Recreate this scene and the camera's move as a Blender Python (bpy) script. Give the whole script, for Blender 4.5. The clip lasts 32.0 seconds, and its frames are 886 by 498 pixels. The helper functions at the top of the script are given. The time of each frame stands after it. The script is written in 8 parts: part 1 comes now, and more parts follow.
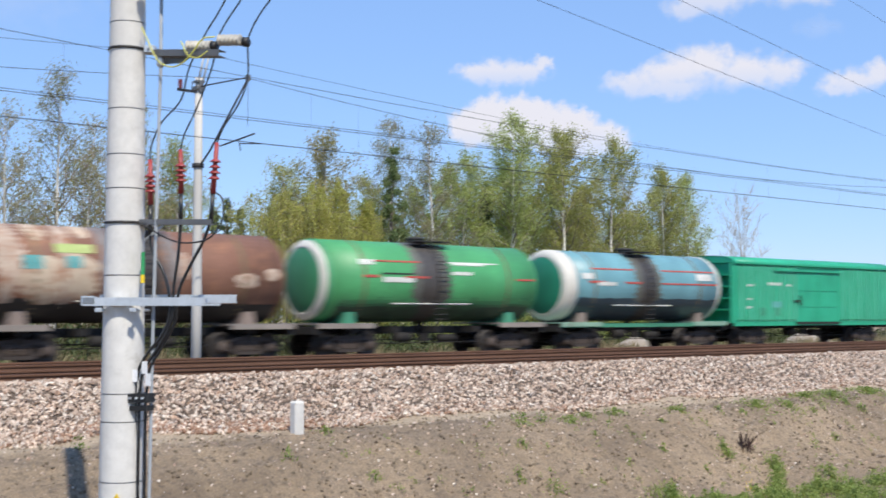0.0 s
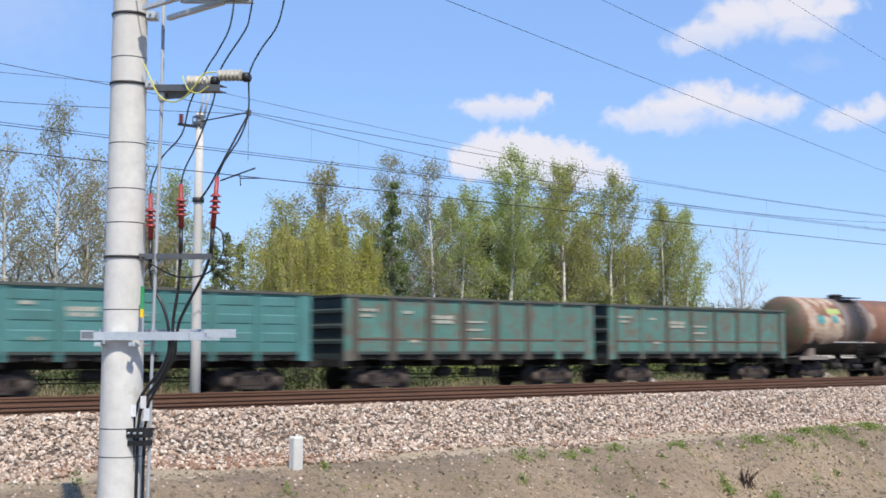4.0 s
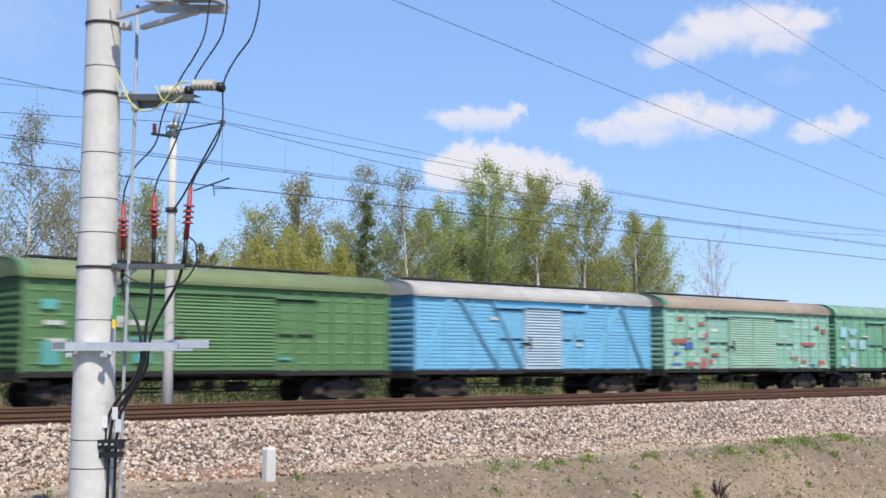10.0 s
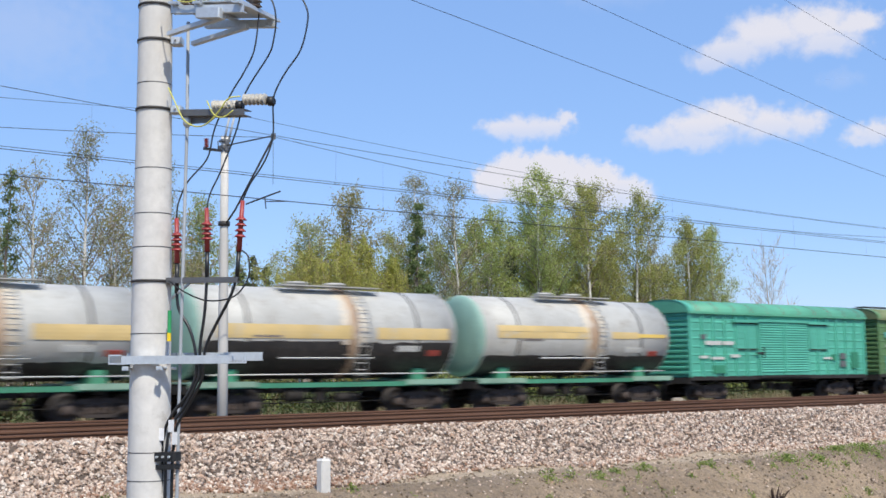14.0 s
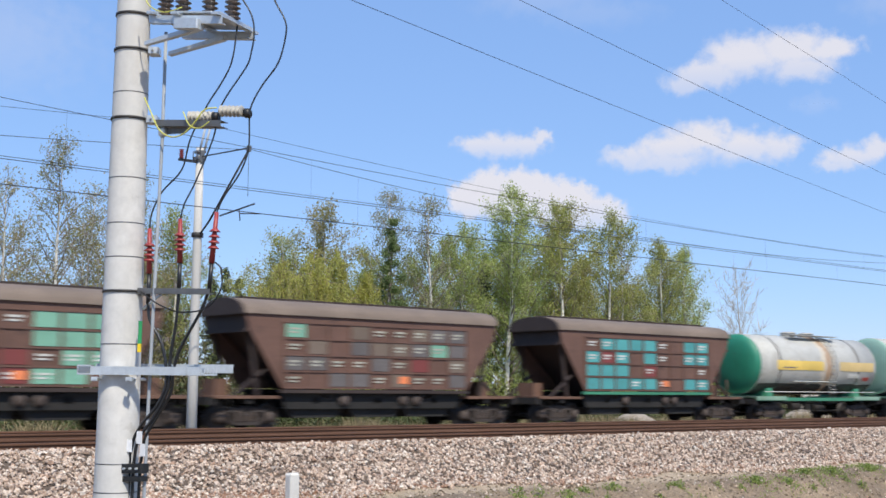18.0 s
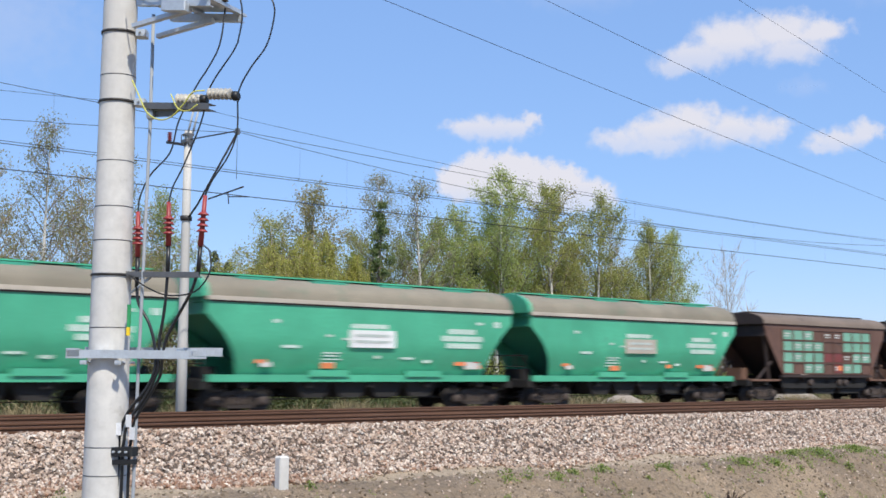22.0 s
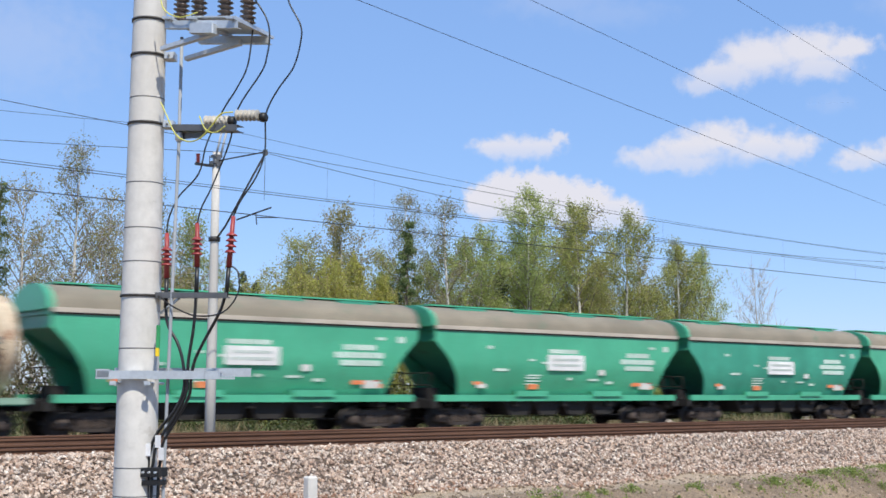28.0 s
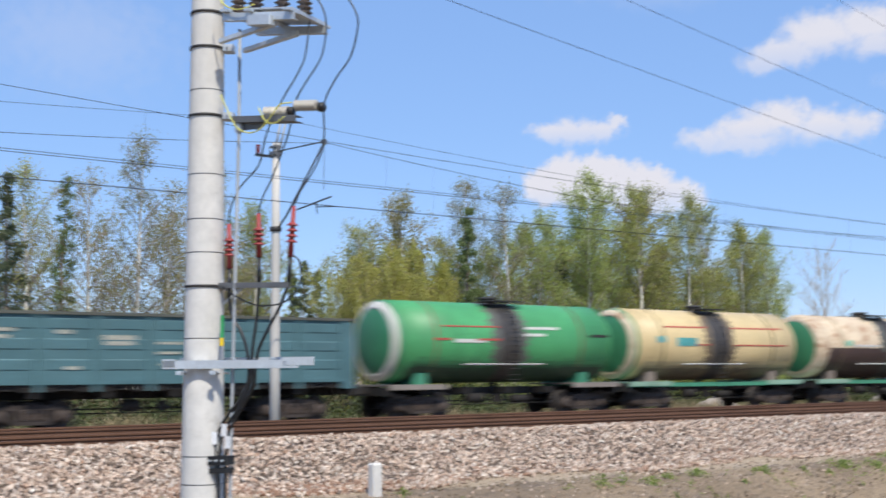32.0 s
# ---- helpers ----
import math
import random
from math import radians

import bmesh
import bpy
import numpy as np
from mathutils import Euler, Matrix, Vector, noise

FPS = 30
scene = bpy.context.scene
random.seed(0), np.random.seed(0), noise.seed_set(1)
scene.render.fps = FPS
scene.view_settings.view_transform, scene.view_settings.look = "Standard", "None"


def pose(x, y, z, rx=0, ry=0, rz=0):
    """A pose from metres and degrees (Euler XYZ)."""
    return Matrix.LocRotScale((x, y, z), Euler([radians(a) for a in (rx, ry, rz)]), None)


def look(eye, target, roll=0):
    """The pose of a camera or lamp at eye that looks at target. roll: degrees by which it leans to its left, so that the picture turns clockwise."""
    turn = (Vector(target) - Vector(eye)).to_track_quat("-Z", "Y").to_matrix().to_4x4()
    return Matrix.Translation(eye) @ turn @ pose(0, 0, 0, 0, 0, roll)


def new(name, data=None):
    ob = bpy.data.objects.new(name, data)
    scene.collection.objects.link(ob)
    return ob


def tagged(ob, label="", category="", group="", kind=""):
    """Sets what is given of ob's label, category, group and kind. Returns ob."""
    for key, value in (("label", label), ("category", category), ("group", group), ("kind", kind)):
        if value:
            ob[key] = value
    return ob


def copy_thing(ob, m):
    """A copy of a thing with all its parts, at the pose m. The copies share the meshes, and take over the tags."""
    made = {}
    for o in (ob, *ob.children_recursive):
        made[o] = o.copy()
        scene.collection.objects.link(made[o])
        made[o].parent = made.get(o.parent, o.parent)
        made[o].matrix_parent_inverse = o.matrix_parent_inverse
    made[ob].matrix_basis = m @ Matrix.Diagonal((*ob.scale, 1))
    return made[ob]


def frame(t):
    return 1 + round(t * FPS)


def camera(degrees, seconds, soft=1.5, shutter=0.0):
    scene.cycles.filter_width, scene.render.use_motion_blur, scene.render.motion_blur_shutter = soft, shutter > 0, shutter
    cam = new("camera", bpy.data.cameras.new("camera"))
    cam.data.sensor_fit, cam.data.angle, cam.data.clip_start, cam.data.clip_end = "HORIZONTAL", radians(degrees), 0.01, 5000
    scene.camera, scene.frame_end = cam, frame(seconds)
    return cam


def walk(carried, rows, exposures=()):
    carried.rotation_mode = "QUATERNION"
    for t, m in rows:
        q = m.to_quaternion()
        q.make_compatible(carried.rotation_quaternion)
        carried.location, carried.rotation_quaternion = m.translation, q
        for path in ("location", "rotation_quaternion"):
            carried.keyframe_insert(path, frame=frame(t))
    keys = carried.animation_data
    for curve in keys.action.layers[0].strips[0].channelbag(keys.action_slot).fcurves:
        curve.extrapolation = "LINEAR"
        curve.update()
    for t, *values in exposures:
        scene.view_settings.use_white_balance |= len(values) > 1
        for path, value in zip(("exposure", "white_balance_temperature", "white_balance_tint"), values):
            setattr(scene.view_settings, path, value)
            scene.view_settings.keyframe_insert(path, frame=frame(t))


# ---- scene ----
# Camera: held by hand at one spot; yaw is degrees right of +y (+y is across the tracks, +x the way the train goes)
EYE = (0.0, 0.0, 1.5)
cam = camera(40.0, 32.0, soft=1.6, shutter=0.95)
AIM = (
    (0, 40.16, 3.15, -0.03), (0.5, 39.24, 2.92, 0.34), (1, 39.30, 2.92, 0.37), (1.5, 40.02, 3.50, 0.17), (2, 40.27, 3.80, -0.06),
    (2.5, 40.36, 4.10, -0.09), (3, 40.56, 4.46, -0.07), (3.5, 40.56, 4.67, -0.08), (4, 40.17, 4.78, 0.03), (4.5, 39.71, 4.74, 0.44),
    (6.5, 39.83, 4.68, 0.27), (7, 40.52, 4.49, 0.11), (7.5, 41.11, 4.49, -0.23), (8, 41.18, 4.49, -0.37), (8.5, 41.20, 4.57, -0.24),
    (9, 41.00, 4.80, 0.29), (9.5, 41.02, 4.98, 0.54), (10, 41.39, 5.29, 0.07), (10.5, 42.13, 5.43, 0.33), (11, 41.67, 5.72, 0.32),
    (11.5, 41.35, 5.86, 0.19), (12, 41.29, 5.75, -0.11), (12.5, 40.12, 5.70, -0.73), (13, 39.18, 5.22, -0.58), (13.5, 38.97, 5.60, -0.54),
    (15.5, 39.41, 6.10, -0.17), (16, 40.03, 6.24, -0.27), (16.5, 40.23, 6.34, 0.10), (17, 40.31, 6.36, 0.32), (17.5, 40.28, 6.39, 0.28),
    (18, 40.22, 6.52, 0.49), (18.5, 40.14, 6.51, 0.30), (19, 40.13, 6.47, 0.28), (19.5, 40.11, 6.44, 0.17), (20, 40.28, 6.39, 0.32),
    (20.5, 40.49, 6.15, -0.07), (21, 40.77, 5.96, -0.04), (21.5, 40.81, 5.82, 0.04), (22, 40.74, 5.72, 0.36), (22.5, 40.78, 5.72, 0.64),
    (23, 40.86, 5.67, 0.52), (23.5, 40.30, 5.68, 0.33), (24, 39.47, 5.51, 0.38), (24.5, 38.32, 5.63, 0.25), (25, 37.93, 5.92, 0.71),
    (25.5, 37.86, 6.02, 0.90), (27.5, 39.29, 6.60, 0.14), (28, 39.44, 6.63, 0.19), (28.5, 39.48, 6.67, 0.36), (29, 39.33, 6.73, 0.33),
    (29.5, 39.33, 6.67, 0.21), (30, 39.42, 6.58, 0.26), (30.5, 39.52, 6.48, 0.33), (31, 39.06, 6.43, 0.38), (31.5, 38.49, 6.28, 0.30),
    (32, 36.60, 6.00, -0.50),
)


def aim(yaw, pitch, roll):
    a, b = radians(yaw), radians(pitch)
    ahead = Vector((math.sin(a) * math.cos(b), math.cos(a) * math.cos(b), math.sin(b)))
    return look(EYE, Vector(EYE) + ahead * 10, roll)


walk(cam, [(t, aim(yaw, pitch, roll)) for t, yaw, pitch, roll in AIM], exposures=((0, -0.02), (4, -0.02), (12, -0.05), (16, -0.1), (32, -0.1)))

# ---- light ----
SUN_AZ, SUN_EL = 199.5, 55.0  # azimuth clockwise from +y
world = bpy.data.worlds.new("sky")
scene.world = world
world.use_nodes = True
wn = world.node_tree.nodes
sky = wn.new("ShaderNodeTexSky")
sky.sky_type = "NISHITA"
sky.sun_disc = False
sky.sun_elevation = radians(SUN_EL)
sky.sun_rotation = radians(SUN_AZ)
sky.air_density, sky.dust_density, sky.ozone_density = 1.0, 0.1, 4.0
wn["Background"].inputs["Strength"].default_value = 0.157
haze = wn.new("ShaderNodeMix")  # clear spring air: the sky's blue reaches down to the horizon
haze.data_type = "RGBA"
haze.inputs[0].default_value = 0.55
haze.inputs[7].default_value = (1.95, 3.5, 7.05, 1)
world.node_tree.links.new(sky.outputs["Color"], haze.inputs[6])
world.node_tree.links.new(haze.outputs[2], wn["Background"].inputs["Color"])
sun = new("sun", bpy.data.lights.new("sun", "SUN"))
sun.data.energy, sun.data.angle, sun.data.color = 5.3, radians(0.55), (1.0, 0.935, 0.82)
_az, _el = radians(SUN_AZ), radians(SUN_EL)
sun.matrix_world = look(Vector((math.sin(_az) * math.cos(_el), math.cos(_az) * math.cos(_el), math.sin(_el))) * 60, (0, 0, 0))


# ---- materials ----
def nodes_of(name):
    m = bpy.data.materials.new(name)
    m.use_nodes = True
    t = m.node_tree
    return m, t.nodes, t.links, t.nodes["Principled BSDF"]


def noise_node(n, l, src, scale, detail=4.0, rough=0.6, stretch=None):
    if stretch:
        mp = n.new("ShaderNodeMapping")
        mp.inputs["Scale"].default_value = stretch
        l.new(src, mp.inputs["Vector"])
        src = mp.outputs["Vector"]
    x = n.new("ShaderNodeTexNoise")
    x.inputs["Scale"].default_value, x.inputs["Detail"].default_value, x.inputs["Roughness"].default_value = scale, detail, rough
    l.new(src, x.inputs["Vector"])
    return x.outputs["Fac"]


def ramp(n, l, src, a, b):
    r = n.new("ShaderNodeMapRange")
    r.inputs["From Min"].default_value, r.inputs["From Max"].default_value = a, b
    l.new(src, r.inputs["Value"])
    return r.outputs["Result"]


def blend(n, l, fac, a, b):
    x = n.new("ShaderNodeMix")
    x.data_type = "RGBA"
    for sock, v in ((x.inputs[0], fac), (x.inputs[6], a), (x.inputs[7], b)):
        if isinstance(v, (int, float)):
            sock.default_value = v
        elif isinstance(v, tuple):
            sock.default_value = (*v, 1)
        else:
            l.new(v, sock)
    return x.outputs[2]


def paint(name, rgb, stain=(0.06, 0.045, 0.035), amount=0.35, streak=0.4, rough=0.55, metal=0.0, grain=14.0, bump=0.15, big=0.5, fade=0.25):
    """A worn surface: broad fading, fine grain, vertical streaks and patches of stain."""
    m, n, l, p = nodes_of(name)
    tc = n.new("ShaderNodeTexCoord")
    oi = n.new("ShaderNodeObjectInfo")
    add = n.new("ShaderNodeVectorMath")
    add.operation = "MULTIPLY_ADD"
    comb = n.new("ShaderNodeCombineXYZ")
    for k in range(3):
        l.new(oi.outputs["Random"], comb.inputs[k])
    l.new(comb.outputs[0], add.inputs[0])
    add.inputs[1].default_value = (37.0, 11.0, 5.0)
    l.new(tc.outputs["Object"], add.inputs[2])
    v = add.outputs[0]
    broad = noise_node(n, l, v, big, 3)
    fine = noise_node(n, l, v, grain, 5, 0.7)
    faded = tuple(min(1, c * (1 + fade) + 0.03 * fade) for c in rgb)
    dark = tuple(c * (1 - fade) for c in rgb)
    col = blend(n, l, ramp(n, l, broad, 0.3, 0.7), dark, faded)
    col = blend(n, l, ramp(n, l, fine, 0.35, 0.75), col, tuple(c * 0.82 for c in rgb))
    if amount > 0:
        patch = noise_node(n, l, v, big * 2.6, 6, 0.72)
        col = blend(n, l, ramp(n, l, patch, 0.70 - 0.32 * amount, 0.85 - 0.32 * amount), col, stain)
    if streak > 0:
        st = noise_node(n, l, v, 2.2, 5, 0.65, (2.4, 2.4, 0.22))
        f = n.new("ShaderNodeMath")
        f.operation = "MULTIPLY"
        f.inputs[1].default_value = streak
        l.new(ramp(n, l, st, 0.5, 0.75), f.inputs[0])
        col = blend(n, l, f.outputs[0], col, stain)
    l.new(col, p.inputs["Base Color"])
    p.inputs["Roughness"].default_value = rough
    p.inputs["Metallic"].default_value = metal
    if bump:
        b = n.new("ShaderNodeBump")
        b.inputs["Strength"].default_value, b.inputs["Distance"].default_value = bump, 0.02
        l.new(fine, b.inputs["Height"])
        l.new(b.outputs["Normal"], p.inputs["Normal"])
    return m


# ---- mesh building ----
class Shape:
    """Collects verts and faces for one mesh."""

    def __init__(self):
        self.v, self.f, self.smooth = [], [], []

    def add(self, verts, faces, smooth=False):
        k = len(self.v)
        self.v += [tuple(p) for p in verts]
        self.f += [tuple(i + k for i in q) for q in faces]
        self.smooth += [smooth] * len(faces)
        return self

    def box(self, x0, x1, y0, y1, z0, z1):
        c = [(x, y, z) for z in (z0, z1) for y in (y0, y1) for x in (x0, x1)]
        return self.add(c, [(0, 2, 3, 1), (4, 5, 7, 6), (0, 1, 5, 4), (2, 6, 7, 3), (0, 4, 6, 2), (1, 3, 7, 5)])

    def bevel_box(self, x0, x1, y0, y1, z0, z1, b):
        xs, ys = (x0, x0 + b, x1 - b, x1), (y0, y0 + b, y1 - b, y1)
        ring = [(xs[1], ys[0]), (xs[2], ys[0]), (xs[3], ys[1]), (xs[3], ys[2]), (xs[2], ys[3]), (xs[1], ys[3]), (xs[0], ys[2]), (xs[0], ys[1])]
        return self.loft([[(x, y, z0) for x, y in ring], [(x, y, z1) for x, y in ring]], caps=True)

    def loft(self, rings, caps=True, closed=True, smooth=False):
        n = len(rings[0])
        k = len(self.v)
        verts = [p for r in rings for p in r]
        faces = []
        for i in range(len(rings) - 1):
            for j in range(n if closed else n - 1):
                a, b = i * n + j, i * n + (j + 1) % n
                faces.append((a, b, b + n, a + n))
        self.add(verts, faces, smooth)
        if caps:
            self.f += [tuple(k + j for j in reversed(range(n))), tuple(k + (len(rings) - 1) * n + j for j in range(n))]
            self.smooth += [False, False]
        return self

    def prism(self, outline, y0, y1):
        """An outline in x, z, counter-clockwise seen from -y, extruded along y."""
        return self.loft([[(x, y0, z) for x, z in outline], [(x, y1, z) for x, z in outline]])

    def along(self, outline, x0, x1):
        """An outline in y, z extruded along x."""
        return self.loft([[(x0, y, z) for y, z in outline], [(x1, y, z) for y, z in outline]])

    def tube(self, path, r, sides=8, smooth=True):
        path = [Vector(p) for p in path]
        rad = r if isinstance(r, (list, tuple)) else [r] * len(path)
        rings, side = [], None
        for i, p in enumerate(path):
            d = (path[min(i + 1, len(path) - 1)] - path[max(i - 1, 0)]).normalized()
            if side is None:
                side = d.orthogonal().normalized()
            side = (side - d * side.dot(d)).normalized()
            up = d.cross(side)
            rings.append([tuple(p + (side * math.cos(a) + up * math.sin(a)) * rad[i]) for a in (2 * math.pi * j / sides for j in range(sides))])
        return self.loft(rings, True, True, smooth)

    def cyl(self, a, b, r, sides=12, smooth=True):
        return self.tube([a, b], r, sides, smooth)

    def lathe(self, profile, centre, axis="z", sides=16):
        """Profile of (radius, height) turned about an axis through centre."""
        rings = []
        for r, h in profile:
            ring = []
            for j in range(sides):
                a = 2 * math.pi * j / sides
                c, s = r * math.cos(a), r * math.sin(a)
                o = {"z": (c, s, h), "x": (h, c, s), "y": (s, h, c)}[axis]
                ring.append((centre[0] + o[0], centre[1] + o[1], centre[2] + o[2]))
            rings.append(ring)
        return self.loft(rings, True, True, True)

    def arc(self, x0, x1, a0, a1, r, cz, thick=0.006, steps=8):
        """A strip bent round a lying cylinder; angles in degrees up from the side that faces -y."""
        verts, faces = [], []
        for k in range(steps + 1):
            a = radians(a0 + (a1 - a0) * k / steps)
            for rr in (r - 0.01, r + thick):
                for x in (x0, x1):
                    verts.append((x, -rr * math.cos(a), cz + rr * math.sin(a)))
        for k in range(steps):
            i = k * 4
            faces += [(i + 2, i + 3, i + 7, i + 6), (i, i + 2, i + 6, i + 4), (i + 1, i + 5, i + 7, i + 3)]
        faces += [(0, 1, 3, 2), (steps * 4, steps * 4 + 2, steps * 4 + 3, steps * 4 + 1)]
        self.add(verts, faces)
        return self

    def skin(self, place, r, cz, nu, nv, thick=0.012):
        """A coat bent round a lying cylinder; place(u, v) gives x and the angle in degrees up from the side that faces -y."""
        verts = []
        for i in range(nu + 1):
            for j in range(nv + 1):
                x, a = place(i / nu, j / nv)
                edge = i in (0, nu) or j in (0, nv)
                rr = r + (-0.004 if edge else thick)
                verts.append((x, -rr * math.cos(radians(a)), cz + rr * math.sin(radians(a))))
        n = nv + 1
        return self.add(verts, [(i * n + j, (i + 1) * n + j, (i + 1) * n + j + 1, i * n + j + 1) for i in range(nu) for j in range(nv)], True)

    def mirrored(self):
        """Adds the copy turned by half a turn about z, for the thing's other side."""
        k = len(self.v)
        n = len(self.f)
        self.v += [(-x, -y, z) for x, y, z in self.v]
        self.f += [tuple(i + k for i in q) for q in self.f[:n]]
        self.smooth += self.smooth[:n]
        return self

    def mesh(self, name, material):
        me = bpy.data.meshes.new(name)
        me.from_pydata(self.v, [], self.f)
        me.materials.append(material)
        me.polygons.foreach_set("use_smooth", self.smooth)
        me.update()
        return me


def part(name, shape, material, parent=None, label=""):
    """One mesh object, under a thing or a part."""
    me = shape if isinstance(shape, bpy.types.Mesh) else shape.mesh(name, material)
    ob = new(name, me)
    ob.parent = parent
    return tagged(ob, label)


def thing(name, label, category, group="", kind=""):
    return tagged(new(name), label, category, group, kind)


RND = random.Random(7)

# ---- the materials of the place ----

def soil_material():
    m, n, l, p = nodes_of("bare_soil")
    tc = n.new("ShaderNodeTexCoord")
    v = tc.outputs["Object"]
    broad = noise_node(n, l, v, 0.35, 5, 0.65)
    mid = noise_node(n, l, v, 2.2, 6, 0.7)
    fine = noise_node(n, l, v, 28, 5, 0.75)
    col = blend(n, l, ramp(n, l, broad, 0.35, 0.65), (0.205, 0.148, 0.094), (0.46, 0.34, 0.215))
    col = blend(n, l, ramp(n, l, mid, 0.5, 0.75), col, (0.37, 0.275, 0.175))
    clod = noise_node(n, l, v, 7.5, 4, 0.75)
    col = blend(n, l, ramp(n, l, clod, 0.52, 0.68), col, (0.10, 0.074, 0.05))
    col = blend(n, l, ramp(n, l, fine, 0.3, 0.8), col, (0.10, 0.08, 0.065))
    peb = n.new("ShaderNodeTexVoronoi")
    peb.inputs["Scale"].default_value = 9.0
    l.new(v, peb.inputs["Vector"])
    sel = n.new("ShaderNodeMath")
    sel.operation = "LESS_THAN"
    sel.inputs[1].default_value = 0.07
    l.new(peb.outputs["Distance"], sel.inputs[0])
    col = blend(n, l, sel.outputs[0], col, (0.5, 0.45, 0.4))
    sep = n.new("ShaderNodeSeparateXYZ")  # the trodden sandy ledge below the ballast
    l.new(v, sep.inputs[0])
    wob = n.new("ShaderNodeMath")
    wob.operation = "MULTIPLY_ADD"
    wob.inputs[1].default_value = 1.1
    l.new(broad, wob.inputs[0])
    l.new(sep.outputs[1], wob.inputs[2])
    band = n.new("ShaderNodeMath")
    band.operation = "MULTIPLY"
    l.new(ramp(n, l, wob.outputs[0], 18.3, 18.55), band.inputs[0])
    l.new(ramp(n, l, wob.outputs[0], 19.5, 19.15), band.inputs[1])
    sand = blend(n, l, ramp(n, l, fine, 0.3, 0.8), (0.46, 0.365, 0.255), (0.27, 0.21, 0.15))
    col = blend(n, l, band.outputs[0], col, sand)
    l.new(col, p.inputs["Base Color"])
    p.inputs["Roughness"].default_value = 0.95
    b = n.new("ShaderNodeBump")
    b.inputs["Strength"].default_value, b.inputs["Distance"].default_value = 1.0, 0.10
    l.new(mid, b.inputs["Height"])
    b2 = n.new("ShaderNodeBump")
    b2.inputs["Strength"].default_value, b2.inputs["Distance"].default_value = 0.8, 0.035
    l.new(fine, b2.inputs["Height"])
    l.new(b.outputs["Normal"], b2.inputs["Normal"])
    l.new(b2.outputs["Normal"], p.inputs["Normal"])
    return m


def island_material(name, colours, rough=0.9, translucent=0.0):
    """Many small pieces in one mesh, each of its own colour."""
    m, n, l, p = nodes_of(name)
    g = n.new("ShaderNodeNewGeometry")
    r = n.new("ShaderNodeValToRGB")
    e = r.color_ramp.elements
    while len(e) < len(colours):
        e.new(0.5)
    for i, c in enumerate(colours):
        e[i].position, e[i].color = i / max(1, len(colours) - 1), (*c, 1)
    l.new(g.outputs["Random Per Island"], r.inputs["Fac"])
    tc = n.new("ShaderNodeTexCoord")
    f = noise_node(n, l, tc.outputs["Object"], 25, 3)
    col = blend(n, l, ramp(n, l, f, 0.3, 0.8), r.outputs["Color"], tuple(0.7 * q for q in colours[0]))
    l.new(col, p.inputs["Base Color"])
    p.inputs["Roughness"].default_value = rough
    if translucent:
        t = n.new("ShaderNodeBsdfTranslucent")
        l.new(col, t.inputs["Color"])
        x = n.new("ShaderNodeMixShader")
        x.inputs[0].default_value = translucent
        l.new(p.outputs[0], x.inputs[1])
        l.new(t.outputs[0], x.inputs[2])
        l.new(x.outputs[0], n["Material Output"].inputs["Surface"])
    return m


M_SOIL = soil_material()
# Bed coloured dark to give shade in the gaps between the stones.
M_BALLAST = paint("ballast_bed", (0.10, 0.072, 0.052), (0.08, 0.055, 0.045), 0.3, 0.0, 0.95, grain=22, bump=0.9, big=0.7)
M_STONE = island_material("ballast_stone", [(0.24, 0.165, 0.12), (0.74, 0.57, 0.44), (0.86, 0.71, 0.58), (0.52, 0.32, 0.21), (0.95, 0.86, 0.74), (0.46, 0.33, 0.245), (0.76, 0.61, 0.49), (0.22, 0.15, 0.11), (0.86, 0.74, 0.62), (0.60, 0.42, 0.30)], 0.9)
M_RAIL = paint("rusty_rail", (0.13, 0.060, 0.032), (0.05, 0.022, 0.014), 0.3, 0.0, 0.9, 0.0, 20, 0.3, 0.6)
M_RAIL_TOP = paint("worn_rail_head", (0.13, 0.065, 0.04), (0.09, 0.045, 0.025), 0.3, 0.0, 0.7, 0.2, 20, 0.05)
M_CONCRETE = paint("grey_concrete", (0.66, 0.64, 0.60), (0.38, 0.35, 0.30), 0.2, 0.2, 0.85, grain=7, bump=0.08, big=0.8, fade=0.08)
M_MAST = paint("weathered_concrete", (0.55, 0.53, 0.49), (0.25, 0.22, 0.19), 0.2, 0.25, 0.85, grain=30, bump=0.2, big=0.8, fade=0.1)
M_SLEEPER = paint("concrete_sleeper", (0.30, 0.26, 0.22), (0.12, 0.07, 0.05), 0.5, 0.2, 0.9, grain=24)
M_GALV = paint("galvanised_steel", (0.56, 0.60, 0.63), (0.30, 0.30, 0.30), 0.12, 0.1, 0.45, 0.45, 26, 0.05, 1.5, 0.12)
M_STEEL_DARK = paint("dark_steel", (0.045, 0.042, 0.04), (0.08, 0.05, 0.035), 0.3, 0.0, 0.6, 0.3)
M_CABLE = paint("black_cable_sheath", (0.012, 0.012, 0.013), (0.03, 0.03, 0.03), 0.1, 0.0, 0.4, 0.0, bump=0.0)
M_WIRE = paint("weathered_wire", (0.05, 0.05, 0.055), (0.08, 0.06, 0.05), 0.2, 0.0, 0.5, 0.6, bump=0.0)
M_UNDER = paint("grimy_underframe", (0.017, 0.015, 0.014), (0.05, 0.035, 0.025), 0.3, 0.2, 0.85, 0.0)
M_BOGIE = paint("grimy_cast_steel", (0.044, 0.033, 0.028), (0.035, 0.026, 0.02), 0.4, 0.2, 0.8, 0.0)
M_BOX_CAP = paint("worn_axle_box", (0.085, 0.062, 0.05), (0.05, 0.035, 0.03), 0.35, 0.1, 0.7, 0.0)
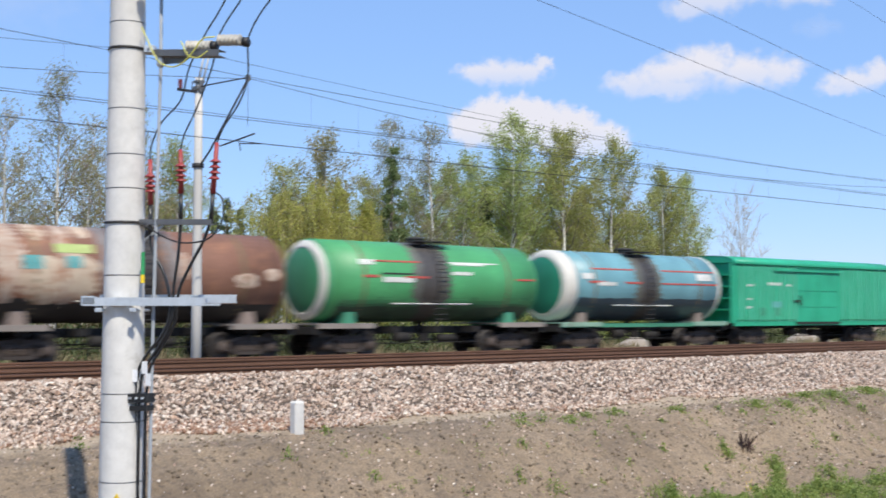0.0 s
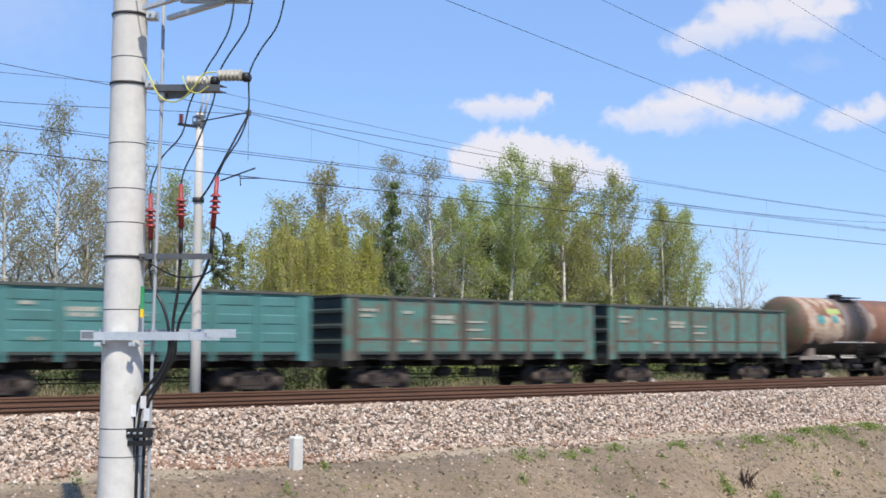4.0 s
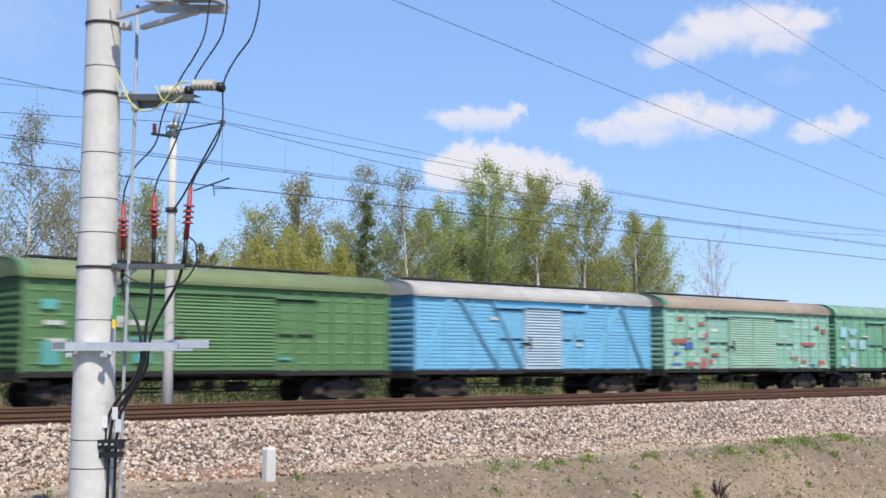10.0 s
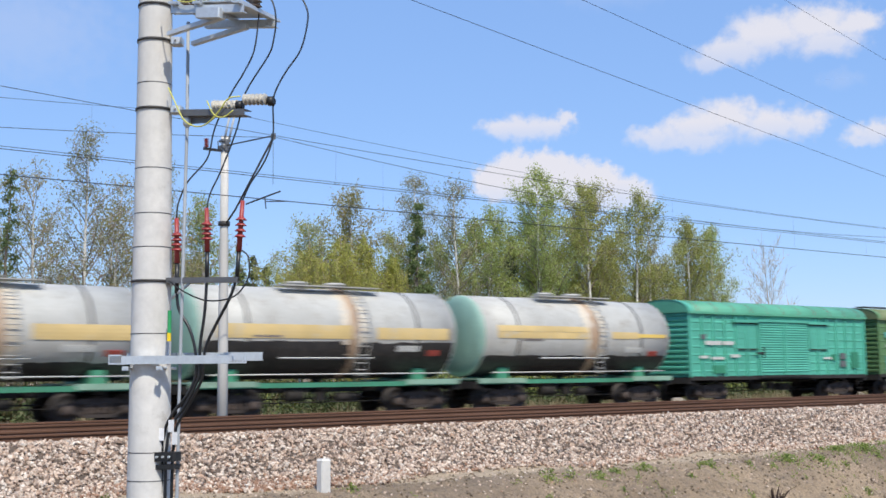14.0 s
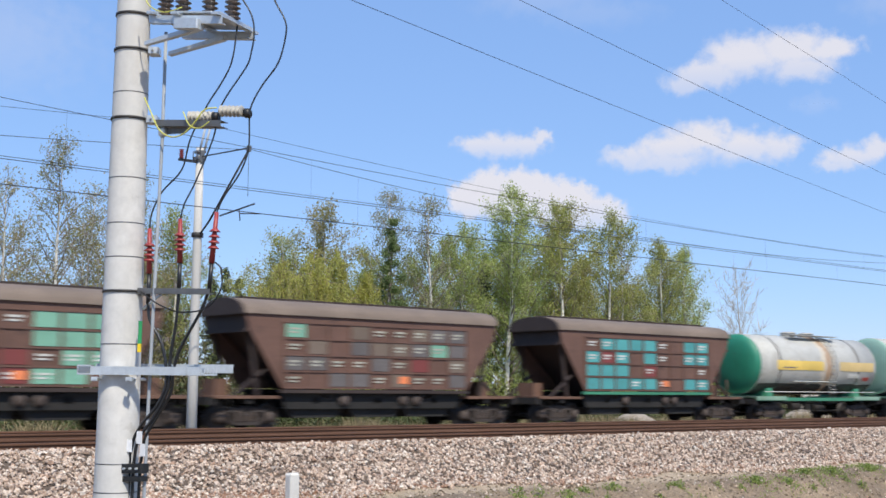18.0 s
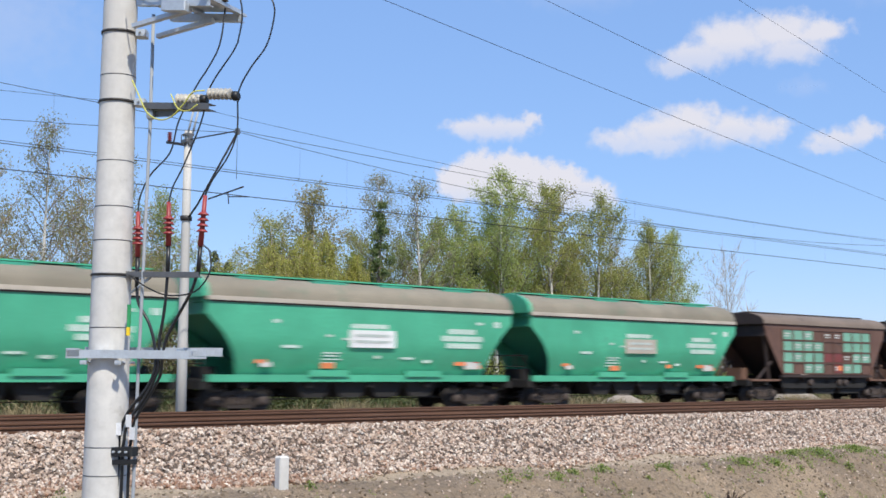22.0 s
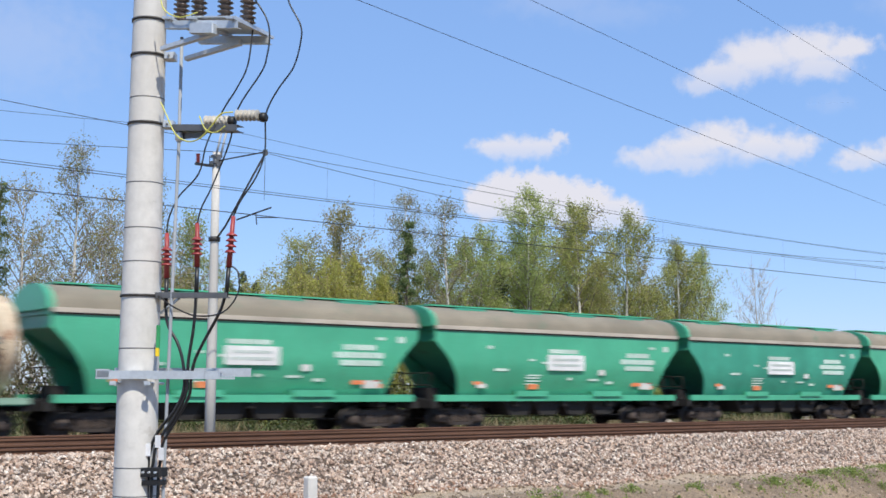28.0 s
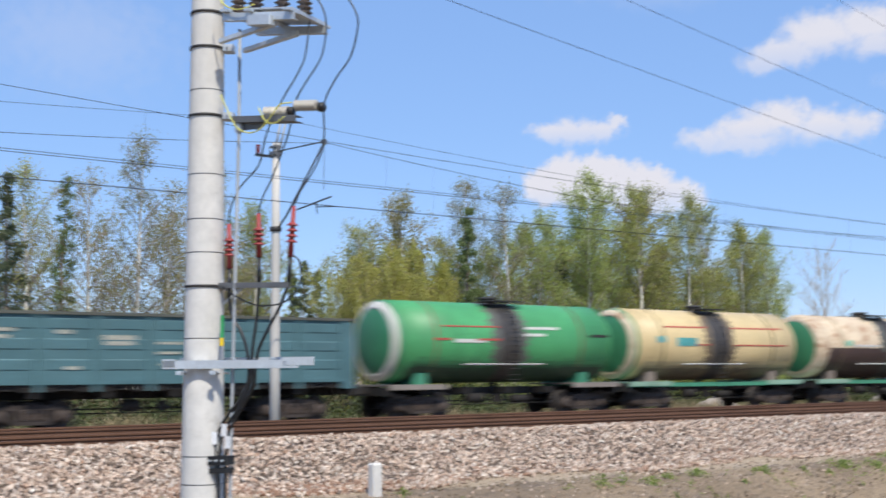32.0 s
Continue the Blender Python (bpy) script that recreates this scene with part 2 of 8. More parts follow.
M_WHEEL = paint("wheel_steel", (0.035, 0.03, 0.028), (0.07, 0.045, 0.03), 0.3, 0.0, 0.6, 0.4)
M_MARK = paint("faded_white_lettering", (0.62, 0.62, 0.58), (0.3, 0.3, 0.27), 0.35, 0.2, 0.7, bump=0.0)
M_RED = paint("faded_red_paint", (0.42, 0.07, 0.05), (0.2, 0.05, 0.04), 0.3, 0.2, 0.6, bump=0.0)
M_ORANGE = paint("orange_paint", (0.75, 0.22, 0.08), (0.6, 0.5, 0.45), 0.4, 0.1, 0.6, bump=0.0)
M_YELLOW = paint("yellow_paint", (0.74, 0.52, 0.12), (0.5, 0.42, 0.25), 0.35, 0.25, 0.6, bump=0.0)
M_YELLOW_PALE = paint("faded_yellow_stripe", (0.64, 0.47, 0.20), (0.46, 0.42, 0.33), 0.45, 0.3, 0.6, bump=0.0)
M_BLACKPAINT = paint("tarry_black_paint", (0.015, 0.014, 0.013), (0.05, 0.038, 0.03), 0.3, 0.3, 0.85)

# ---- ground: one sheet with the ditch, the banks and the beds of the tracks ----
RAIL_Z = 0.47  # rail heads of the two near tracks; the far track's are at 0
TRACK_A, TRACK_B, TRACK_C = 22.05, 26.05, 36.4
SECTION = [(-2500, -0.6), (-300, -0.4), (-40, -0.2), (-2, -0.12), (3, -0.15), (6.5, -0.7), (9.5, -1.55), (12.5, -2.05), (14.6, -2.1), (15.6, -1.68),
           (16.6, -0.95), (17.15, -0.62), (17.6, -0.53), (18.2, -0.47), (18.9, -0.3), (20.5, 0.31), (23.9, 0.335), (24.3, 0.335), (27.6, 0.325), (29.4, -0.35), (32.5, -0.45),
           (34.2, -0.35), (34.8, -0.22), (38.0, -0.22), (39.5, -0.8), (44, -0.8), (60, -0.5), (120, -0.5), (400, -0.6), (1200, -1.0), (3500, -3)]


def ground_height(x, y):
    for (y0, z0), (y1, z1) in zip(SECTION, SECTION[1:]):
        if y <= y1:
            z = z0 + (z1 - z0) * (y - y0) / (y1 - y0)
            break
    w = max(0.0, 1 - abs(y - 15.5) / 3.2)
    z += w * 0.16 * noise.noise((x * 0.45, y * 0.6, 0.0)) + w * 0.15 * noise.noise((x * 1.7, y * 1.9, 3.0)) + w * 0.10 * noise.noise((x * 4.3, y * 4.1, 7.0)) + w * 0.045 * noise.noise((x * 9.1, y * 8.3, 1.0))
    if 16 < y < 18.4:
        z += 0.04 * min(1.0, (18.4 - y) / 0.5) * noise.noise((x * 1.1, y * 2.0, 5.0))
    return z


def build_ground():
    ys = [p[0] for p in SECTION if p[0] < 14.5] + [14.6 + 0.11 * k for k in range(39)] + [18.9, 19.4, 19.9, 20.5] + [p[0] for p in SECTION if p[0] > 21]
    xs = [-3000, -800, -200, -60, -20, -5] + [0.16 * k for k in range(0, 250)] + [40.5 + 1.5 * k for k in range(12)] + [60, 70, 85, 110, 160, 300, 800, 3000]
    verts = [(x, y, ground_height(x, y)) for y in ys for x in xs]
    n = len(xs)
    faces = [(j * n + i, j * n + i + 1, (j + 1) * n + i + 1, (j + 1) * n + i) for j in range(len(ys) - 1) for i in range(n - 1)]
    s = Shape().add(verts, faces, True)
    g = new("ground", s.mesh("ground", M_SOIL))
    tagged(g, "bare greyish-brown soil bank with pebbles beside the railway", "ground", kind="structure")


build_ground()


# ---- tracks ----
def rail_outline(y, z):
    pts = [(-0.075, -0.172), (0.075, -0.172), (0.075, -0.160), (0.012, -0.140), (0.010, -0.045), (0.036, -0.036), (0.036, -0.004), (0.028, 0.0),
           (-0.028, 0.0), (-0.036, -0.004), (-0.036, -0.036), (-0.010, -0.045), (-0.012, -0.140), (-0.075, -0.160)]
    return [(y + a, z + b) for a, b in pts]


def build_track(name, y, z, gauge, label):
    t = thing(name, label, "railway track", kind="structure")
    for side in (-1, 1):
        yy = y + side * (gauge / 2 + 0.036)
        r = part("rail", Shape().along(rail_outline(yy, z), -400, 900), M_RAIL, t, "rust-brown steel rail")
        part("running_surface", Shape().box(-400, 900, yy - 0.026, yy + 0.026, z - 0.002, z + 0.003), M_RAIL_TOP, r, "worn rail head")
    me = Shape().loft([[(-0.15, -1.3, 0), (0.15, -1.3, 0), (0.15, 1.3, 0), (-0.15, 1.3, 0)], [(-0.11, -1.28, 0.2), (0.11, -1.28, 0.2), (0.11, 1.28, 0.2), (-0.11, 1.28, 0.2)]]).mesh("sleeper", M_SLEEPER)
    for k in range(100):
        ob = part("sleeper", me, None, t)
        ob.location = (2.0 + 0.6 * k, y, z - 0.38)
    return t


build_track("track_near", TRACK_A, RAIL_Z, 1.435, "rusty rails on concrete sleepers in pale ballast")
build_track("track_middle", TRACK_B, RAIL_Z, 1.435, "second pair of rusty rails beside the first")
build_track("track_far", TRACK_C, 0.0, 1.52, "broad-gauge track on which the freight train runs")


def scatter_stones(name, label, count, place, sizes, material, category="ballast"):
    """Many angular stones joined in one mesh."""
    rng = np.random.default_rng(11)
    base = np.array([(1, 0, 0), (-1, 0, 0), (0, 1, 0), (0, -1, 0), (0, 0, 1), (0, 0, -1)], float)
    tri = np.array([(0, 2, 4), (2, 1, 4), (1, 3, 4), (3, 0, 4), (2, 0, 5), (1, 2, 5), (3, 1, 5), (0, 3, 5)])
    c = place(rng, count)
    count = len(c)
    q = rng.normal(size=(count, 3, 3))
    q = np.linalg.qr(q)[0]
    size = rng.uniform(*sizes, (count, 1)) * rng.uniform(0.7, 1.3, (count, 3))
    v = base[None] * size[:, None, :] * rng.uniform(0.65, 1.15, (count, 6, 1))
    v = np.einsum("nij,nkj->nki", q, v) + c[:, None, :]
    f = tri[None] + 6 * np.arange(count)[:, None, None]
    me = bpy.data.meshes.new(name)
    me.from_pydata(v.reshape(-1, 3).tolist(), [], f.reshape(-1, 3).tolist())
    me.materials.append(material)
    return tagged(new(name, me), label, category, kind="stuff")


def section_z(y):
    return np.interp(y, [p[0] for p in SECTION], [p[1] for p in SECTION])


def ballast_places(rng, n):
    x = 3.0 + 62 * rng.random(n) ** 1.35
    y = 18.15 + 2.85 * rng.random(n)
    y += (0.22 * np.sin(x * 0.9) + 0.1 * np.sin(x * 2.3)) * np.clip((20.0 - y) / 1.8, 0, 1)
    return np.stack([x, y, section_z(y) + rng.uniform(-0.03, 0.06, n)], 1)


def ballast_between(rng, n):
    x = 3.0 + 62 * rng.random(n)
    y = 20.6 + 7.4 * rng.random(n)
    return np.stack([x, y, section_z(y) + rng.uniform(-0.09, -0.03, n)], 1)


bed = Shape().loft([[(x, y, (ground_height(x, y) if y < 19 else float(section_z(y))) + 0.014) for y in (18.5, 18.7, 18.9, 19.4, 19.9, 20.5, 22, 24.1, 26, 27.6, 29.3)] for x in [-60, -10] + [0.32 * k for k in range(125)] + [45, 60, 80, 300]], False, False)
tagged(new("ballast_bed", bed.mesh("ballast_bed", M_BALLAST)), "crushed stone under the near tracks, dark for the shaded gaps", "ballast", kind="structure")
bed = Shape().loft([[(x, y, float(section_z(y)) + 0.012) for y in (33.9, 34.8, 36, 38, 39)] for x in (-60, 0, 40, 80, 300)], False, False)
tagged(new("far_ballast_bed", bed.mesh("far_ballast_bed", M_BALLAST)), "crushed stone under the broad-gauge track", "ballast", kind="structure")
scatter_stones("ballast_stones", "loose angular pinkish-grey crushed stones on the bank of the track", 50000, ballast_places, (0.028, 0.062), M_STONE)
def stained_places(rng, n):
    x = np.concatenate([rng.normal(10.3, 1.3, n // 2), rng.uniform(4, 32, n - n // 2)])
    y = 18.2 + 0.55 * rng.random(n) ** 1.5 + 0.22 * np.sin(x * 0.9) + 0.1 * np.sin(x * 2.3)
    return np.stack([x, y, section_z(y) + rng.uniform(0.0, 0.05, n)], 1)


M_STONE_BROWN = island_material("stained_stone", [(0.30, 0.17, 0.11), (0.42, 0.25, 0.16), (0.22, 0.13, 0.09), (0.50, 0.33, 0.23)], 0.9)
scatter_stones("stained_stones", "reddish-brown stained stones at the foot of the ballast", 1600, stained_places, (0.025, 0.055), M_STONE_BROWN)
scatter_stones("ballast_stones_between", "loose crushed stones between the rails", 9000, ballast_between, (0.03, 0.06), M_STONE)

# ---- the train: wagon space has x the way it goes, y across, z up from the rail heads ----
WAGONS = []  # (wagon, place along the train in metres)
WHEELS = []


def bogie_meshes():
    side = Shape().prism([(-0.86, 0.62), (-0.5, 0.66), (0.5, 0.66), (0.86, 0.62), (0.8, 0.70), (0.5, 0.80), (-0.5, 0.80), (-0.8, 0.70)], -0.08, 0.07)
    side.prism([(-0.5, 0.22), (0.5, 0.22), (0.56, 0.33), (-0.56, 0.33)], -0.1, 0.07)
    for e in (-1, 1):
        jaw = [(0.70, 0.36), (1.12, 0.34), (1.17, 0.42), (1.13, 0.62), (0.80, 0.69), (0.70, 0.6)]
        strut = [(0.48, 0.22), (0.76, 0.38), (0.74, 0.48), (0.46, 0.33)]
        for pts in (jaw, strut):
            side.prism([(e * x, z) for x, z in (pts if e > 0 else pts[::-1])], -0.07, 0.06)
        side.box(min(e * 0.44, e * 0.54), max(e * 0.44, e * 0.54), -0.1, 0.05, 0.32, 0.67)
    spring = Shape().lathe([(0.065, 0.33 + 0.0425 * k) if k % 2 else (0.085, 0.33 + 0.0425 * k) for k in range(9)], (0, -0.03, 0), "z", 8)
    cap = Shape().lathe([(0.17, 0.06), (0.17, -0.05), (0.13, -0.09), (0.06, -0.1), (0.03, -0.1)], (0, 0, 0), "y", 14)
    bolster = Shape().prism([(-0.22, 0.55), (0.22, 0.55), (0.22, 0.86), (-0.22, 0.86)], -1.1, 1.1).box(-0.45, 0.45, -0.3, 0.3, 0.7, 0.9).box(-1.0, 1.0, -0.05, 0.05, 0.62, 0.7)
    for y in (-0.79, 0.79):
        for x in (-0.44, 0.38):
            bolster.box(x, x + 0.06, y - 0.05, y + 0.05, 0.3, 0.62)
    wheelset = Shape().cyl((0, -1.0, 0), (0, 1.0, 0), 0.085, 10)
    for s in (-1, 1):
        prof = [(0.12, -0.09), (0.14, -0.06), (0.36, -0.03), (0.40, -0.065), (0.475, -0.065), (0.475, 0.045), (0.503, 0.06), (0.503, 0.075), (0.40, 0.07), (0.36, 0.02), (0.14, 0.09), (0.12, 0.1)]
        wheelset.lathe([(r, s * -1 * h) for r, h in prof], (0, s * 0.79, 0), "y", 24)
    return side.mesh("side_frame", M_BOGIE), spring.mesh("spring", M_BOX_CAP), cap.mesh("axle_box", M_BOX_CAP), bolster.mesh("bolster", M_UNDER), wheelset.mesh("wheelset", M_WHEEL)


BOGIE = bogie_meshes()


def bogie(parent, x):
    b = part("bogie", BOGIE[3], None, parent, "grimy cast-steel four-wheel bogie")
    b.location = (x, 0, 0)
    for s in (-1, 1):
        o = part("side_frame", BOGIE[0], None, b)
        o.location, o.rotation_euler = (0, s * 1.02, 0), (0, 0, 0 if s < 0 else math.pi)
        for dx in (-0.3, -0.1, 0.1, 0.3):
            part("spring", BOGIE[1], None, b).location = (dx, s * 1.02, 0)
        for dx in (-0.925, 0.925):
            o = part("axle_box", BOGIE[2], None, b, "round axle box")
            o.location, o.rotation_euler = (dx, s * 1.05, 0.475), (0, 0, 0 if s < 0 else math.pi)
    for dx in (-0.925, 0.925):
        w = part("wheelset", BOGIE[4], None, b, "pair of steel wheels on an axle")
        w.matrix_parent_inverse = Matrix.Translation((dx, 0, 0.475))
        WHEELS.append(w)


def coupler_mesh():
    s = Shape().box(-0.75, 0.1, -0.12, 0.12, 0.94, 1.16).box(0.0, 0.22, -0.2, 0.14, 0.9, 1.2).box(0.1, 0.3, 0.04, 0.2, 0.92, 1.18).box(-0.6, -0.45, -0.45, 0.45, 0.9, 1.22)
    s.tube([(-0.5, -0.35, 1.0), (-0.2, -0.36, 0.7), (0.1, -0.3, 0.55), (0.25, -0.15, 0.62)], 0.025, 6)
    return s.mesh("coupler", M_UNDER)


COUPLER = coupler_mesh()


def running_gear(w, length, bogie_x, sill_z=1.12, sill=None, half=1.45, frame_length=None):
    """Bogies, couplers, sills and brake gear shared by all wagons."""
    sill = sill or M_UNDER
    h = (frame_length or length - 1.1) / 2
    for s in (-1, 1):
        bogie(w, s * bogie_x)
        c = part("coupler", COUPLER, None, w, "heavy automatic coupler")
        c.location, c.rotation_euler = (s * (length / 2 - 0.12), 0, 0), (0, 0, 0 if s > 0 else math.pi)
    part("centre_sill", Shape().box(-h, h, -0.3, 0.3, sill_z - 0.28, sill_z), M_UNDER, w, "black steel centre sill")
    for x in (-bogie_x, -bogie_x / 2, 0, bogie_x / 2, bogie_x):
        part("cross_bearer", Shape().box(x - 0.1, x + 0.1, -half + 0.05, half - 0.05, sill_z - 0.22, sill_z - 0.01), M_UNDER, w)
    for s in (-1, 1):
        part("end_sill", Shape().box(s * h - 0.12, s * h + 0.12, -half, half, sill_z - 0.26, sill_z), M_UNDER, w)
    brake = Shape().cyl((-1.5, -0.55, 0.72), (-0.75, -0.55, 0.72), 0.19, 12).cyl((0.6, -0.5, 0.66), (1.5, -0.5, 0.66), 0.16, 12).box(-0.3, 0.1, -0.75, -0.5, 0.55, 0.85)
    brake.cyl((-bogie_x + 1.3, -0.2, 0.62), (bogie_x - 1.3, -0.2, 0.62), 0.025, 6)
    brake.cyl((-bogie_x + 1.3, -0.62, 0.5), (bogie_x - 1.3, -0.62, 0.5), 0.02, 6)
    part("brake_gear", brake, M_UNDER, w, "brake cylinder, reservoir and rods")
    for s in (-1, 1):
        step = Shape()
        for a in (-0.2, 0.2):
            step.cyl((s * (h - 0.5) + a, -half + 0.02, sill_z - 0.1), (s * (h - 0.5) + a, -half + 0.02, 0.48), 0.016, 6)
        for z in (0.5, 0.8):
            step.box(s * (h - 0.5) - 0.2, s * (h - 0.5) + 0.2, -half, -half + 0.06, z, z + 0.02)
        part("footstep", step, M_UNDER, w)


def bars(spec, y=-1.505, t=0.008, bulge=None):
    """Rows of small dashes where lettering cannot be read: (x, z, width, height)."""
    s = Shape()
    rng = random.Random(len(spec) * 31 + 5)
    for x, z, w, h in spec:
        k = x
        if bulge:
            y = bulge(z) - 0.006
        while k < x + w - 0.02:
            d = min(rng.uniform(0.7, 1.6) * h, x + w - k)
            s.box(k, k + d * 0.88, y - t, y + 0.03, z - h / 2, z + h / 2)
            k += d
    return s


def patches(spec, y=-1.505, t=0.008):
    s = Shape()
    for x, z, w, h in spec:
        s.box(x, x + w, y - t, y + 0.03, z - h / 2, z + h / 2)
    return s


def wagon(name, label, u, category="freight wagon"):
    w = thing(name, label, category, "wagons of the freight train")
    WAGONS.append((w, u))
    return w


# -- open wagons --
def gondola(u, label, mat, dark, seed, ribbed=False, marks=True):
    w = wagon("open_wagon", label, u, "open wagon")
    rng = random.Random(seed)
    hx, z0, z1 = 6.38, 1.42, 3.40
    running_gear(w, 13.92, 4.325, 1.2, half=1.45)
    n = 7
    xs = [-hx + 0.42 + (2 * hx - 0.84) * k / n for k in range(n + 1)]
    for s in (-1, 1):
        rot = 0 if s < 0 else math.pi
        for k in range(n):
            a, b = xs[k] + 0.09, xs[k + 1] - 0.09
            sh = Shape().box(a - 0.05, b + 0.05, -1.44, -1.40, z0, z1)
            o = part("side_panel", sh, mat, w)
            o.rotation_euler = (0, 0, rot)
            if ribbed:
                for i in range(3):
                    z = z0 + 0.35 + i * 0.6
                    part("pressing", Shape().loft([[(a + 0.1, -1.44, z), (b - 0.1, -1.44, z), (b - 0.1, -1.44, z + 0.34), (a + 0.1, -1.44, z + 0.34)], [(a + 0.14, -1.462, z + 0.04), (b - 0.14, -1.462, z + 0.04), (b - 0.14, -1.462, z + 0.3), (a + 0.14, -1.462, z + 0.3)]]), mat, o)
            else:
                part("panel_bead", Shape().box(a, b, -1.455, -1.44, z0 + 0.52, z0 + 0.56), mat, o)
                part("hatch_plate", Shape().box(a + 0.05, b - 0.05, -1.45, -1.44, z0 + 0.06, z0 + 0.46), mat, o)
            g = Shape().box(a + 0.05, a + 0.35, -1.42, -1.2, 1.16, 1.40).box(b - 0.35, b - 0.05, -1.42, -1.2, 1.16, 1.40).box(a + 0.5, b - 0.5, -1.38, -1.25, 1.2, 1.36)
            o = part("hatch_latch", g, M_UNDER, w, "black floor-hatch latches")
            o.rotation_euler = (0, 0, rot)
        for k in range(n + 1):
            end = k in (0, n)
            pw = 0.15 if seed == 4 else 0.085
            o = part("post", Shape().loft([[(xs[k] - pw, -1.5, 1.16), (xs[k] + pw, -1.5, 1.16), (xs[k] + pw, -1.4, 1.16), (xs[k] - pw, -1.4, 1.16)], [(xs[k] - pw, -1.5, z1), (xs[k] + pw, -1.5, z1), (xs[k] + pw, -1.4, z1), (xs[k] - pw, -1.4, z1)]]), M_GON_POST if not ribbed and rng.random() < 0.8 else mat, w)
            o.rotation_euler = (0, 0, rot)
        for e in (-1, 1):
            o = part("corner_post", Shape().bevel_box(min(e * hx, e * (hx - 0.36)), max(e * hx, e * (hx - 0.36)), -1.485, -1.38, 1.14, z1, 0.02), mat, w)
            o.rotation_euler = (0, 0, rot)
        o = part("top_rim", Shape().bevel_box(-hx - 0.03, hx + 0.03, -1.52, -1.36, z1, z1 + 0.09, 0.02), M_RIM, w, "grimy dark top rim")
        o.rotation_euler = (0, 0, rot)
        if not ribbed:
            o = part("waist_rail", Shape().box(-hx + 0.36, hx - 0.36, -1.47, -1.42, 1.90, 1.955), M_GON_RUST, w, "rusty rail along the side")
            o.rotation_euler = (0, 0, rot)
        o = part("bottom_rail", Shape().box(-hx + 0.36, hx - 0.36, -1.47, -1.3, z0 - 0.05, z0 + 0.05), dark, w)
        o.rotation_euler = (0, 0, rot)
        ew = Shape().box(hx - 0.1, hx - 0.05, -1.4, 1.4, 1.2, z1)
        for z in (1.7, 2.25, 2.8):
            ew.loft([[(hx - 0.05, -1.38, z), (hx - 0.05, 1.38, z), (hx - 0.05, 1.38, z + 0.2), (hx - 0.05, -1.38, z + 0.2)], [(hx + 0.03, -1.38, z + 0.05), (hx + 0.03, 1.38, z + 0.05), (hx + 0.03, 1.38, z + 0.15), (hx + 0.03, -1.38, z + 0.15)]])
        ew.box(hx - 0.1, hx + 0.05, -1.4, 1.4, z1, z1 + 0.09)
        o = part("end_wall", ew, dark, w)
        o.rotation_euler = (0, 0, 0 if s < 0 else math.pi)
    part("floor", Shape().box(-hx + 0.1, hx - 0.1, -1.4, 1.4, 1.3, 1.42), M_UNDER, w)
    if marks:
        spec = [(xs[0] + 0.25, 2.95, 0.75, 0.10), (xs[0] + 0.3, 2.75, 0.55, 0.1), (xs[1] + 0.5, 2.9, 0.45, 0.11), (xs[2] + 0.2, 2.75, 1.0, 0.14), (xs[2] + 0.25, 2.58, 0.9, 0.12), (xs[3] + 0.2, 2.6, 0.9, 0.08), (xs[3] + 0.2, 2.3, 0.8, 0.08), (xs[3] + 0.3, 1.95, 0.9, 0.07), (xs[1] + 0.8, 1.85, 0.4, 0.1)]
        tagged(part("lettering", bars(spec, -1.46), M_MARK_WORN, w, "faded cream marks"), kind="stuff")
    return w


M_MARK_WORN = paint("worn_cream_lettering", (0.44, 0.42, 0.35), (0.14, 0.2, 0.16), 0.55, 0.4, 0.7, bump=0.0, big=1.5)
M_RIM = paint("grimy_rim", (0.09, 0.095, 0.08), (0.05, 0.04, 0.03), 0.4, 0.2, 0.8)
M_GON_A = paint("worn_teal_paint", (0.085, 0.215, 0.18), (0.14, 0.115, 0.09), 0.75, 0.8, 0.7, big=0.9)
M_GON_RUST = paint("rust_red_rail", (0.15, 0.07, 0.05), (0.10, 0.15, 0.12), 0.45, 0.4, 0.8)
M_GON_POST = paint("rusty_post", (0.085, 0.075, 0.06), (0.11, 0.06, 0.04), 0.45, 0.4, 0.8)
M_GON_B = paint("teal_paint", (0.07, 0.21, 0.20), (0.10, 0.09, 0.075), 0.3, 0.35, 0.6)
# Teal for ends and bottom rails, darkened to hold the ends' shade.
M_GON_DARK = paint("sooty_shaded_teal", (0.04, 0.058, 0.052), (0.05, 0.034, 0.028), 0.45, 0.4, 0.75)
M_GON_GREY = paint("grey_blue_paint", (0.065, 0.15, 0.17), (0.09, 0.08, 0.07), 0.2, 0.2, 0.65)


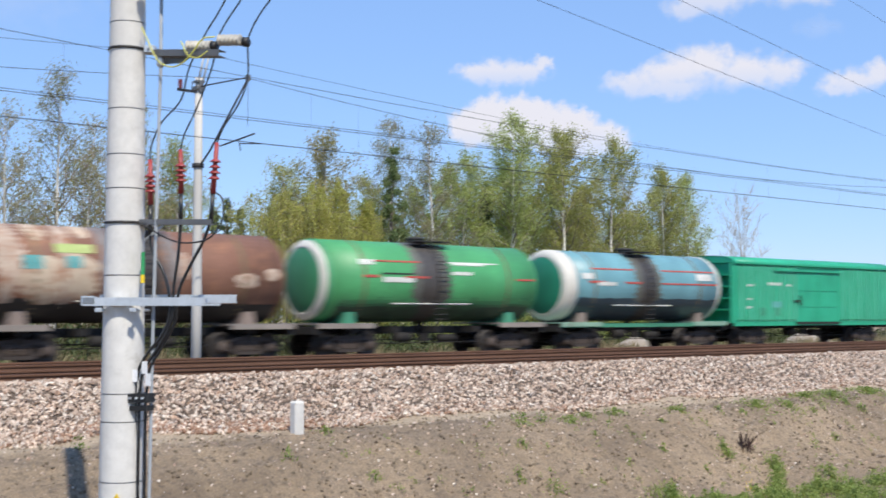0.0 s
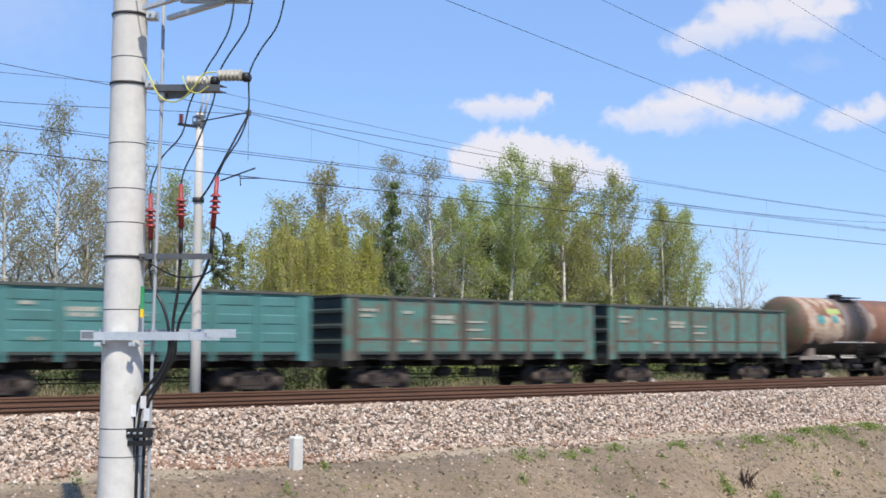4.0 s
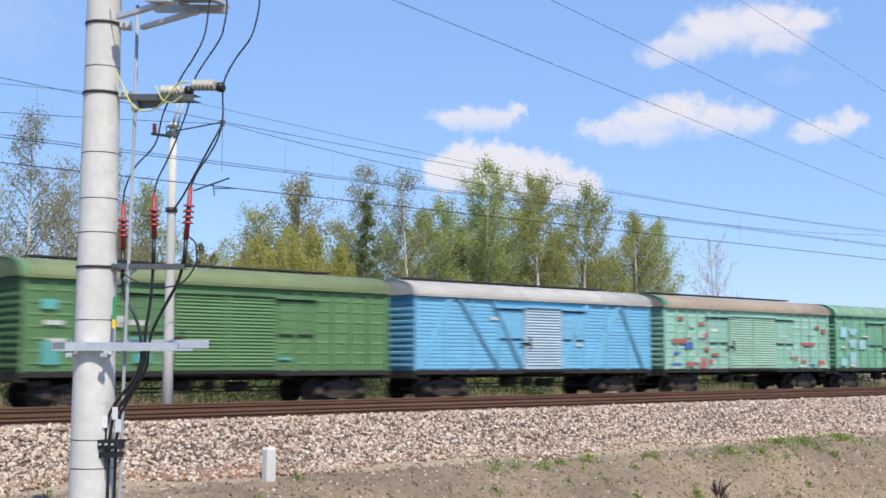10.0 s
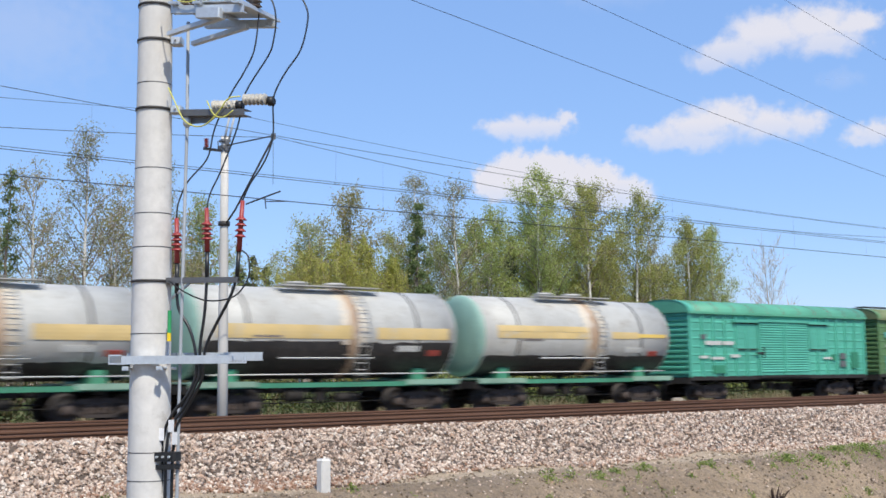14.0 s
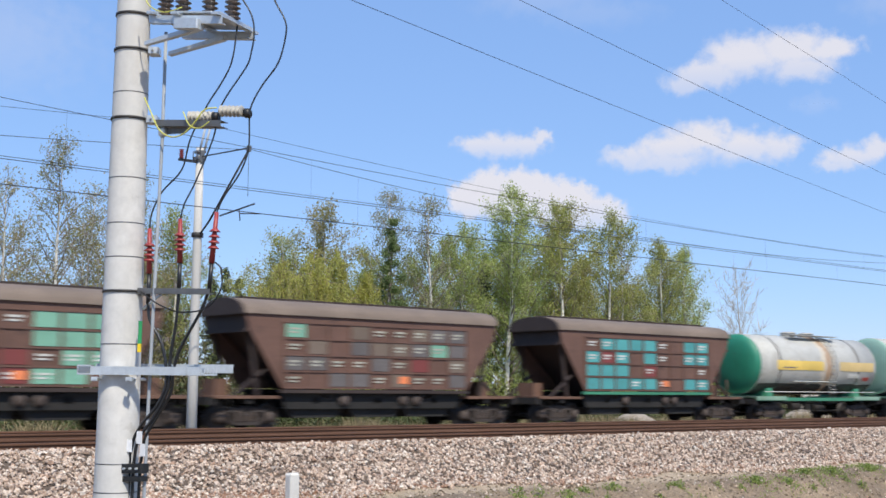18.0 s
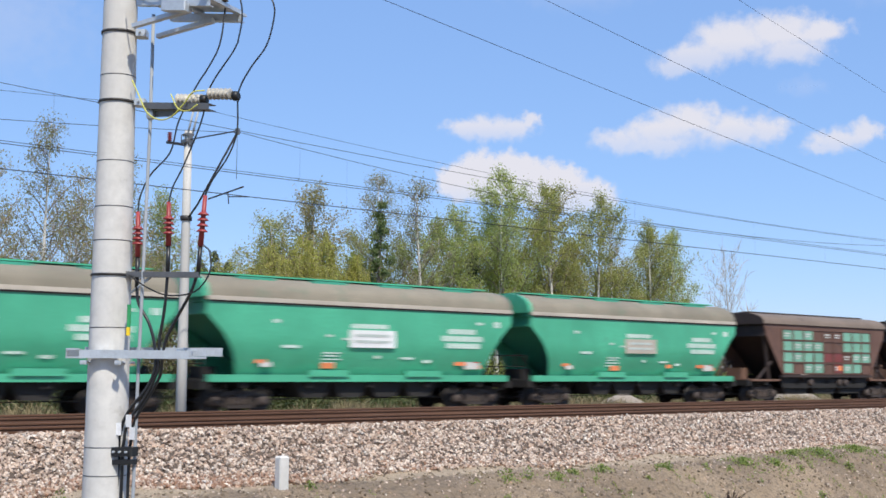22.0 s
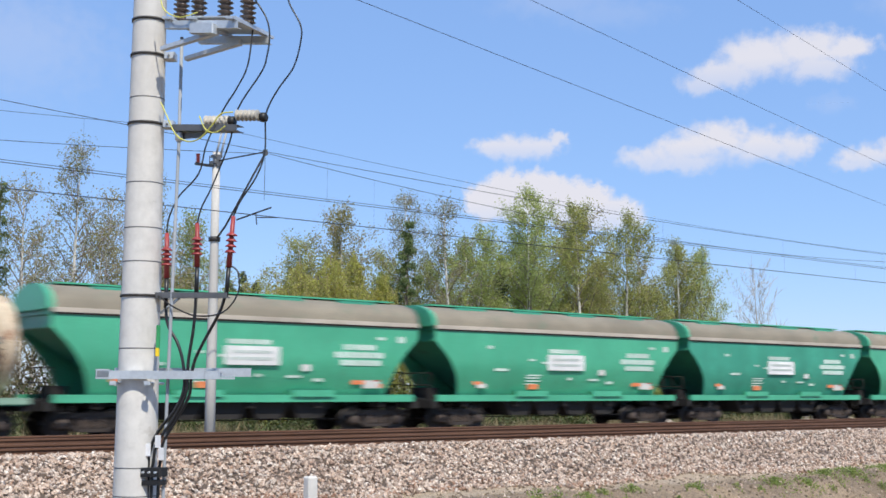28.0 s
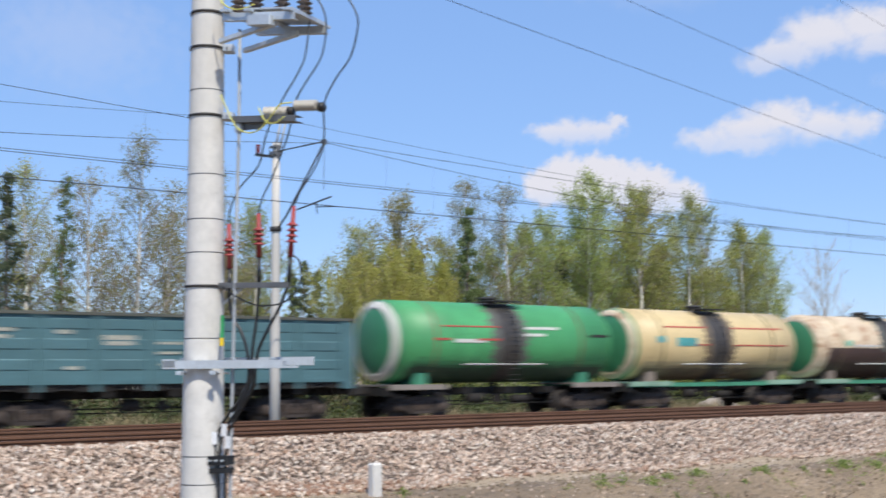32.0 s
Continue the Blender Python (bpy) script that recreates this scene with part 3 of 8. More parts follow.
# -- tank wagons --
def tank_wagon(u, label, shell_mat, head_mat, sill_mat, length=12.02, r=1.5, cz=2.78, half=5.35, ring=None, stain=None, stain_x=(-0.5, 0.6), lower=None, lower_top=-12,
               stripes=(), marks=(), ladder_x=0.1, domes=(0.0,), platform=(-0.9, 0.9), rear_head=None, ring_width=(0.34, 0.0), spill_mat=None, flakes=(), head_ring=False, saddle_mat=None, dish=0.42):
    w = wagon("tank_wagon", label, u, "tank wagon")
    running_gear(w, length, 3.9, 1.12, half=1.35)
    cyl = half - dish
    strap_mat = M_STRAP_RUST if len(domes) == 1 else (lower or shell_mat)
    part("shell", Shape().lathe([(r, -cyl), (r, -cyl * 0.5), (r, 0), (r, cyl * 0.5), (r, cyl)], (0, 0, cz), "x", 40), shell_mat, w)
    for s in (-1, 1):
        prof = [(r * q, s * (cyl + dish * p)) for q, p in ((1, 0), (0.985, 0.24), (0.93, 0.48), (0.8, 0.71), (0.55, 0.89), (0.25, 0.985))] + [(0.02, s * half)]
        hd = part("head", Shape().lathe(prof, (0, 0, cz), "x", 40), head_mat if s < 0 else (rear_head or shell_mat), w, "dished tank end")
        part("weld_ring", Shape().lathe([(r - 0.02, s * cyl - 0.02), (r + 0.006, s * cyl - 0.02), (r + 0.006, s * cyl + 0.02), (r - 0.02, s * cyl + 0.02)], (0, 0, cz), "x", 40), shell_mat, hd)
        rw = ring_width[0 if s < 0 else 1]
        if ring and head_ring and s < 0:
            lip = [(r * 0.955 + 0.006, s * (cyl + 0.16)), (r * 0.935 + 0.008, s * (cyl + 0.208)), (r * 0.82 + 0.006, s * (cyl + 0.305)), (r * 0.79, s * (cyl + 0.315)), (r * 0.78, s * (cyl + 0.29))]
            part("white_rim", Shape().lathe(lip, (0, 0, cz), "x", 40), ring, hd, "cream ring on the tank end")
        if ring and rw and not head_ring:
            a, b = sorted((s * (cyl - rw), s * (cyl + 0.0)))
            part("white_ring", Shape().lathe([(r - 0.03, a), (r + 0.014, a), (r + 0.014, b), (r - 0.03, b)], (0, 0, cz), "x", 40), ring, w, "broad white ring round the tank end")
            lip = [(r + 0.014, s * cyl), (r * 0.99 + 0.008, s * (cyl + 0.10)), (r * 0.935 + 0.006, s * (cyl + 0.205)), (r * 0.80 + 0.006, s * (cyl + 0.307)), (r * 0.78, s * (cyl + 0.29))]
            if s < 0:
                part("white_rim", Shape().lathe(lip, (0, 0, cz), "x", 40), ring, hd)
        sad = Shape().prism([(s * 3.9 - 0.3, 1.1), (s * 3.9 + 0.3, 1.1), (s * 3.9 + 0.22, 1.65), (s * 3.9 - 0.22, 1.65)], -1.05, 1.05)
        part("saddle", sad, saddle_mat or M_SADDLE, w)
        strap = Shape().lathe([(r - 0.01, s * 3.5 - 0.05), (r + 0.012, s * 3.5 - 0.05), (r + 0.012, s * 3.5 + 0.05), (r - 0.01, s * 3.5 + 0.05)], (0, 0, cz), "x", 40)
        part("strap", strap, strap_mat, w, "narrow rusty strap round the tank")
        if sill_mat is not M_UNDER:
            part("side_sill", Shape().box(-length / 2 + 0.6, length / 2 - 0.6, min(s * 1.3, s * 1.42), max(s * 1.3, s * 1.42), 1.02, 1.18), sill_mat, w)
        a, b = sorted((s * 3.05, s * (length / 2 - 0.5)))
        part("end_platform", Shape().bevel_box(a, b, -1.46, 1.46, 1.185, 1.24, 0.01).box(a, b, -1.46, -1.42, 1.06, 1.185), M_PLAT_GREEN if sill_mat is not M_UNDER else M_PLAT_DUST, w, "pale dusty platform at the wagon's end")
    seed = u * 0.37
    for i, (x, wide, a0, a1, m) in enumerate(flakes):
        def flake(p, q, x=x, wide=wide, a0=a0, a1=a1, i=i):
            a = a0 + (a1 - a0) * q
            k = wide / 2 * (1 + 0.45 * noise.noise((i * 3.3, a * 0.06, 0.0)) + 0.35 * noise.noise((i * 3.3, a * 0.2, 3.0 if p < 0.5 else 8.0)))
            k *= min(1.0, 4 * q + 0.25, 4 * (1 - q) + 0.25)
            return x + k * (2 * p - 1), a

        part("flaking_patch", Shape().skin(flake, r, cz, 4, 30, 0.009), m, w, "pale flaking paint")
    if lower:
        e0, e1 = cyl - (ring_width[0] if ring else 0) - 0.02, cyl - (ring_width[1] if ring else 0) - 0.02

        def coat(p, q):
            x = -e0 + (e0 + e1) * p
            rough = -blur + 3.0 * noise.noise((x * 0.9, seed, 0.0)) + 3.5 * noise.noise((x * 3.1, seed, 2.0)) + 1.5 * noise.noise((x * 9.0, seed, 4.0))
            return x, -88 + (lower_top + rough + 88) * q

        # Green and cream tanks: three coats grade underside shade and dirt downwards.
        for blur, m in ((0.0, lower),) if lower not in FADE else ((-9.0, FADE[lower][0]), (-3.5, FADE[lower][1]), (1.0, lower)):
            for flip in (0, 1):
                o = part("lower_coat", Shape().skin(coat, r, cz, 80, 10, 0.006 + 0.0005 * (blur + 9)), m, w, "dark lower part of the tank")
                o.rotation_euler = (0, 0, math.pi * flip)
    if stain:
        def spill(p, q):
            a = -82 + 344 * q
            x0 = stain_x[0] + 0.12 * noise.noise((seed, a * 0.05, 1.0)) + 0.10 * noise.noise((seed, a * 0.16, 5.0)) - 0.12 * max(0, math.cos(radians(a)) * (1 if a < 90 else 0))
            x1 = stain_x[1] + 0.12 * noise.noise((seed, a * 0.05, 9.0)) + 0.10 * noise.noise((seed, a * 0.16, 13.0))
            return x0 + (x1 - x0) * p, a

        part("spill_stain", Shape().skin(spill, r, cz, 6, 70, 0.012), stain, w, "dark spill down from the manhole")
        def haze_edge(p, q):
            x, a = spill(p, q)
            return x + (0.28 + 0.2 * noise.noise((seed, a * 0.09, 17.0))) * (2 * p - 1), a

        part("spill_haze", Shape().skin(haze_edge, r, cz, 6, 70, 0.007), spill_mat or M_STAIN_SOFT, w, "thin grey edge of the spill")
    for x0, x1, a0, a1, m in stripes:
        for flip in (0, 1):
            o = part("stripe", Shape().arc(x0, x1, a0, a1, r, cz, 0.016, 4), m, w)
            o.rotation_euler = (0, 0, math.pi * flip)
    for x0, x1, a0, a1, m in marks:
        sh = Shape()
        rng = random.Random(int(x0 * 100) + 3)
        k = x0
        while k < x1 - 0.03:
            d = min(rng.uniform(0.08, 0.2), x1 - k)
            sh.arc(k, k + d * 0.86, a0, a1, r, cz, 0.018, 2)
            k += d
        tagged(part("lettering", sh, m, w, "unreadable marks"), kind="stuff")
    for x in domes:
        part("manhole_dome", Shape().lathe([(0.36, 1.4), (0.36, r + 0.14), (0.40, r + 0.15), (0.40, r + 0.2), (0.3, r + 0.24), (0.05, r + 0.25)], (x, 0, cz), "z", 16), M_PLAT if len(domes) > 1 else M_STEEL_DARK, w, "round manhole cover")
    top = cz + r
    pf = Shape()
    for s in (-1, 1):
        pf.box(platform[0], platform[1], min(s * 0.45, s * 1.0), max(s * 0.45, s * 1.0), top + 0.02, top + 0.06)
        for k in range(4):
            x = platform[0] + (platform[1] - platform[0]) * k / 3
            pf.cyl((x, s * 0.7, top - 0.25), (x, s * 0.7, top + 0.03), 0.025, 6)
    part("platform", pf, M_STEEL_DARK if len(domes) == 1 else M_PLAT, w, "walkway round the manhole")
    for s in (-1, 1):
        ld = Shape()
        for dx in (-0.22, 0.22):
            path = [(dx, -1.42, 1.1)] + [(dx, -(r + 0.12) * math.cos(radians(a)), cz + (r + 0.12) * math.sin(radians(a))) for a in (-35, -15, 0, 20, 40, 60, 75)]
            ld.tube(path, 0.024, 6)
        for a in range(-60, 76, 11):
            rr = r + 0.12
            yy, zz = -rr * math.cos(radians(a)), cz + rr * math.sin(radians(a))
            if a < -30:
                yy = -1.43
            ld.cyl((-0.22, yy, zz), (0.22, yy, zz), 0.018, 6)
        o = part("ladder", ld, M_STEEL_DARK if not len(domes) > 1 else M_PLAT, w, "steel ladder up the tank")
        o.location, o.rotation_euler = (ladder_x, 0, 0), (0, 0, 0 if s < 0 else math.pi)
    part("drain_valve", Shape().lathe([(0.12, 0.75), (0.16, 0.9), (0.16, 1.2), (0.25, 1.3)], (0.15, 0, 0), "z", 10), M_UNDER, w)
    if len(domes) > 1:
        part("side_rail", Shape().cyl((-4.9, -1.5, 1.46), (4.9, -1.5, 1.46), 0.022, 6).cyl((-4.9, 1.5, 1.46), (4.9, 1.5, 1.46), 0.022, 6), M_MARK, w, "thin pale rail above the sill")
    part("handrail", Shape().arc(-2.2, 1.6, -33, -31.5, r + 0.05, cz, 0.03, 1), M_MARK, w, "pale handrail along the tank")
    return w


M_RUST_SOOT = paint("sooty_rust", (0.11, 0.075, 0.06), (0.22, 0.11, 0.06), 0.45, 0.6, 0.65)
M_RUST_RUN = paint("rust_run", (0.40, 0.27, 0.17), (0.55, 0.48, 0.40), 0.5, 0.7, 0.6)
M_CREAM_RUN = paint("cream_run", (0.60, 0.53, 0.42), (0.48, 0.45, 0.40), 0.4, 0.6, 0.6)
# Fades for the tank bellies: shade towards the underside mixed into the paint.
M_GREEN_MID = paint("green_shade_fade", (0.052, 0.235, 0.09), (0.05, 0.16, 0.07), 0.35, 0.5, 0.55)
M_GREEN_LOW = paint("dirty_green_shade", (0.038, 0.14, 0.06), (0.045, 0.19, 0.08), 0.35, 0.6, 0.6)
M_CREAM_MID = paint("cream_shade_fade", (0.48, 0.37, 0.20), (0.36, 0.27, 0.15), 0.35, 0.5, 0.55)
M_CREAM_LOW = paint("dirty_cream_shade", (0.32, 0.245, 0.14), (0.42, 0.32, 0.18), 0.35, 0.6, 0.6)
M_SADDLE = paint("dusty_saddle", (0.22, 0.17, 0.145), (0.09, 0.07, 0.06), 0.4, 0.3, 0.8)
M_STRAP_RUST = paint("rust_stained_strap", (0.17, 0.12, 0.06), (0.10, 0.19, 0.09), 0.4, 0.4, 0.7)
M_PLAT_DUST = paint("dusty_platform_plate", (0.24, 0.21, 0.185), (0.14, 0.10, 0.08), 0.45, 0.3, 0.8)
M_PLAT_GREEN = paint("faded_green_platform", (0.22, 0.36, 0.27), (0.12, 0.11, 0.09), 0.4, 0.3, 0.7)
M_MOSSHEAD = paint("mossy_dark_head", (0.13, 0.085, 0.055), (0.06, 0.085, 0.035), 0.6, 0.5, 0.7)
# Rusty tank's lower coat: its underside shade painted on in black.
M_BELLY_SHADE = paint("black_belly_shade", (0.016, 0.014, 0.013), (0.06, 0.045, 0.035), 0.3, 0.45, 0.7)
M_PLAT = paint("pale_steel", (0.42, 0.41, 0.38), (0.2, 0.16, 0.12), 0.35, 0.2, 0.6, 0.1)
M_TANK_GREEN = paint("green_tank_paint", (0.065, 0.315, 0.115), (0.06, 0.12, 0.06), 0.2, 0.3, 0.5)
M_TANK_GREEN_HEAD = paint("green_head_paint", (0.05, 0.24, 0.11), (0.05, 0.05, 0.04), 0.25, 0.3, 0.5)
M_STAIN_SOFT = paint("thin_grey_stain", (0.11, 0.115, 0.095), (0.07, 0.065, 0.055), 0.4, 0.5, 0.6)
M_NAVY = paint("dark_navy_coat", (0.022, 0.045, 0.065), (0.05, 0.07, 0.08), 0.3, 0.45, 0.4)
M_TANK_BLUE = paint("grey_blue_tank_paint", (0.14, 0.31, 0.35), (0.08, 0.09, 0.09), 0.15, 0.22, 0.45)
M_TANK_RUST = paint("rusty_brown_tank", (0.185, 0.085, 0.052), (0.30, 0.14, 0.075), 0.5, 0.5, 0.7, fade=0.4)
M_TANK_RUSTPALE = paint("rust_streaked_cream", (0.46, 0.36, 0.28), (0.28, 0.125, 0.065), 0.65, 0.75, 0.7, fade=0.3, big=0.9)
M_FLAKE_CREAM = paint("faded_cream_flake", (0.52, 0.42, 0.31), (0.30, 0.13, 0.065), 0.62, 0.75, 0.7, fade=0.2, big=0.9)
M_GREYFILM = paint("grey_film", (0.20, 0.175, 0.165), (0.12, 0.07, 0.05), 0.4, 0.6, 0.6)
M_TANK_CREAM = paint("cream_tank_paint", (0.62, 0.48, 0.25), (0.25, 0.16, 0.08), 0.22, 0.35, 0.5)
M_TANK_PALE = paint("pale_cream_tank_paint", (0.66, 0.54, 0.38), (0.32, 0.15, 0.075), 0.6, 0.5, 0.55, big=0.8)
M_TANK_WHITE = paint("off_white_tank_paint", (0.47, 0.465, 0.43), (0.27, 0.235, 0.19), 0.42, 0.6, 0.55, fade=0.15, big=0.8)
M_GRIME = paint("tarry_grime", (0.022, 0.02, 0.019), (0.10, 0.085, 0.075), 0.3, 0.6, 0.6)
# Darkest belly coats: grime plus painted underside shade; cream also edges a spill.
M_GREEN_SHADE = paint("grimy_shaded_green", (0.02, 0.05, 0.028), (0.04, 0.12, 0.055), 0.4, 0.6, 0.6)
M_CREAM_SHADE_STAIN = paint("shaded_and_stained_cream", (0.15, 0.11, 0.07), (0.36, 0.28, 0.15), 0.4, 0.6, 0.6)
M_WHITE = paint("white_ring_paint", (0.66, 0.63, 0.56), (0.4, 0.36, 0.3), 0.25, 0.3, 0.5, fade=0.1)
M_OIL = paint("oily_spill", (0.05, 0.045, 0.042), (0.12, 0.10, 0.085), 0.35, 0.6, 0.5)
M_BROWN = paint("dark_brown_coat", (0.055, 0.03, 0.024), (0.12, 0.07, 0.05), 0.2, 0.3, 0.6)
M_PATCH_LIME = paint("faded_lime_patch", (0.34, 0.42, 0.14), (0.4, 0.3, 0.18), 0.35, 0.3, 0.7, bump=0.0)
M_SILL_GREEN = paint("green_sill_paint", (0.05, 0.24, 0.14), (0.06, 0.05, 0.04), 0.3, 0.3, 0.6)
M_PALEHEAD = paint("faded_teal_head", (0.24, 0.40, 0.33), (0.2, 0.22, 0.18), 0.3, 0.35, 0.6)
M_TEALHEAD = paint("teal_head_paint", (0.02, 0.22, 0.13), (0.05, 0.05, 0.04), 0.15, 0.2, 0.5)

FADE = {M_GREEN_SHADE: (M_GREEN_MID, M_GREEN_LOW), M_CREAM_SHADE_STAIN: (M_CREAM_MID, M_CREAM_LOW)}


# -- covered wagons --
def roof_ring(x, hy, z0, rise, n=14, lift=0.0):
    return [(x, -hy * math.cos(math.pi * k / n), z0 + lift + rise * math.sin(math.pi * k / n) ** 0.8) for k in range(n + 1)]


def covered_wagon(u, label, mat, roof_mat, door_mat, style, length=14.73, accents=(), marks=(), end_mat=None, hatch_mat=None, walkway=True):
    w = wagon("covered_wagon", label, u, "covered wagon")
    hx, z0, z1 = length / 2 - 0.47, 1.16, 4.02
    running_gear(w, length, 5.0, 1.14, half=1.42)
    rib = bead = None
    end_rib = Shape().loft([[(hx - 0.06, -1.36, 0), (hx - 0.06, 1.36, 0), (hx - 0.06, 1.36, 0.16), (hx - 0.06, -1.36, 0.16)], [(hx + 0.0, -1.36, 0.04), (hx + 0.0, 1.36, 0.04), (hx + 0.0, 1.36, 0.12), (hx + 0.0, -1.36, 0.12)]]).mesh("end_rib", mat)
    rise = 0.62 if style != "plain" else 0.36
    rings = [roof_ring(x, 1.53, z1, rise) for x in (-hx - 0.08, -hx * 0.5, 0, hx * 0.5, hx + 0.08)]
    roof = Shape().loft(rings, True, False, True)
    part("roof", roof, roof_mat, w, "arched sheet-metal roof")
    if style in ("louvre", "brace"):
        if walkway:
            part("roof_walk", Shape().box(-hx * 0.9, hx * 0.75, -0.25, 0.25, z1 + 0.68, z1 + 0.73), M_STEEL_DARK, w, "dark walkway boards along the ridge")
    for k in range(11):
        x = -hx + 0.6 + (2 * hx - 1.2) * k / 10
        part("roof_seam", Shape().loft([roof_ring(q, 1.535, z1, rise, lift=0.012) for q in (x - 0.03, x + 0.03)], False, False, True), roof_mat if walkway or style == "plain" else M_HOP_ROOF, w)
    part("roof_end", Shape().loft([roof_ring(q, 1.545, z1, rise, lift=0.006) for q in (-hx - 0.1, -hx + 0.25)], False, False, True), end_mat or mat, w, "painted roof end")
    for s in (-1, 1):
        o = part("eave", Shape().box(-hx - 0.06, hx + 0.06, -1.55, -1.44, z1 - 0.05, z1 + 0.05), roof_mat, w)
        o.rotation_euler = (0, 0, 0 if s < 0 else math.pi)
        ew = Shape().box(hx - 0.12, hx - 0.06, -1.42, 1.42, z0, z1)
        ew.add([(hx - 0.06, -1.42, z1), (hx - 0.06, 1.42, z1), (hx - 0.06, 0.9, z1 + rise * 0.72), (hx - 0.06, 0, z1 + rise * 0.96), (hx - 0.06, -0.9, z1 + rise * 0.72)], [(0, 1, 2, 3, 4)])
        o = part("end_wall", ew, mat, w, "ribbed end wall")
        if style == "plain":
            for z in (1.2, 1.75, 2.3, 2.85, 3.4):
                part("end_shelf", Shape().box(hx - 0.06, hx + 0.24, -1.40, 1.40, z, z + 0.09), mat, o, "deep horizontal stiffener")
            for y in (-1.46, 1.40):
                part("end_post", Shape().box(hx - 0.06, hx + 0.24, y, y + 0.06, 1.16, 4.0), mat, o)
        for k in range(12 if style != "plain" else 0):
            part("end_rib", end_rib, None, o).location = (0, 0, z0 + 0.12 + k * 0.235)
        o.rotation_euler = (0, 0, 0 if s < 0 else math.pi)
        ld = Shape()
        for dy in (-1.3, -0.95):
            ld.cyl((hx + 0.06, dy, 1.0), (hx + 0.06, dy, 4.2), 0.02, 6)
        for k in range(10):
            ld.cyl((hx + 0.06, -1.3, 1.2 + 0.3 * k), (hx + 0.06, -0.95, 1.2 + 0.3 * k), 0.016, 6)
        o = part("end_ladder", ld, mat, w)
        o.rotation_euler = (0, 0, 0 if s < 0 else math.pi)
        for a in (-hx, hx - 0.12):
            o = part("corner_post", Shape().box(a, a + 0.12, -1.485, -1.40, z0, z1 - 0.05), mat, w)
            o.rotation_euler = (0, 0, 0 if s < 0 else math.pi)
        o = part("sole_bar", Shape().box(-hx, hx, -1.47, -1.30, z0 - 0.14, z0 + 0.04), M_UNDER if style != "plain" else mat, w)
        o.rotation_euler = (0, 0, 0 if s < 0 else math.pi)
        half_door = {"louvre": 1.95, "brace": 1.1, "plain": 1.9}[style]
        cols = {"louvre": 6, "brace": 4, "plain": 6}[style]
        inner = half_door + 0.02
        for e in (-1, 1):
            width = hx - 0.12 - inner
            for k in range(cols):
                a = e * (inner + width * k / cols)
                b = e * (inner + width * (k + 1) / cols)
                a, b = min(a, b), max(a, b)
                sh = Shape().box(a, b, -1.42, -1.38, z0 + 0.04, z1 - 0.05)
                if style == "plain":
                    m = (b - a) / 2
                    for q in range(2):
                        c = a + m * q
                        sh.loft([[(c + 0.02, -1.42, z0 + 0.1), (c + m - 0.02, -1.42, z0 + 0.1), (c + m - 0.02, -1.42, z1 - 0.12), (c + 0.02, -1.42, z1 - 0.12)], [(c + 0.10, -1.49, z0 + 0.16), (c + m - 0.10, -1.49, z0 + 0.16), (c + m - 0.10, -1.49, z1 - 0.18), (c + 0.10, -1.49, z1 - 0.18)]])
                    for z in (1.62, 2.3, 3.0, 3.6):
                        sh.box(a, b, -1.455, -1.40, z, z + 0.05)
                    for q in (0.5, 1.0):
                        # Ribs paler than the panels: wear and lit edges put into their paint.
                        o = part("rib", Shape().box(a + (b - a) * q - 0.035, a + (b - a) * q + 0.035, -1.505, -1.415, z0 + 0.06, z1 - 0.08), M_RIB_GREEN, w, "worn vertical rib, paler as if lit")
                        o.rotation_euler = (0, 0, 0 if s < 0 else math.pi)
                o = part("side_panel", sh, mat, w)
                o.rotation_euler = (0, 0, 0 if s < 0 else math.pi)
                wide = (b - a) / 2
                if style == "louvre":
                    if rib is None:
                        rib = Shape().loft([[(-wide + 0.13, -1.42, -0.03), (wide - 0.13, -1.42, -0.03), (wide - 0.13, -1.42, 0.08), (-wide + 0.13, -1.42, 0.08)], [(-wide + 0.16, -1.440, 0.01), (wide - 0.16, -1.440, 0.01), (wide - 0.16, -1.434, 0.05), (-wide + 0.16, -1.434, 0.05)]]).mesh("pressed_rib", mat)
                    for q in range(7):
                        part("pressed_rib", rib, None, o).location = ((a + b) / 2, 0, z0 + 0.24 + q * 0.365)
                elif style == "brace":
                    dz = (z1 - 0.16 - z0) / 19
                    if rib is None:
                        rib = Shape().loft([[(-wide, -1.42, 0.012), (wide, -1.42, 0.012), (wide, -1.42, dz - 0.012), (-wide, -1.42, dz - 0.012)], [(-wide, -1.442, 0.022), (wide, -1.442, 0.022), (wide, -1.436, dz - 0.018), (-wide, -1.436, dz - 0.018)]]).mesh("plank", mat)
                    for q in range(19):
                        part("plank", rib, None, o).location = ((a + b) / 2, 0, z0 + 0.06 + q * dz)
                if k:
                    x = e * (inner + width * k / cols)
                    o = part("post", Shape().box(x - 0.045, x + 0.045, -1.485, -1.40, z0, z1 - 0.05), mat, w)
                    o.rotation_euler = (0, 0, 0 if s < 0 else math.pi)
            if style != "plain":
                xa, xb = sorted((e * (inner + 0.1), e * (inner + (1.65 if style == "louvre" else 1.45))))
                hs = Shape().box(xa, xb, -1.475, -1.42, 2.44, 3.56)
                o = part("loading_hatch", hs, hatch_mat or mat, w, "hinged loading hatch")
                mid, run = (xa + xb) / 2, (xb - xa) / 4 - 0.1
                part("hatch_post", Shape().box(mid - 0.04, mid + 0.04, -1.50, -1.475, 2.46, 3.54), hatch_mat or mat, o)
                if bead is None:
                    bead = Shape().box(-run, run, -1.488, -1.475, 0, 0.035).mesh("hatch_rib", hatch_mat or mat)
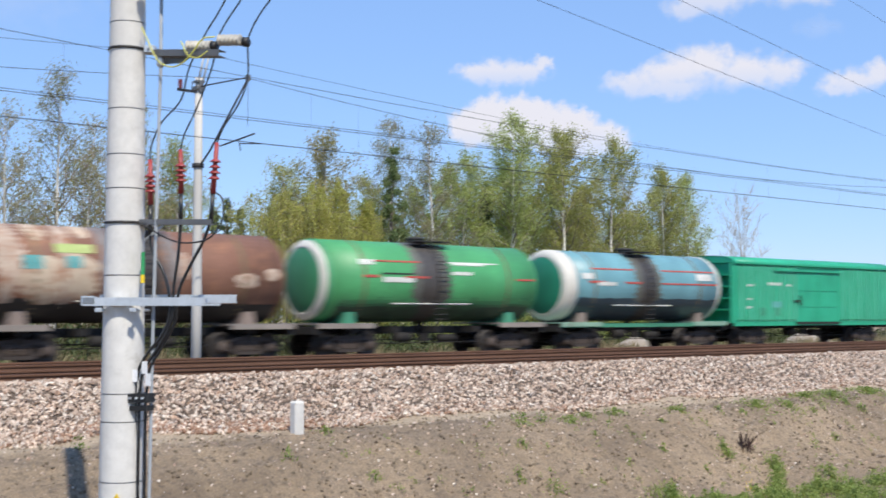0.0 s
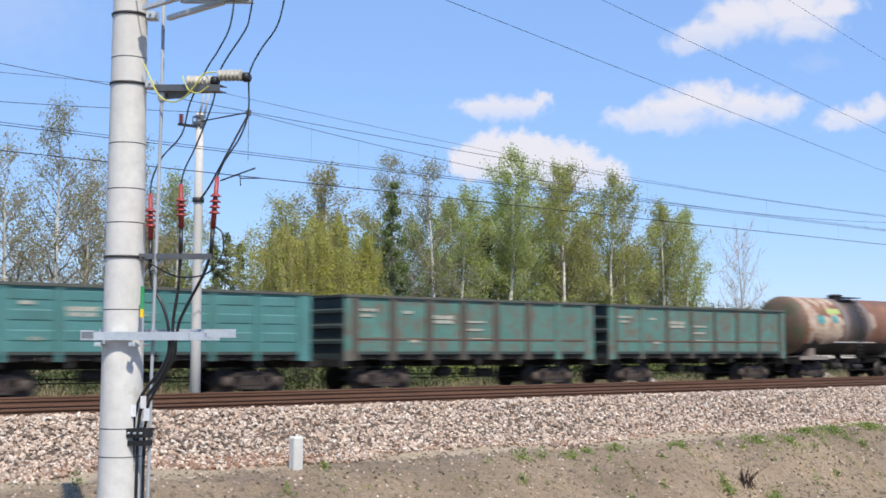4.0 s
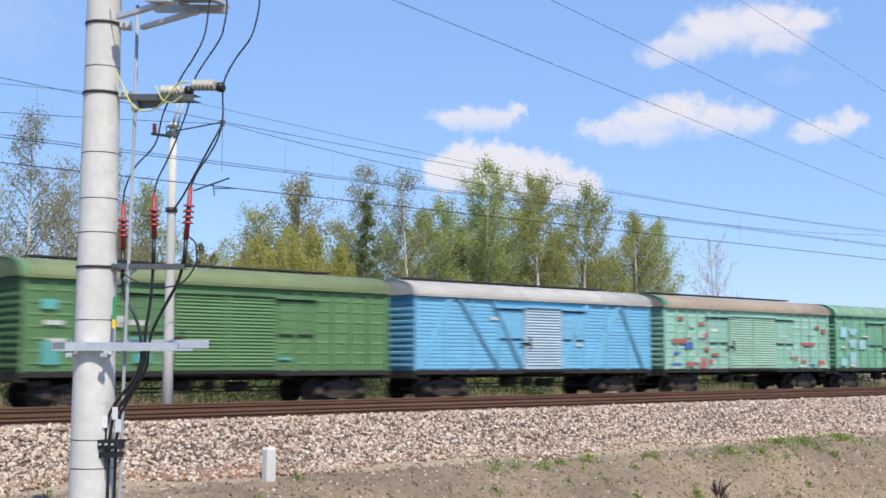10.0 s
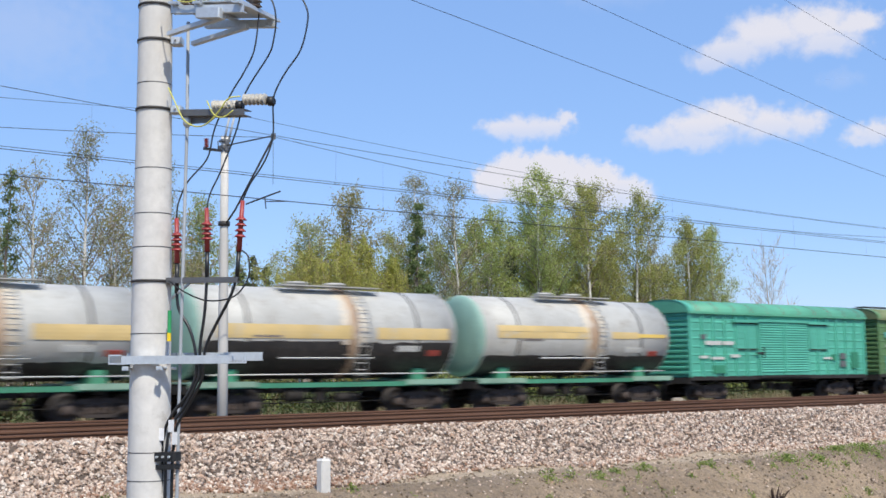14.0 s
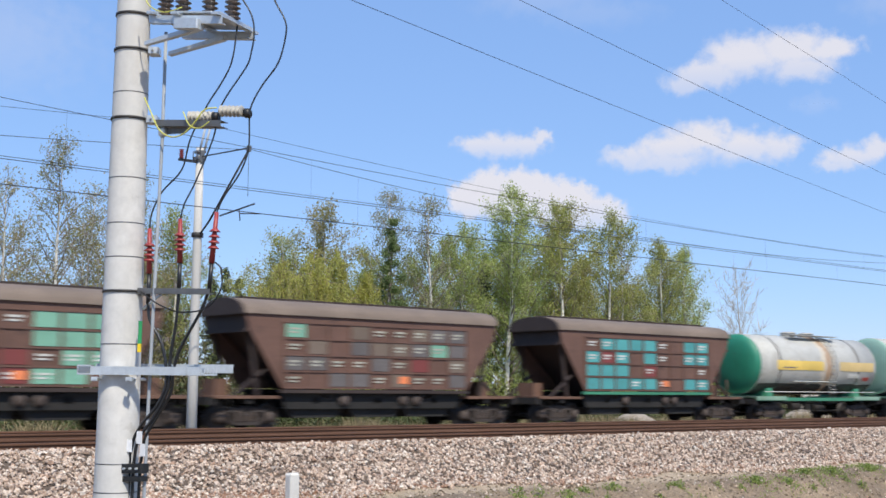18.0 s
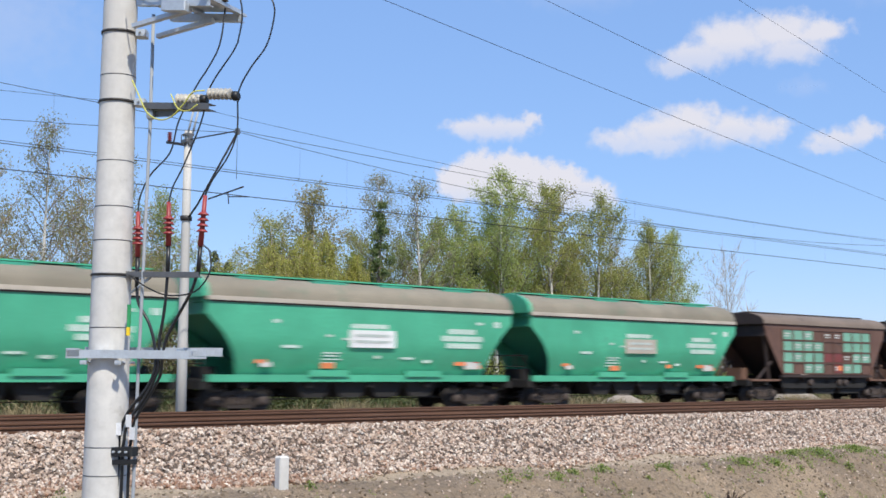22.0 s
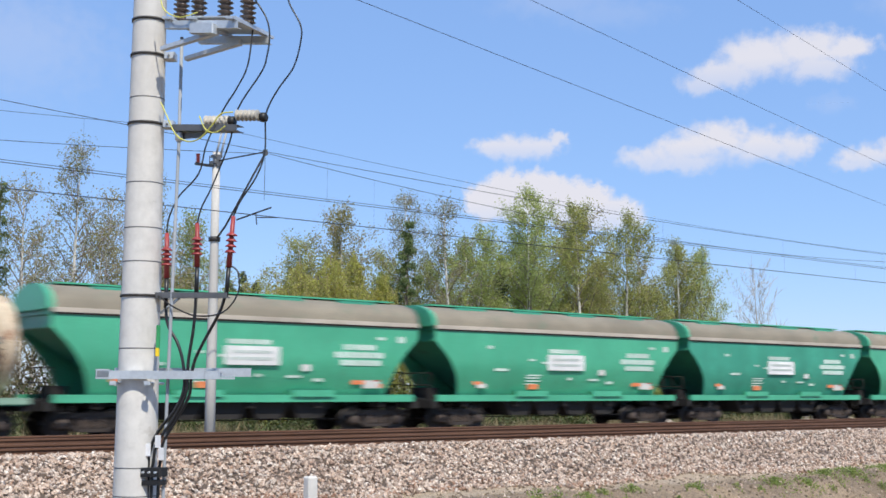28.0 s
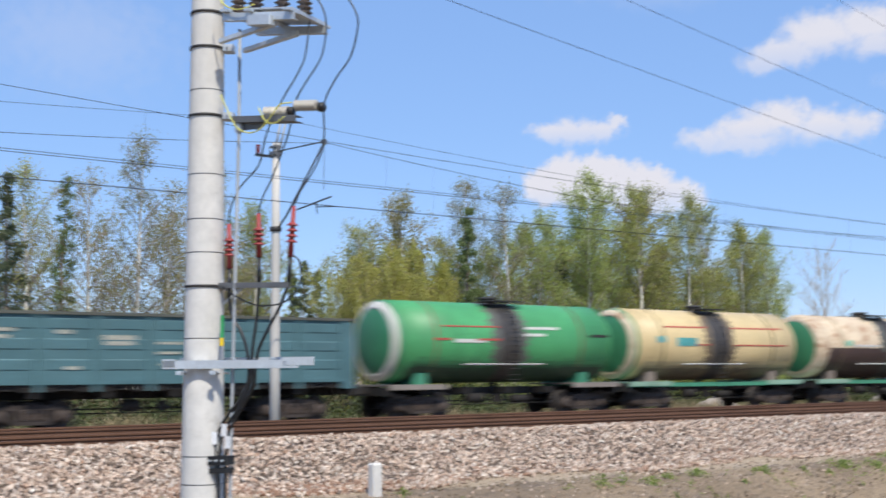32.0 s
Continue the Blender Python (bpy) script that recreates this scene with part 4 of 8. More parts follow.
                for z in (2.62, 2.9, 3.18, 3.42):
                    for x in (mid - (xb - xa) / 4, mid + (xb - xa) / 4):
                        part("hatch_rib", bead, None, o).location = (x, 0, z)
                o.rotation_euler = (0, 0, 0 if s < 0 else math.pi)
                o = part("hatch_rail", Shape().bevel_box(xa - 0.2, xb + 0.08, -1.58, -1.44, 3.63, 3.75, 0.02), mat, w, "rail over the loading hatch")
                o.rotation_euler = (0, 0, 0 if s < 0 else math.pi)
                o = part("hatch_gap", Shape().box(xa - 0.02, xb + 0.02, -1.482, -1.42, 2.39, 2.44), M_UNDER, w, "dark gap under the hatch")
                o.rotation_euler = (0, 0, 0 if s < 0 else math.pi)
                o = part("upper_gap", Shape().box(xa, xb, -1.478, -1.42, 3.56, 3.62), M_UNDER, w)
                o.rotation_euler = (0, 0, 0 if s < 0 else math.pi)
        if style == "brace":
            for c, d in ((-6.6, -5.1), (-2.55, -4.65), (-0.15 - half_door, -2.9), (1.15, 2.75), (3.15, 4.75), (6.35, 4.85)):
                b2 = Shape().loft([[(x - 0.10, -1.50, z), (x + 0.10, -1.50, z), (x + 0.10, -1.43, z), (x - 0.10, -1.43, z)] for x, z in ((c, z0 + 0.08), (d, z1 - 0.1))])
                o = part("diagonal_brace", b2, M_BRACE if c in (-2.55, -0.15 - half_door, 6.35) else mat, w, "flat steel diagonal brace")
                o.rotation_euler = (0, 0, 0 if s < 0 else math.pi)
        dr = Shape().box(-half_door, half_door, -1.50, -1.40, z0 + 0.05, 3.66)
        if style == "plain":
            for z in (1.95, 2.75):
                dr.box(-half_door, half_door, -1.52, -1.49, z, z + 0.04)
            dr.box(-0.03, 0.03, -1.525, -1.49, z0 + 0.1, 3.6)
        o = part("lintel", Shape().box(-half_door - 0.02, half_door + 0.02, -1.42, -1.38, 3.6, z1 - 0.05), mat, w)
        o.rotation_euler = (0, 0, 0 if s < 0 else math.pi)
        d = part("sliding_door", dr, door_mat, w, "ribbed sliding door")
        d.rotation_euler = (0, 0, 0 if s < 0 else math.pi)
        if style != "plain":
            h = half_door - 0.08
            slat = Shape().loft([[(-h, -1.49, 0), (h, -1.49, 0), (h, -1.49, 0.088), (-h, -1.49, 0.088)], [(-h, -1.54, 0.015), (h, -1.54, 0.015), (h, -1.50, 0.085), (-h, -1.50, 0.085)]]).mesh("slat", door_mat)
            for k in range(20):
                q = part("slat", slat, None, d)
                q.location = (0, 0, z0 + 0.2 + k * 0.115)
        part("door_handle", Shape().box(-half_door + 0.25, -half_door + 0.32, -1.57, -1.49, 2.0, 2.5).box(-half_door - 0.25, -half_door + 0.3, -1.56, -1.51, 2.2, 2.27), M_UNDER, d)
        o = part("door_rail", Shape().bevel_box(-half_door - (1.9 if style == "plain" else 0.1), half_door + 0.1, -1.58, -1.44, 3.68, 3.80, 0.02), mat, w)
        o.rotation_euler = (0, 0, 0 if s < 0 else math.pi)
        o = part("door_sill", Shape().box(-half_door - 0.05, half_door + 0.05, -1.55, -1.42, z0 - 0.06, z0 + 0.03), M_UNDER, w)
        o.rotation_euler = (0, 0, 0 if s < 0 else math.pi)
        if style == "louvre":
            o = part("door_post", Shape().box(-0.05, 0.05, -1.56, -1.48, z0 + 0.06, 3.66), door_mat, d, "meeting post of the two door leaves")
    if marks:
        tagged(part("lettering", bars(marks, -1.488), M_MARK, w, "faded white marks"), kind="stuff")
    for m, spec in accents:
        for q in spec:
            part("paint_patch", patches([q], -1.49), m, w, "painted-over patch")
    return w


M_BOX_GREEN = paint("bright_green_paint", (0.018, 0.36, 0.195), (0.03, 0.09, 0.06), 0.12, 0.2, 0.5)
# Pale worn green that also carries the light on the ribs' edges.
M_RIB_GREEN = paint("chalky_lit_green_rib", (0.13, 0.50, 0.33), (0.03, 0.16, 0.10), 0.35, 0.4, 0.6)
M_BOX_W8 = paint("weathered_green_paint", (0.165, 0.385, 0.25), (0.32, 0.43, 0.36), 0.38, 0.35, 0.65)
M_BOX_W8D = paint("weathered_green_door", (0.17, 0.36, 0.22), (0.27, 0.16, 0.10), 0.42, 0.4, 0.65, big=0.9)
M_BOX_MINT = paint("faded_mint_paint", (0.27, 0.50, 0.40), (0.38, 0.25, 0.18), 0.38, 0.5, 0.65)
M_BOX_BLUE = paint("sky_blue_paint", (0.185, 0.47, 0.68), (0.11, 0.27, 0.40), 0.28, 0.4, 0.6, fade=0.12)
M_BRACE = paint("grimy_blue_steel", (0.10, 0.24, 0.36), (0.08, 0.12, 0.16), 0.3, 0.25, 0.6)
M_BOX_BLUE_D = paint("dusty_blue_paint", (0.38, 0.48, 0.56), (0.24, 0.24, 0.26), 0.3, 0.3, 0.65)
M_BOX_OLIVE = paint("olive_green_paint", (0.105, 0.215, 0.085), (0.06, 0.10, 0.05), 0.35, 0.5, 0.6)
M_BOX_TEAL = paint("teal_green_paint", (0.085, 0.41, 0.295), (0.04, 0.18, 0.13), 0.25, 0.3, 0.6)
M_ROOF_PALE = paint("pale_galvanised_roof", (0.42, 0.395, 0.36), (0.28, 0.24, 0.20), 0.42, 0.0, 0.6)
M_ROOF_TAN = paint("tan_roof", (0.32, 0.255, 0.19), (0.2, 0.14, 0.1), 0.35, 0.0, 0.75)
M_ROOF_OLIVE = paint("olive_roof", (0.16, 0.20, 0.09), (0.10, 0.105, 0.06), 0.45, 0.0, 0.7)
M_ROOF_GREEN = paint("green_roof", (0.09, 0.34, 0.215), (0.06, 0.2, 0.13), 0.25, 0.0, 0.6)
M_ROOF_W8 = paint("mossy_green_roof", (0.19, 0.33, 0.22), (0.20, 0.24, 0.14), 0.35, 0.0, 0.75)
M_RED_FADED = paint("chalky_red_patch", (0.40, 0.105, 0.085), (0.3, 0.3, 0.24), 0.4, 0.3, 0.7, bump=0.0)
M_BOX_MINT_D = paint("rust_streaked_mint_door", (0.30, 0.50, 0.38), (0.42, 0.24, 0.12), 0.42, 0.45, 0.7, big=0.9)
M_PATCH_GREEN = paint("dark_green_patch", (0.03, 0.22, 0.12), (0.03, 0.12, 0.07), 0.2, 0.1, 0.6, bump=0.0)
M_PATCH_TEAL = paint("teal_patch", (0.10, 0.36, 0.33), (0.1, 0.25, 0.2), 0.2, 0.1, 0.6, bump=0.0)
M_PATCH_GREY = paint("grey_patch", (0.11, 0.12, 0.12), (0.2, 0.2, 0.18), 0.2, 0.1, 0.6, bump=0.0)
M_PATCH_BLUE = paint("blue_patch", (0.06, 0.15, 0.42), (0.1, 0.15, 0.3), 0.2, 0.1, 0.6, bump=0.0)
M_PATCH_SKY = paint("faded_sky_patch", (0.32, 0.55, 0.60), (0.3, 0.5, 0.42), 0.3, 0.2, 0.6, bump=0.0)
M_PATCH_PALE = paint("pale_patch", (0.40, 0.56, 0.47), (0.3, 0.4, 0.33), 0.35, 0.1, 0.6, bump=0.0)


# -- hopper wagons --
def side_sheet(outline, y=-1.5, t=0.05):
    return Shape().prism(outline, y, y + t)


def mineral_hopper(u, label, colours, seed):
    """Brown hopper with a grid of ribs on its sides; colours: what the cells are painted with."""
    w = wagon("hopper_wagon", label, u, "hopper wagon")
    running_gear(w, 14.62, 5.3, 1.15, half=1.35)
    z0, z1 = 1.45, 3.92
    part("roof", Shape().loft([roof_ring(x, 1.53, z1, 0.58) for x in (-5.7, -5.45, -3, 0, 3, 5.45, 5.7)], True, False, True), M_HOP_ROOF, w, "rounded dusty brown roof")
    # Dark end plate: the shade on this end is in its colour.
    part("roof_end_plate", Shape().loft([roof_ring(x, 1.5, z1 - 0.02, 0.59) for x in (-5.76, -5.71)], True, False), M_HOP_DARK, w, "end plate under the roof, darkened for its shade")
    part("roof_hatch_strip", Shape().box(-5.2, 5.2, -0.35, 0.35, z1 + 0.56, z1 + 0.64), M_HOP_DARK, w)
    out = [(-4.15, z0), (4.15, z0), (5.45, 3.35), (5.65, z1), (-5.65, z1), (-5.45, 3.35)]
    rng = random.Random(seed)
    for s in (-1, 1):
        rot = 0 if s < 0 else math.pi
        o = part("side_sheet", side_sheet(out, -1.46), M_HOPPER, w)
        o.rotation_euler = (0, 0, rot)
        for k in range(10):
            x = -4.1 + 8.2 * k / 9
            o = part("rib", Shape().box(x - 0.035, x + 0.035, -1.51, -1.44, z0, z1 - 0.25), M_HOPPER, w)
            o.rotation_euler = (0, 0, rot)
        for k in range(5):
            z = z0 + 0.02 + 0.555 * k
            o = part("rail", Shape().box(-4.15, 4.15, -1.50, -1.44, z - 0.03, z + 0.015), M_HOPPER, w)
            o.rotation_euler = (0, 0, rot)
        o = part("sill", Shape().box(-4.2, 4.2, -1.5, -1.35, z0 - 0.16, z0 - 0.04), M_SILL_GREEN if seed == 3 else M_HOP_DARK, w)
        o.rotation_euler = (0, 0, rot)
        # End head and slope sheet are coloured dark for the shaded end too.
        o = part("end_head", Shape().box(5.48, 5.54, -1.42, 1.42, 3.35, z1).box(5.54, 5.62, -1.42, 1.42, 3.3, 3.42), M_HOP_DARK, w)
        o.rotation_euler = (0, 0, rot)
        o = part("slope_sheet", Shape().add([(4.9, -1.4, 3.4), (4.9, 1.4, 3.4), (2.2, 1.4, 1.1), (2.2, -1.4, 1.1), (4.84, -1.4, 3.46), (4.84, 1.4, 3.46), (2.14, 1.4, 1.16), (2.14, -1.4, 1.16), (5.5, -1.4, 3.42), (5.5, 1.4, 3.42)], [(0, 1, 2, 3), (4, 7, 6, 5), (8, 9, 1, 0), (3, 2, 6, 7)]), M_HOP_DARK, w)
        o.rotation_euler = (0, 0, rot)
        for y in (-1.2, 1.2):
            for p, q in (((4.9, 1.15), (5.25, 3.3)), ((5.9, 1.15), (4.6, 2.1))):
                st = Shape().loft([[(c[0], y - 0.06, c[1]), (c[0] + 0.13, y - 0.06, c[1]), (c[0] + 0.13, y + 0.06, c[1]), (c[0], y + 0.06, c[1])] for c in (p, q)])
                o = part("end_strut", st, M_HOP_DARK, w)
                o.rotation_euler = (0, 0, rot)
        pf = Shape().box(4.2, 6.75, -1.35, 1.35, 1.10, 1.2).box(5.6, 6.1, -0.5, 0.4, 1.2, 1.75).cyl((6.2, -0.9, 1.2), (6.2, -0.9, 2.0), 0.03, 6)
        o = part("end_platform", pf, M_HOP_RUST, w, "rusty end platform with brake gear")
        o.rotation_euler = (0, 0, rot)
        skirt = Shape().prism([(-3.9, 0.75), (3.7, 0.75), (4.1, 1.4), (-4.1, 1.4)], -1.3, -1.2)
        for x in (-2.6, 0.0, 2.4):
            skirt.prism([(x - 0.9, 0.45), (x + 0.9, 0.45), (x + 1.1, 0.76), (x - 1.1, 0.76)], -1.15, -0.3)
        o = part("discharge_chute", skirt, M_BLACKPAINT, w, "black discharge chutes")
        o.rotation_euler = (0, 0, rot)
        for x in (-1.5, 1.15, 1.75):
            o = part("vent_cap", Shape().lathe([(0.2, 0.05), (0.2, -0.03), (0.14, -0.07), (0.03, -0.08)], (x * -s, s * 1.36, 1.05), "y", 14), M_BOX_CAP, w, "round steel cap")
    cells, words = {}, []
    for k in range(9):
        for j in range(4):
            m = colours(k, j, rng)
            x = -4.1 + 8.2 * k / 9
            if rng.random() < 0.5:
                words += [(x + 0.17, z0 + 0.36 + 0.555 * j, 0.5, 0.07), (x + 0.17, z0 + 0.24 + 0.555 * j, 0.4, 0.06)]
            if m:
                cells.setdefault(m.name, (m, []))[1].append((x + 0.07, z0 + 0.30 + 0.555 * j, 8.2 / 9 - 0.13, 0.46))
    for m, spec in cells.values():
        for q in spec:
            part("painted_cell", patches([q], -1.468), m, w)
    tagged(part("lettering", bars(words, -1.478), M_MARK_WORN if seed == 8 else M_MARK, w, "faded white marks"), kind="stuff")
    part("emblem", patches([(0.85, z0 + 0.32, 0.42, 0.26)], -1.48), M_ORANGE, w, "small orange emblem").rotation_euler = (0, 0, 0)
    return w


M_HOPPER = paint("rust_brown_paint", (0.145, 0.076, 0.054), (0.05, 0.032, 0.027), 0.35, 0.35, 0.7)
M_HOP_ROOF = paint("dusty_brown_roof", (0.175, 0.132, 0.102), (0.07, 0.05, 0.04), 0.3, 0.0, 0.8)
M_HOP_DARK = paint("dark_brown_steel", (0.04, 0.026, 0.022), (0.08, 0.05, 0.035), 0.3, 0.2, 0.75)
M_HOP_RUST = paint("rusted_platform", (0.16, 0.085, 0.055), (0.05, 0.035, 0.03), 0.5, 0.2, 0.8)
M_CELL_TEAL = paint("teal_cell", (0.08, 0.33, 0.33), (0.06, 0.12, 0.11), 0.2, 0.2, 0.6, bump=0.0)
M_CELL_GREEN = paint("pale_green_cell", (0.20, 0.43, 0.31), (0.12, 0.2, 0.15), 0.25, 0.2, 0.6, bump=0.0)
M_CELL_GREY = paint("grey_cell", (0.135, 0.12, 0.115), (0.10, 0.07, 0.06), 0.3, 0.2, 0.6, bump=0.0)
M_CELL_RED = paint("red_cell", (0.20, 0.045, 0.04), (0.11, 0.05, 0.04), 0.3, 0.2, 0.6, bump=0.0)


def hopper_y(z):
    """The grain hopper's side tucks in towards the sill."""
    return -1.16 - 0.34 * math.sin(min(1.0, (z - 1.3) / 1.35) * math.pi / 2)


def grain_hopper(u, label, dirty, panel=(-1.1, 2.62, 2.05, 0.62), extra=0):
    """Green grain hopper with rounded end openings and a dull roof."""
    w = wagon("grain_hopper_wagon", label, u, "hopper wagon")
    running_gear(w, 14.55, 5.3, 1.12, half=1.42, frame_length=13.6)
    z0, z1 = 1.42, 3.80
    ends = [(5.55, 1.30), (5.58, 1.5), (5.64, 1.7), (5.72, 1.9), (5.8, 2.1), (5.92, 2.3), (6.05, 2.5), (6.2, 2.7), (6.38, 2.9), (6.72, 3.2), (6.85, 3.35), (6.86, z1)]
    for s in (-1, 1):
        rot = 0 if s < 0 else math.pi
        # the side bulges: rows of the sheet swell outwards in the middle
        rows = []
        for x, z in ends:
            y = hopper_y(z)
            rows.append([(-x + 2 * x * k / 16, y, z) for k in range(17)] )
        sh = Shape().loft(rows, False, False, True)
        back = [[(px, y + 0.05, z) for px, y, z in r] for r in rows]
        sh.loft(back, False, False, True)
        for a, b in ((0, 0), (16, 16)):
            sh.loft([[r[a] for r in rows], [r[b] for r in back]], False, False)
        o = part("side_sheet", sh, M_GRAIN_DULL if dirty else M_GRAIN, w, "smooth bulging green side")
        o.rotation_euler = (0, 0, rot)
        o = part("eave_strip", Shape().box(-6.85, 6.85, -1.56, -1.48, z1 - 0.03, z1 + 0.11), M_STRIP, w, "pale beige strip under the roof")
        o.rotation_euler = (0, 0, rot)
        # Black strip drawn in for the shadow under the eave.
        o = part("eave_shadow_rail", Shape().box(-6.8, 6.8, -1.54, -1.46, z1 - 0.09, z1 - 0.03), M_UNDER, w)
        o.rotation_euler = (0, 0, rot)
        sill = Shape().box(-6.7, 6.7, -1.46, -1.3, 1.10, 1.34)
        o = part("side_sill", sill, M_GRAIN, w, "green side sill")
        o.rotation_euler = (0, 0, rot)
        for x in (-1.95, 2.35):
            o = part("sill_bracket", Shape().bevel_box(x - 0.85, x + 0.85, -1.53, -1.32, 1.28, 1.5, 0.02), M_GRAIN, w)
            o.rotation_euler = (0, 0, rot)
        hd = Shape()
        hd.box(6.70, 6.75, -1.42, 1.42, 3.3, z1 + 0.1).box(6.75, 6.86, -1.42, 1.42, 3.32, 3.42).box(6.75, 6.86, -1.42, 1.42, 3.72, 3.84)
        o = part("end_head", hd, M_GRAIN, w, "ribbed green end wall")
        o.rotation_euler = (0, 0, rot)
        o = part("slope_sheet", Shape().add([(6.7, -1.42, 3.34), (6.7, 1.42, 3.34), (3.2, 1.08, 1.1), (3.2, -1.08, 1.1), (6.64, -1.42, 3.4), (6.64, 1.42, 3.4), (3.14, 1.08, 1.16), (3.14, -1.08, 1.16)], [(0, 1, 2, 3), (4, 7, 6, 5), (0, 4, 5, 1), (3, 2, 6, 7)]), M_GRAIN_DULL, w)
        o.rotation_euler = (0, 0, rot)
        rl = Shape()
        for y in (-0.9, -0.3, 0.3, 0.9):
            rl.cyl((6.6, y, 1.2), (6.6, y, 2.15), 0.02, 6)
        for z in (1.7, 2.15):
            rl.cyl((6.6, -0.9, z), (6.6, 0.9, z), 0.02, 6)
        o = part("end_railing", rl, M_UNDER, w)
        o.rotation_euler = (0, 0, rot)
        o = part("end_platform", Shape().box(5.2, 6.8, -1.3, 1.3, 1.08, 1.16).box(5.9, 6.4, -0.5, 0.5, 1.16, 1.6), M_UNDER, w)
        o.rotation_euler = (0, 0, rot)
        ch = Shape()
        for x in (-2.4, -0.8, 0.8, 2.4):
            ch.prism([(x - 0.45, 0.55), (x + 0.45, 0.55), (x + 0.8, 1.1), (x - 0.8, 1.1)], -1.2, -0.1)
        o = part("discharge_chute", ch, M_UNDER, w)
        o.rotation_euler = (0, 0, rot)
    part("roof", Shape().loft([roof_ring(x, 1.52, z1 + 0.08, 0.80) for x in (-6.86, -6.5, -3.3, 0, 3.3, 6.5, 6.86)], True, False, True), M_GRAIN_ROOF, w, "dull grey-green rounded roof")
    part("roof_end", Shape().loft([roof_ring(x, 1.535, z1 + 0.09, 0.81) for x in (-6.98, -6.8)], False, False, True), M_GRAIN, w, "green roof end")
    part("roof_end_plate", Shape().loft([roof_ring(x, 1.52, z1 + 0.06, 0.83) for x in (-6.99, -6.91)], True, False), M_GRAIN, w, "green end plate under the roof")
    rw = Shape().box(-6.4, 6.4, -0.5, 0.5, z1 + 0.90, z1 + 0.95)
    part("roof_walk", rw, M_GRAIN, w, "green roof walkway")
    for k in range(4):
        x = -4.6 + 3.05 * k
        part("roof_hatch", Shape().box(x - 0.75, x + 0.75, -0.9, -0.3, z1 + 0.74, z1 + 0.84), M_GRAIN_DULL, w, "loading hatch")
    part("sign_board", patches([panel], -1.53, 0.02), M_BOARD if extra != 2 else M_STRIP, w, "faded white board")
    tagged(part("lettering", bars([(panel[0] + 0.25, panel[1] + 0.12, 1.5, 0.1), (panel[0] + 0.2, panel[1] - 0.1, 1.6, 0.1)], -1.552), M_BOARD_TEXT, w, "faint grey unreadable lettering"), kind="stuff")
    spec = [(panel[0] + 0.1, panel[1] + 0.45, panel[2] - 0.4, 0.16), (3.55, 2.99, 1.4, 0.19), (3.2, 2.72, 2.1, 0.20), (3.45, 2.45, 1.75, 0.19), (5.0, 3.32, 0.35, 0.1), (5.9, 3.3, 0.35, 0.22), (-4.3, 3.15, 0.3, 0.12), (-3.9, 2.3, 0.7, 0.1), (-2.2, 2.1, 0.8, 0.05), (-2.2, 2.0, 0.7, 0.05), (-2.2, 1.88, 0.8, 0.05), (-2.2, 1.76, 0.6, 0.05), (-2.1, 2.7, 0.3, 0.08), (-1.4, 2.6, 0.3, 0.08), (1.3, 1.95, 0.6, 0.08), (2.4, 1.85, 0.4, 0.12), (0.1, 1.98, 0.25, 0.1)]
    tagged(part("lettering", bars(spec, bulge=hopper_y), M_MARK_FAINT, w, "faint white unreadable lettering"), kind="stuff")
    ey = hopper_y(1.75) - 0.01
    for x, z, wide, high, m in ((4.0, 1.82, 0.6, 0.24, M_ORANGE), (4.5, 1.74, 0.75, 0.34, M_MARK), (4.95, 1.88, 0.3, 0.14, M_RED), (5.1, 1.66, 0.25, 0.14, M_ORANGE), (-4.9, 1.82, 0.45, 0.2, M_ORANGE), (-4.7, 1.68, 0.45, 0.16, M_MARK), (-2.2 + 0.15 * extra, 1.66, 0.55, 0.2, M_ORANGE)):
        part("emblem", patches([(x, z, wide, high)], ey - 0.004 * (m is M_RED), 0.02), m, w, "small painted mark")
    if extra:
        part("emblem", patches([(1.85, 2.25 if extra == 1 else 1.8, 0.38, 0.22)], hopper_y(2.2 if extra == 1 else 1.75) - 0.01, 0.02), M_ORANGE if extra == 2 else M_MARK, w)
    return w


M_GRAIN = paint("vivid_green_paint", (0.078, 0.43, 0.25), (0.09, 0.26, 0.175), 0.22, 0.3, 0.36, fade=0.2)
M_BOARD = paint("white_board_paint", (0.82, 0.82, 0.79), (0.6, 0.62, 0.58), 0.2, 0.2, 0.6, bump=0.0)
M_BOARD_TEXT = paint("faint_grey_lettering", (0.5, 0.56, 0.52), (0.65, 0.68, 0.64), 0.3, 0.1, 0.7, bump=0.0)
M_GRAIN_DULL = paint("dull_green_paint", (0.05, 0.33, 0.22), (0.05, 0.14, 0.10), 0.2, 0.3, 0.6)
M_GRAIN_ROOF = paint("dull_grey_green_roof", (0.235, 0.205, 0.15), (0.16, 0.18, 0.125), 0.45, 0.0, 0.75)
M_MARK_FAINT = paint("worn_pale_lettering", (0.58, 0.70, 0.62), (0.2, 0.48, 0.34), 0.35, 0.3, 0.7, bump=0.0)
M_STRIP = paint("beige_strip", (0.52, 0.46, 0.38), (0.3, 0.24, 0.18), 0.3, 0.3, 0.6)

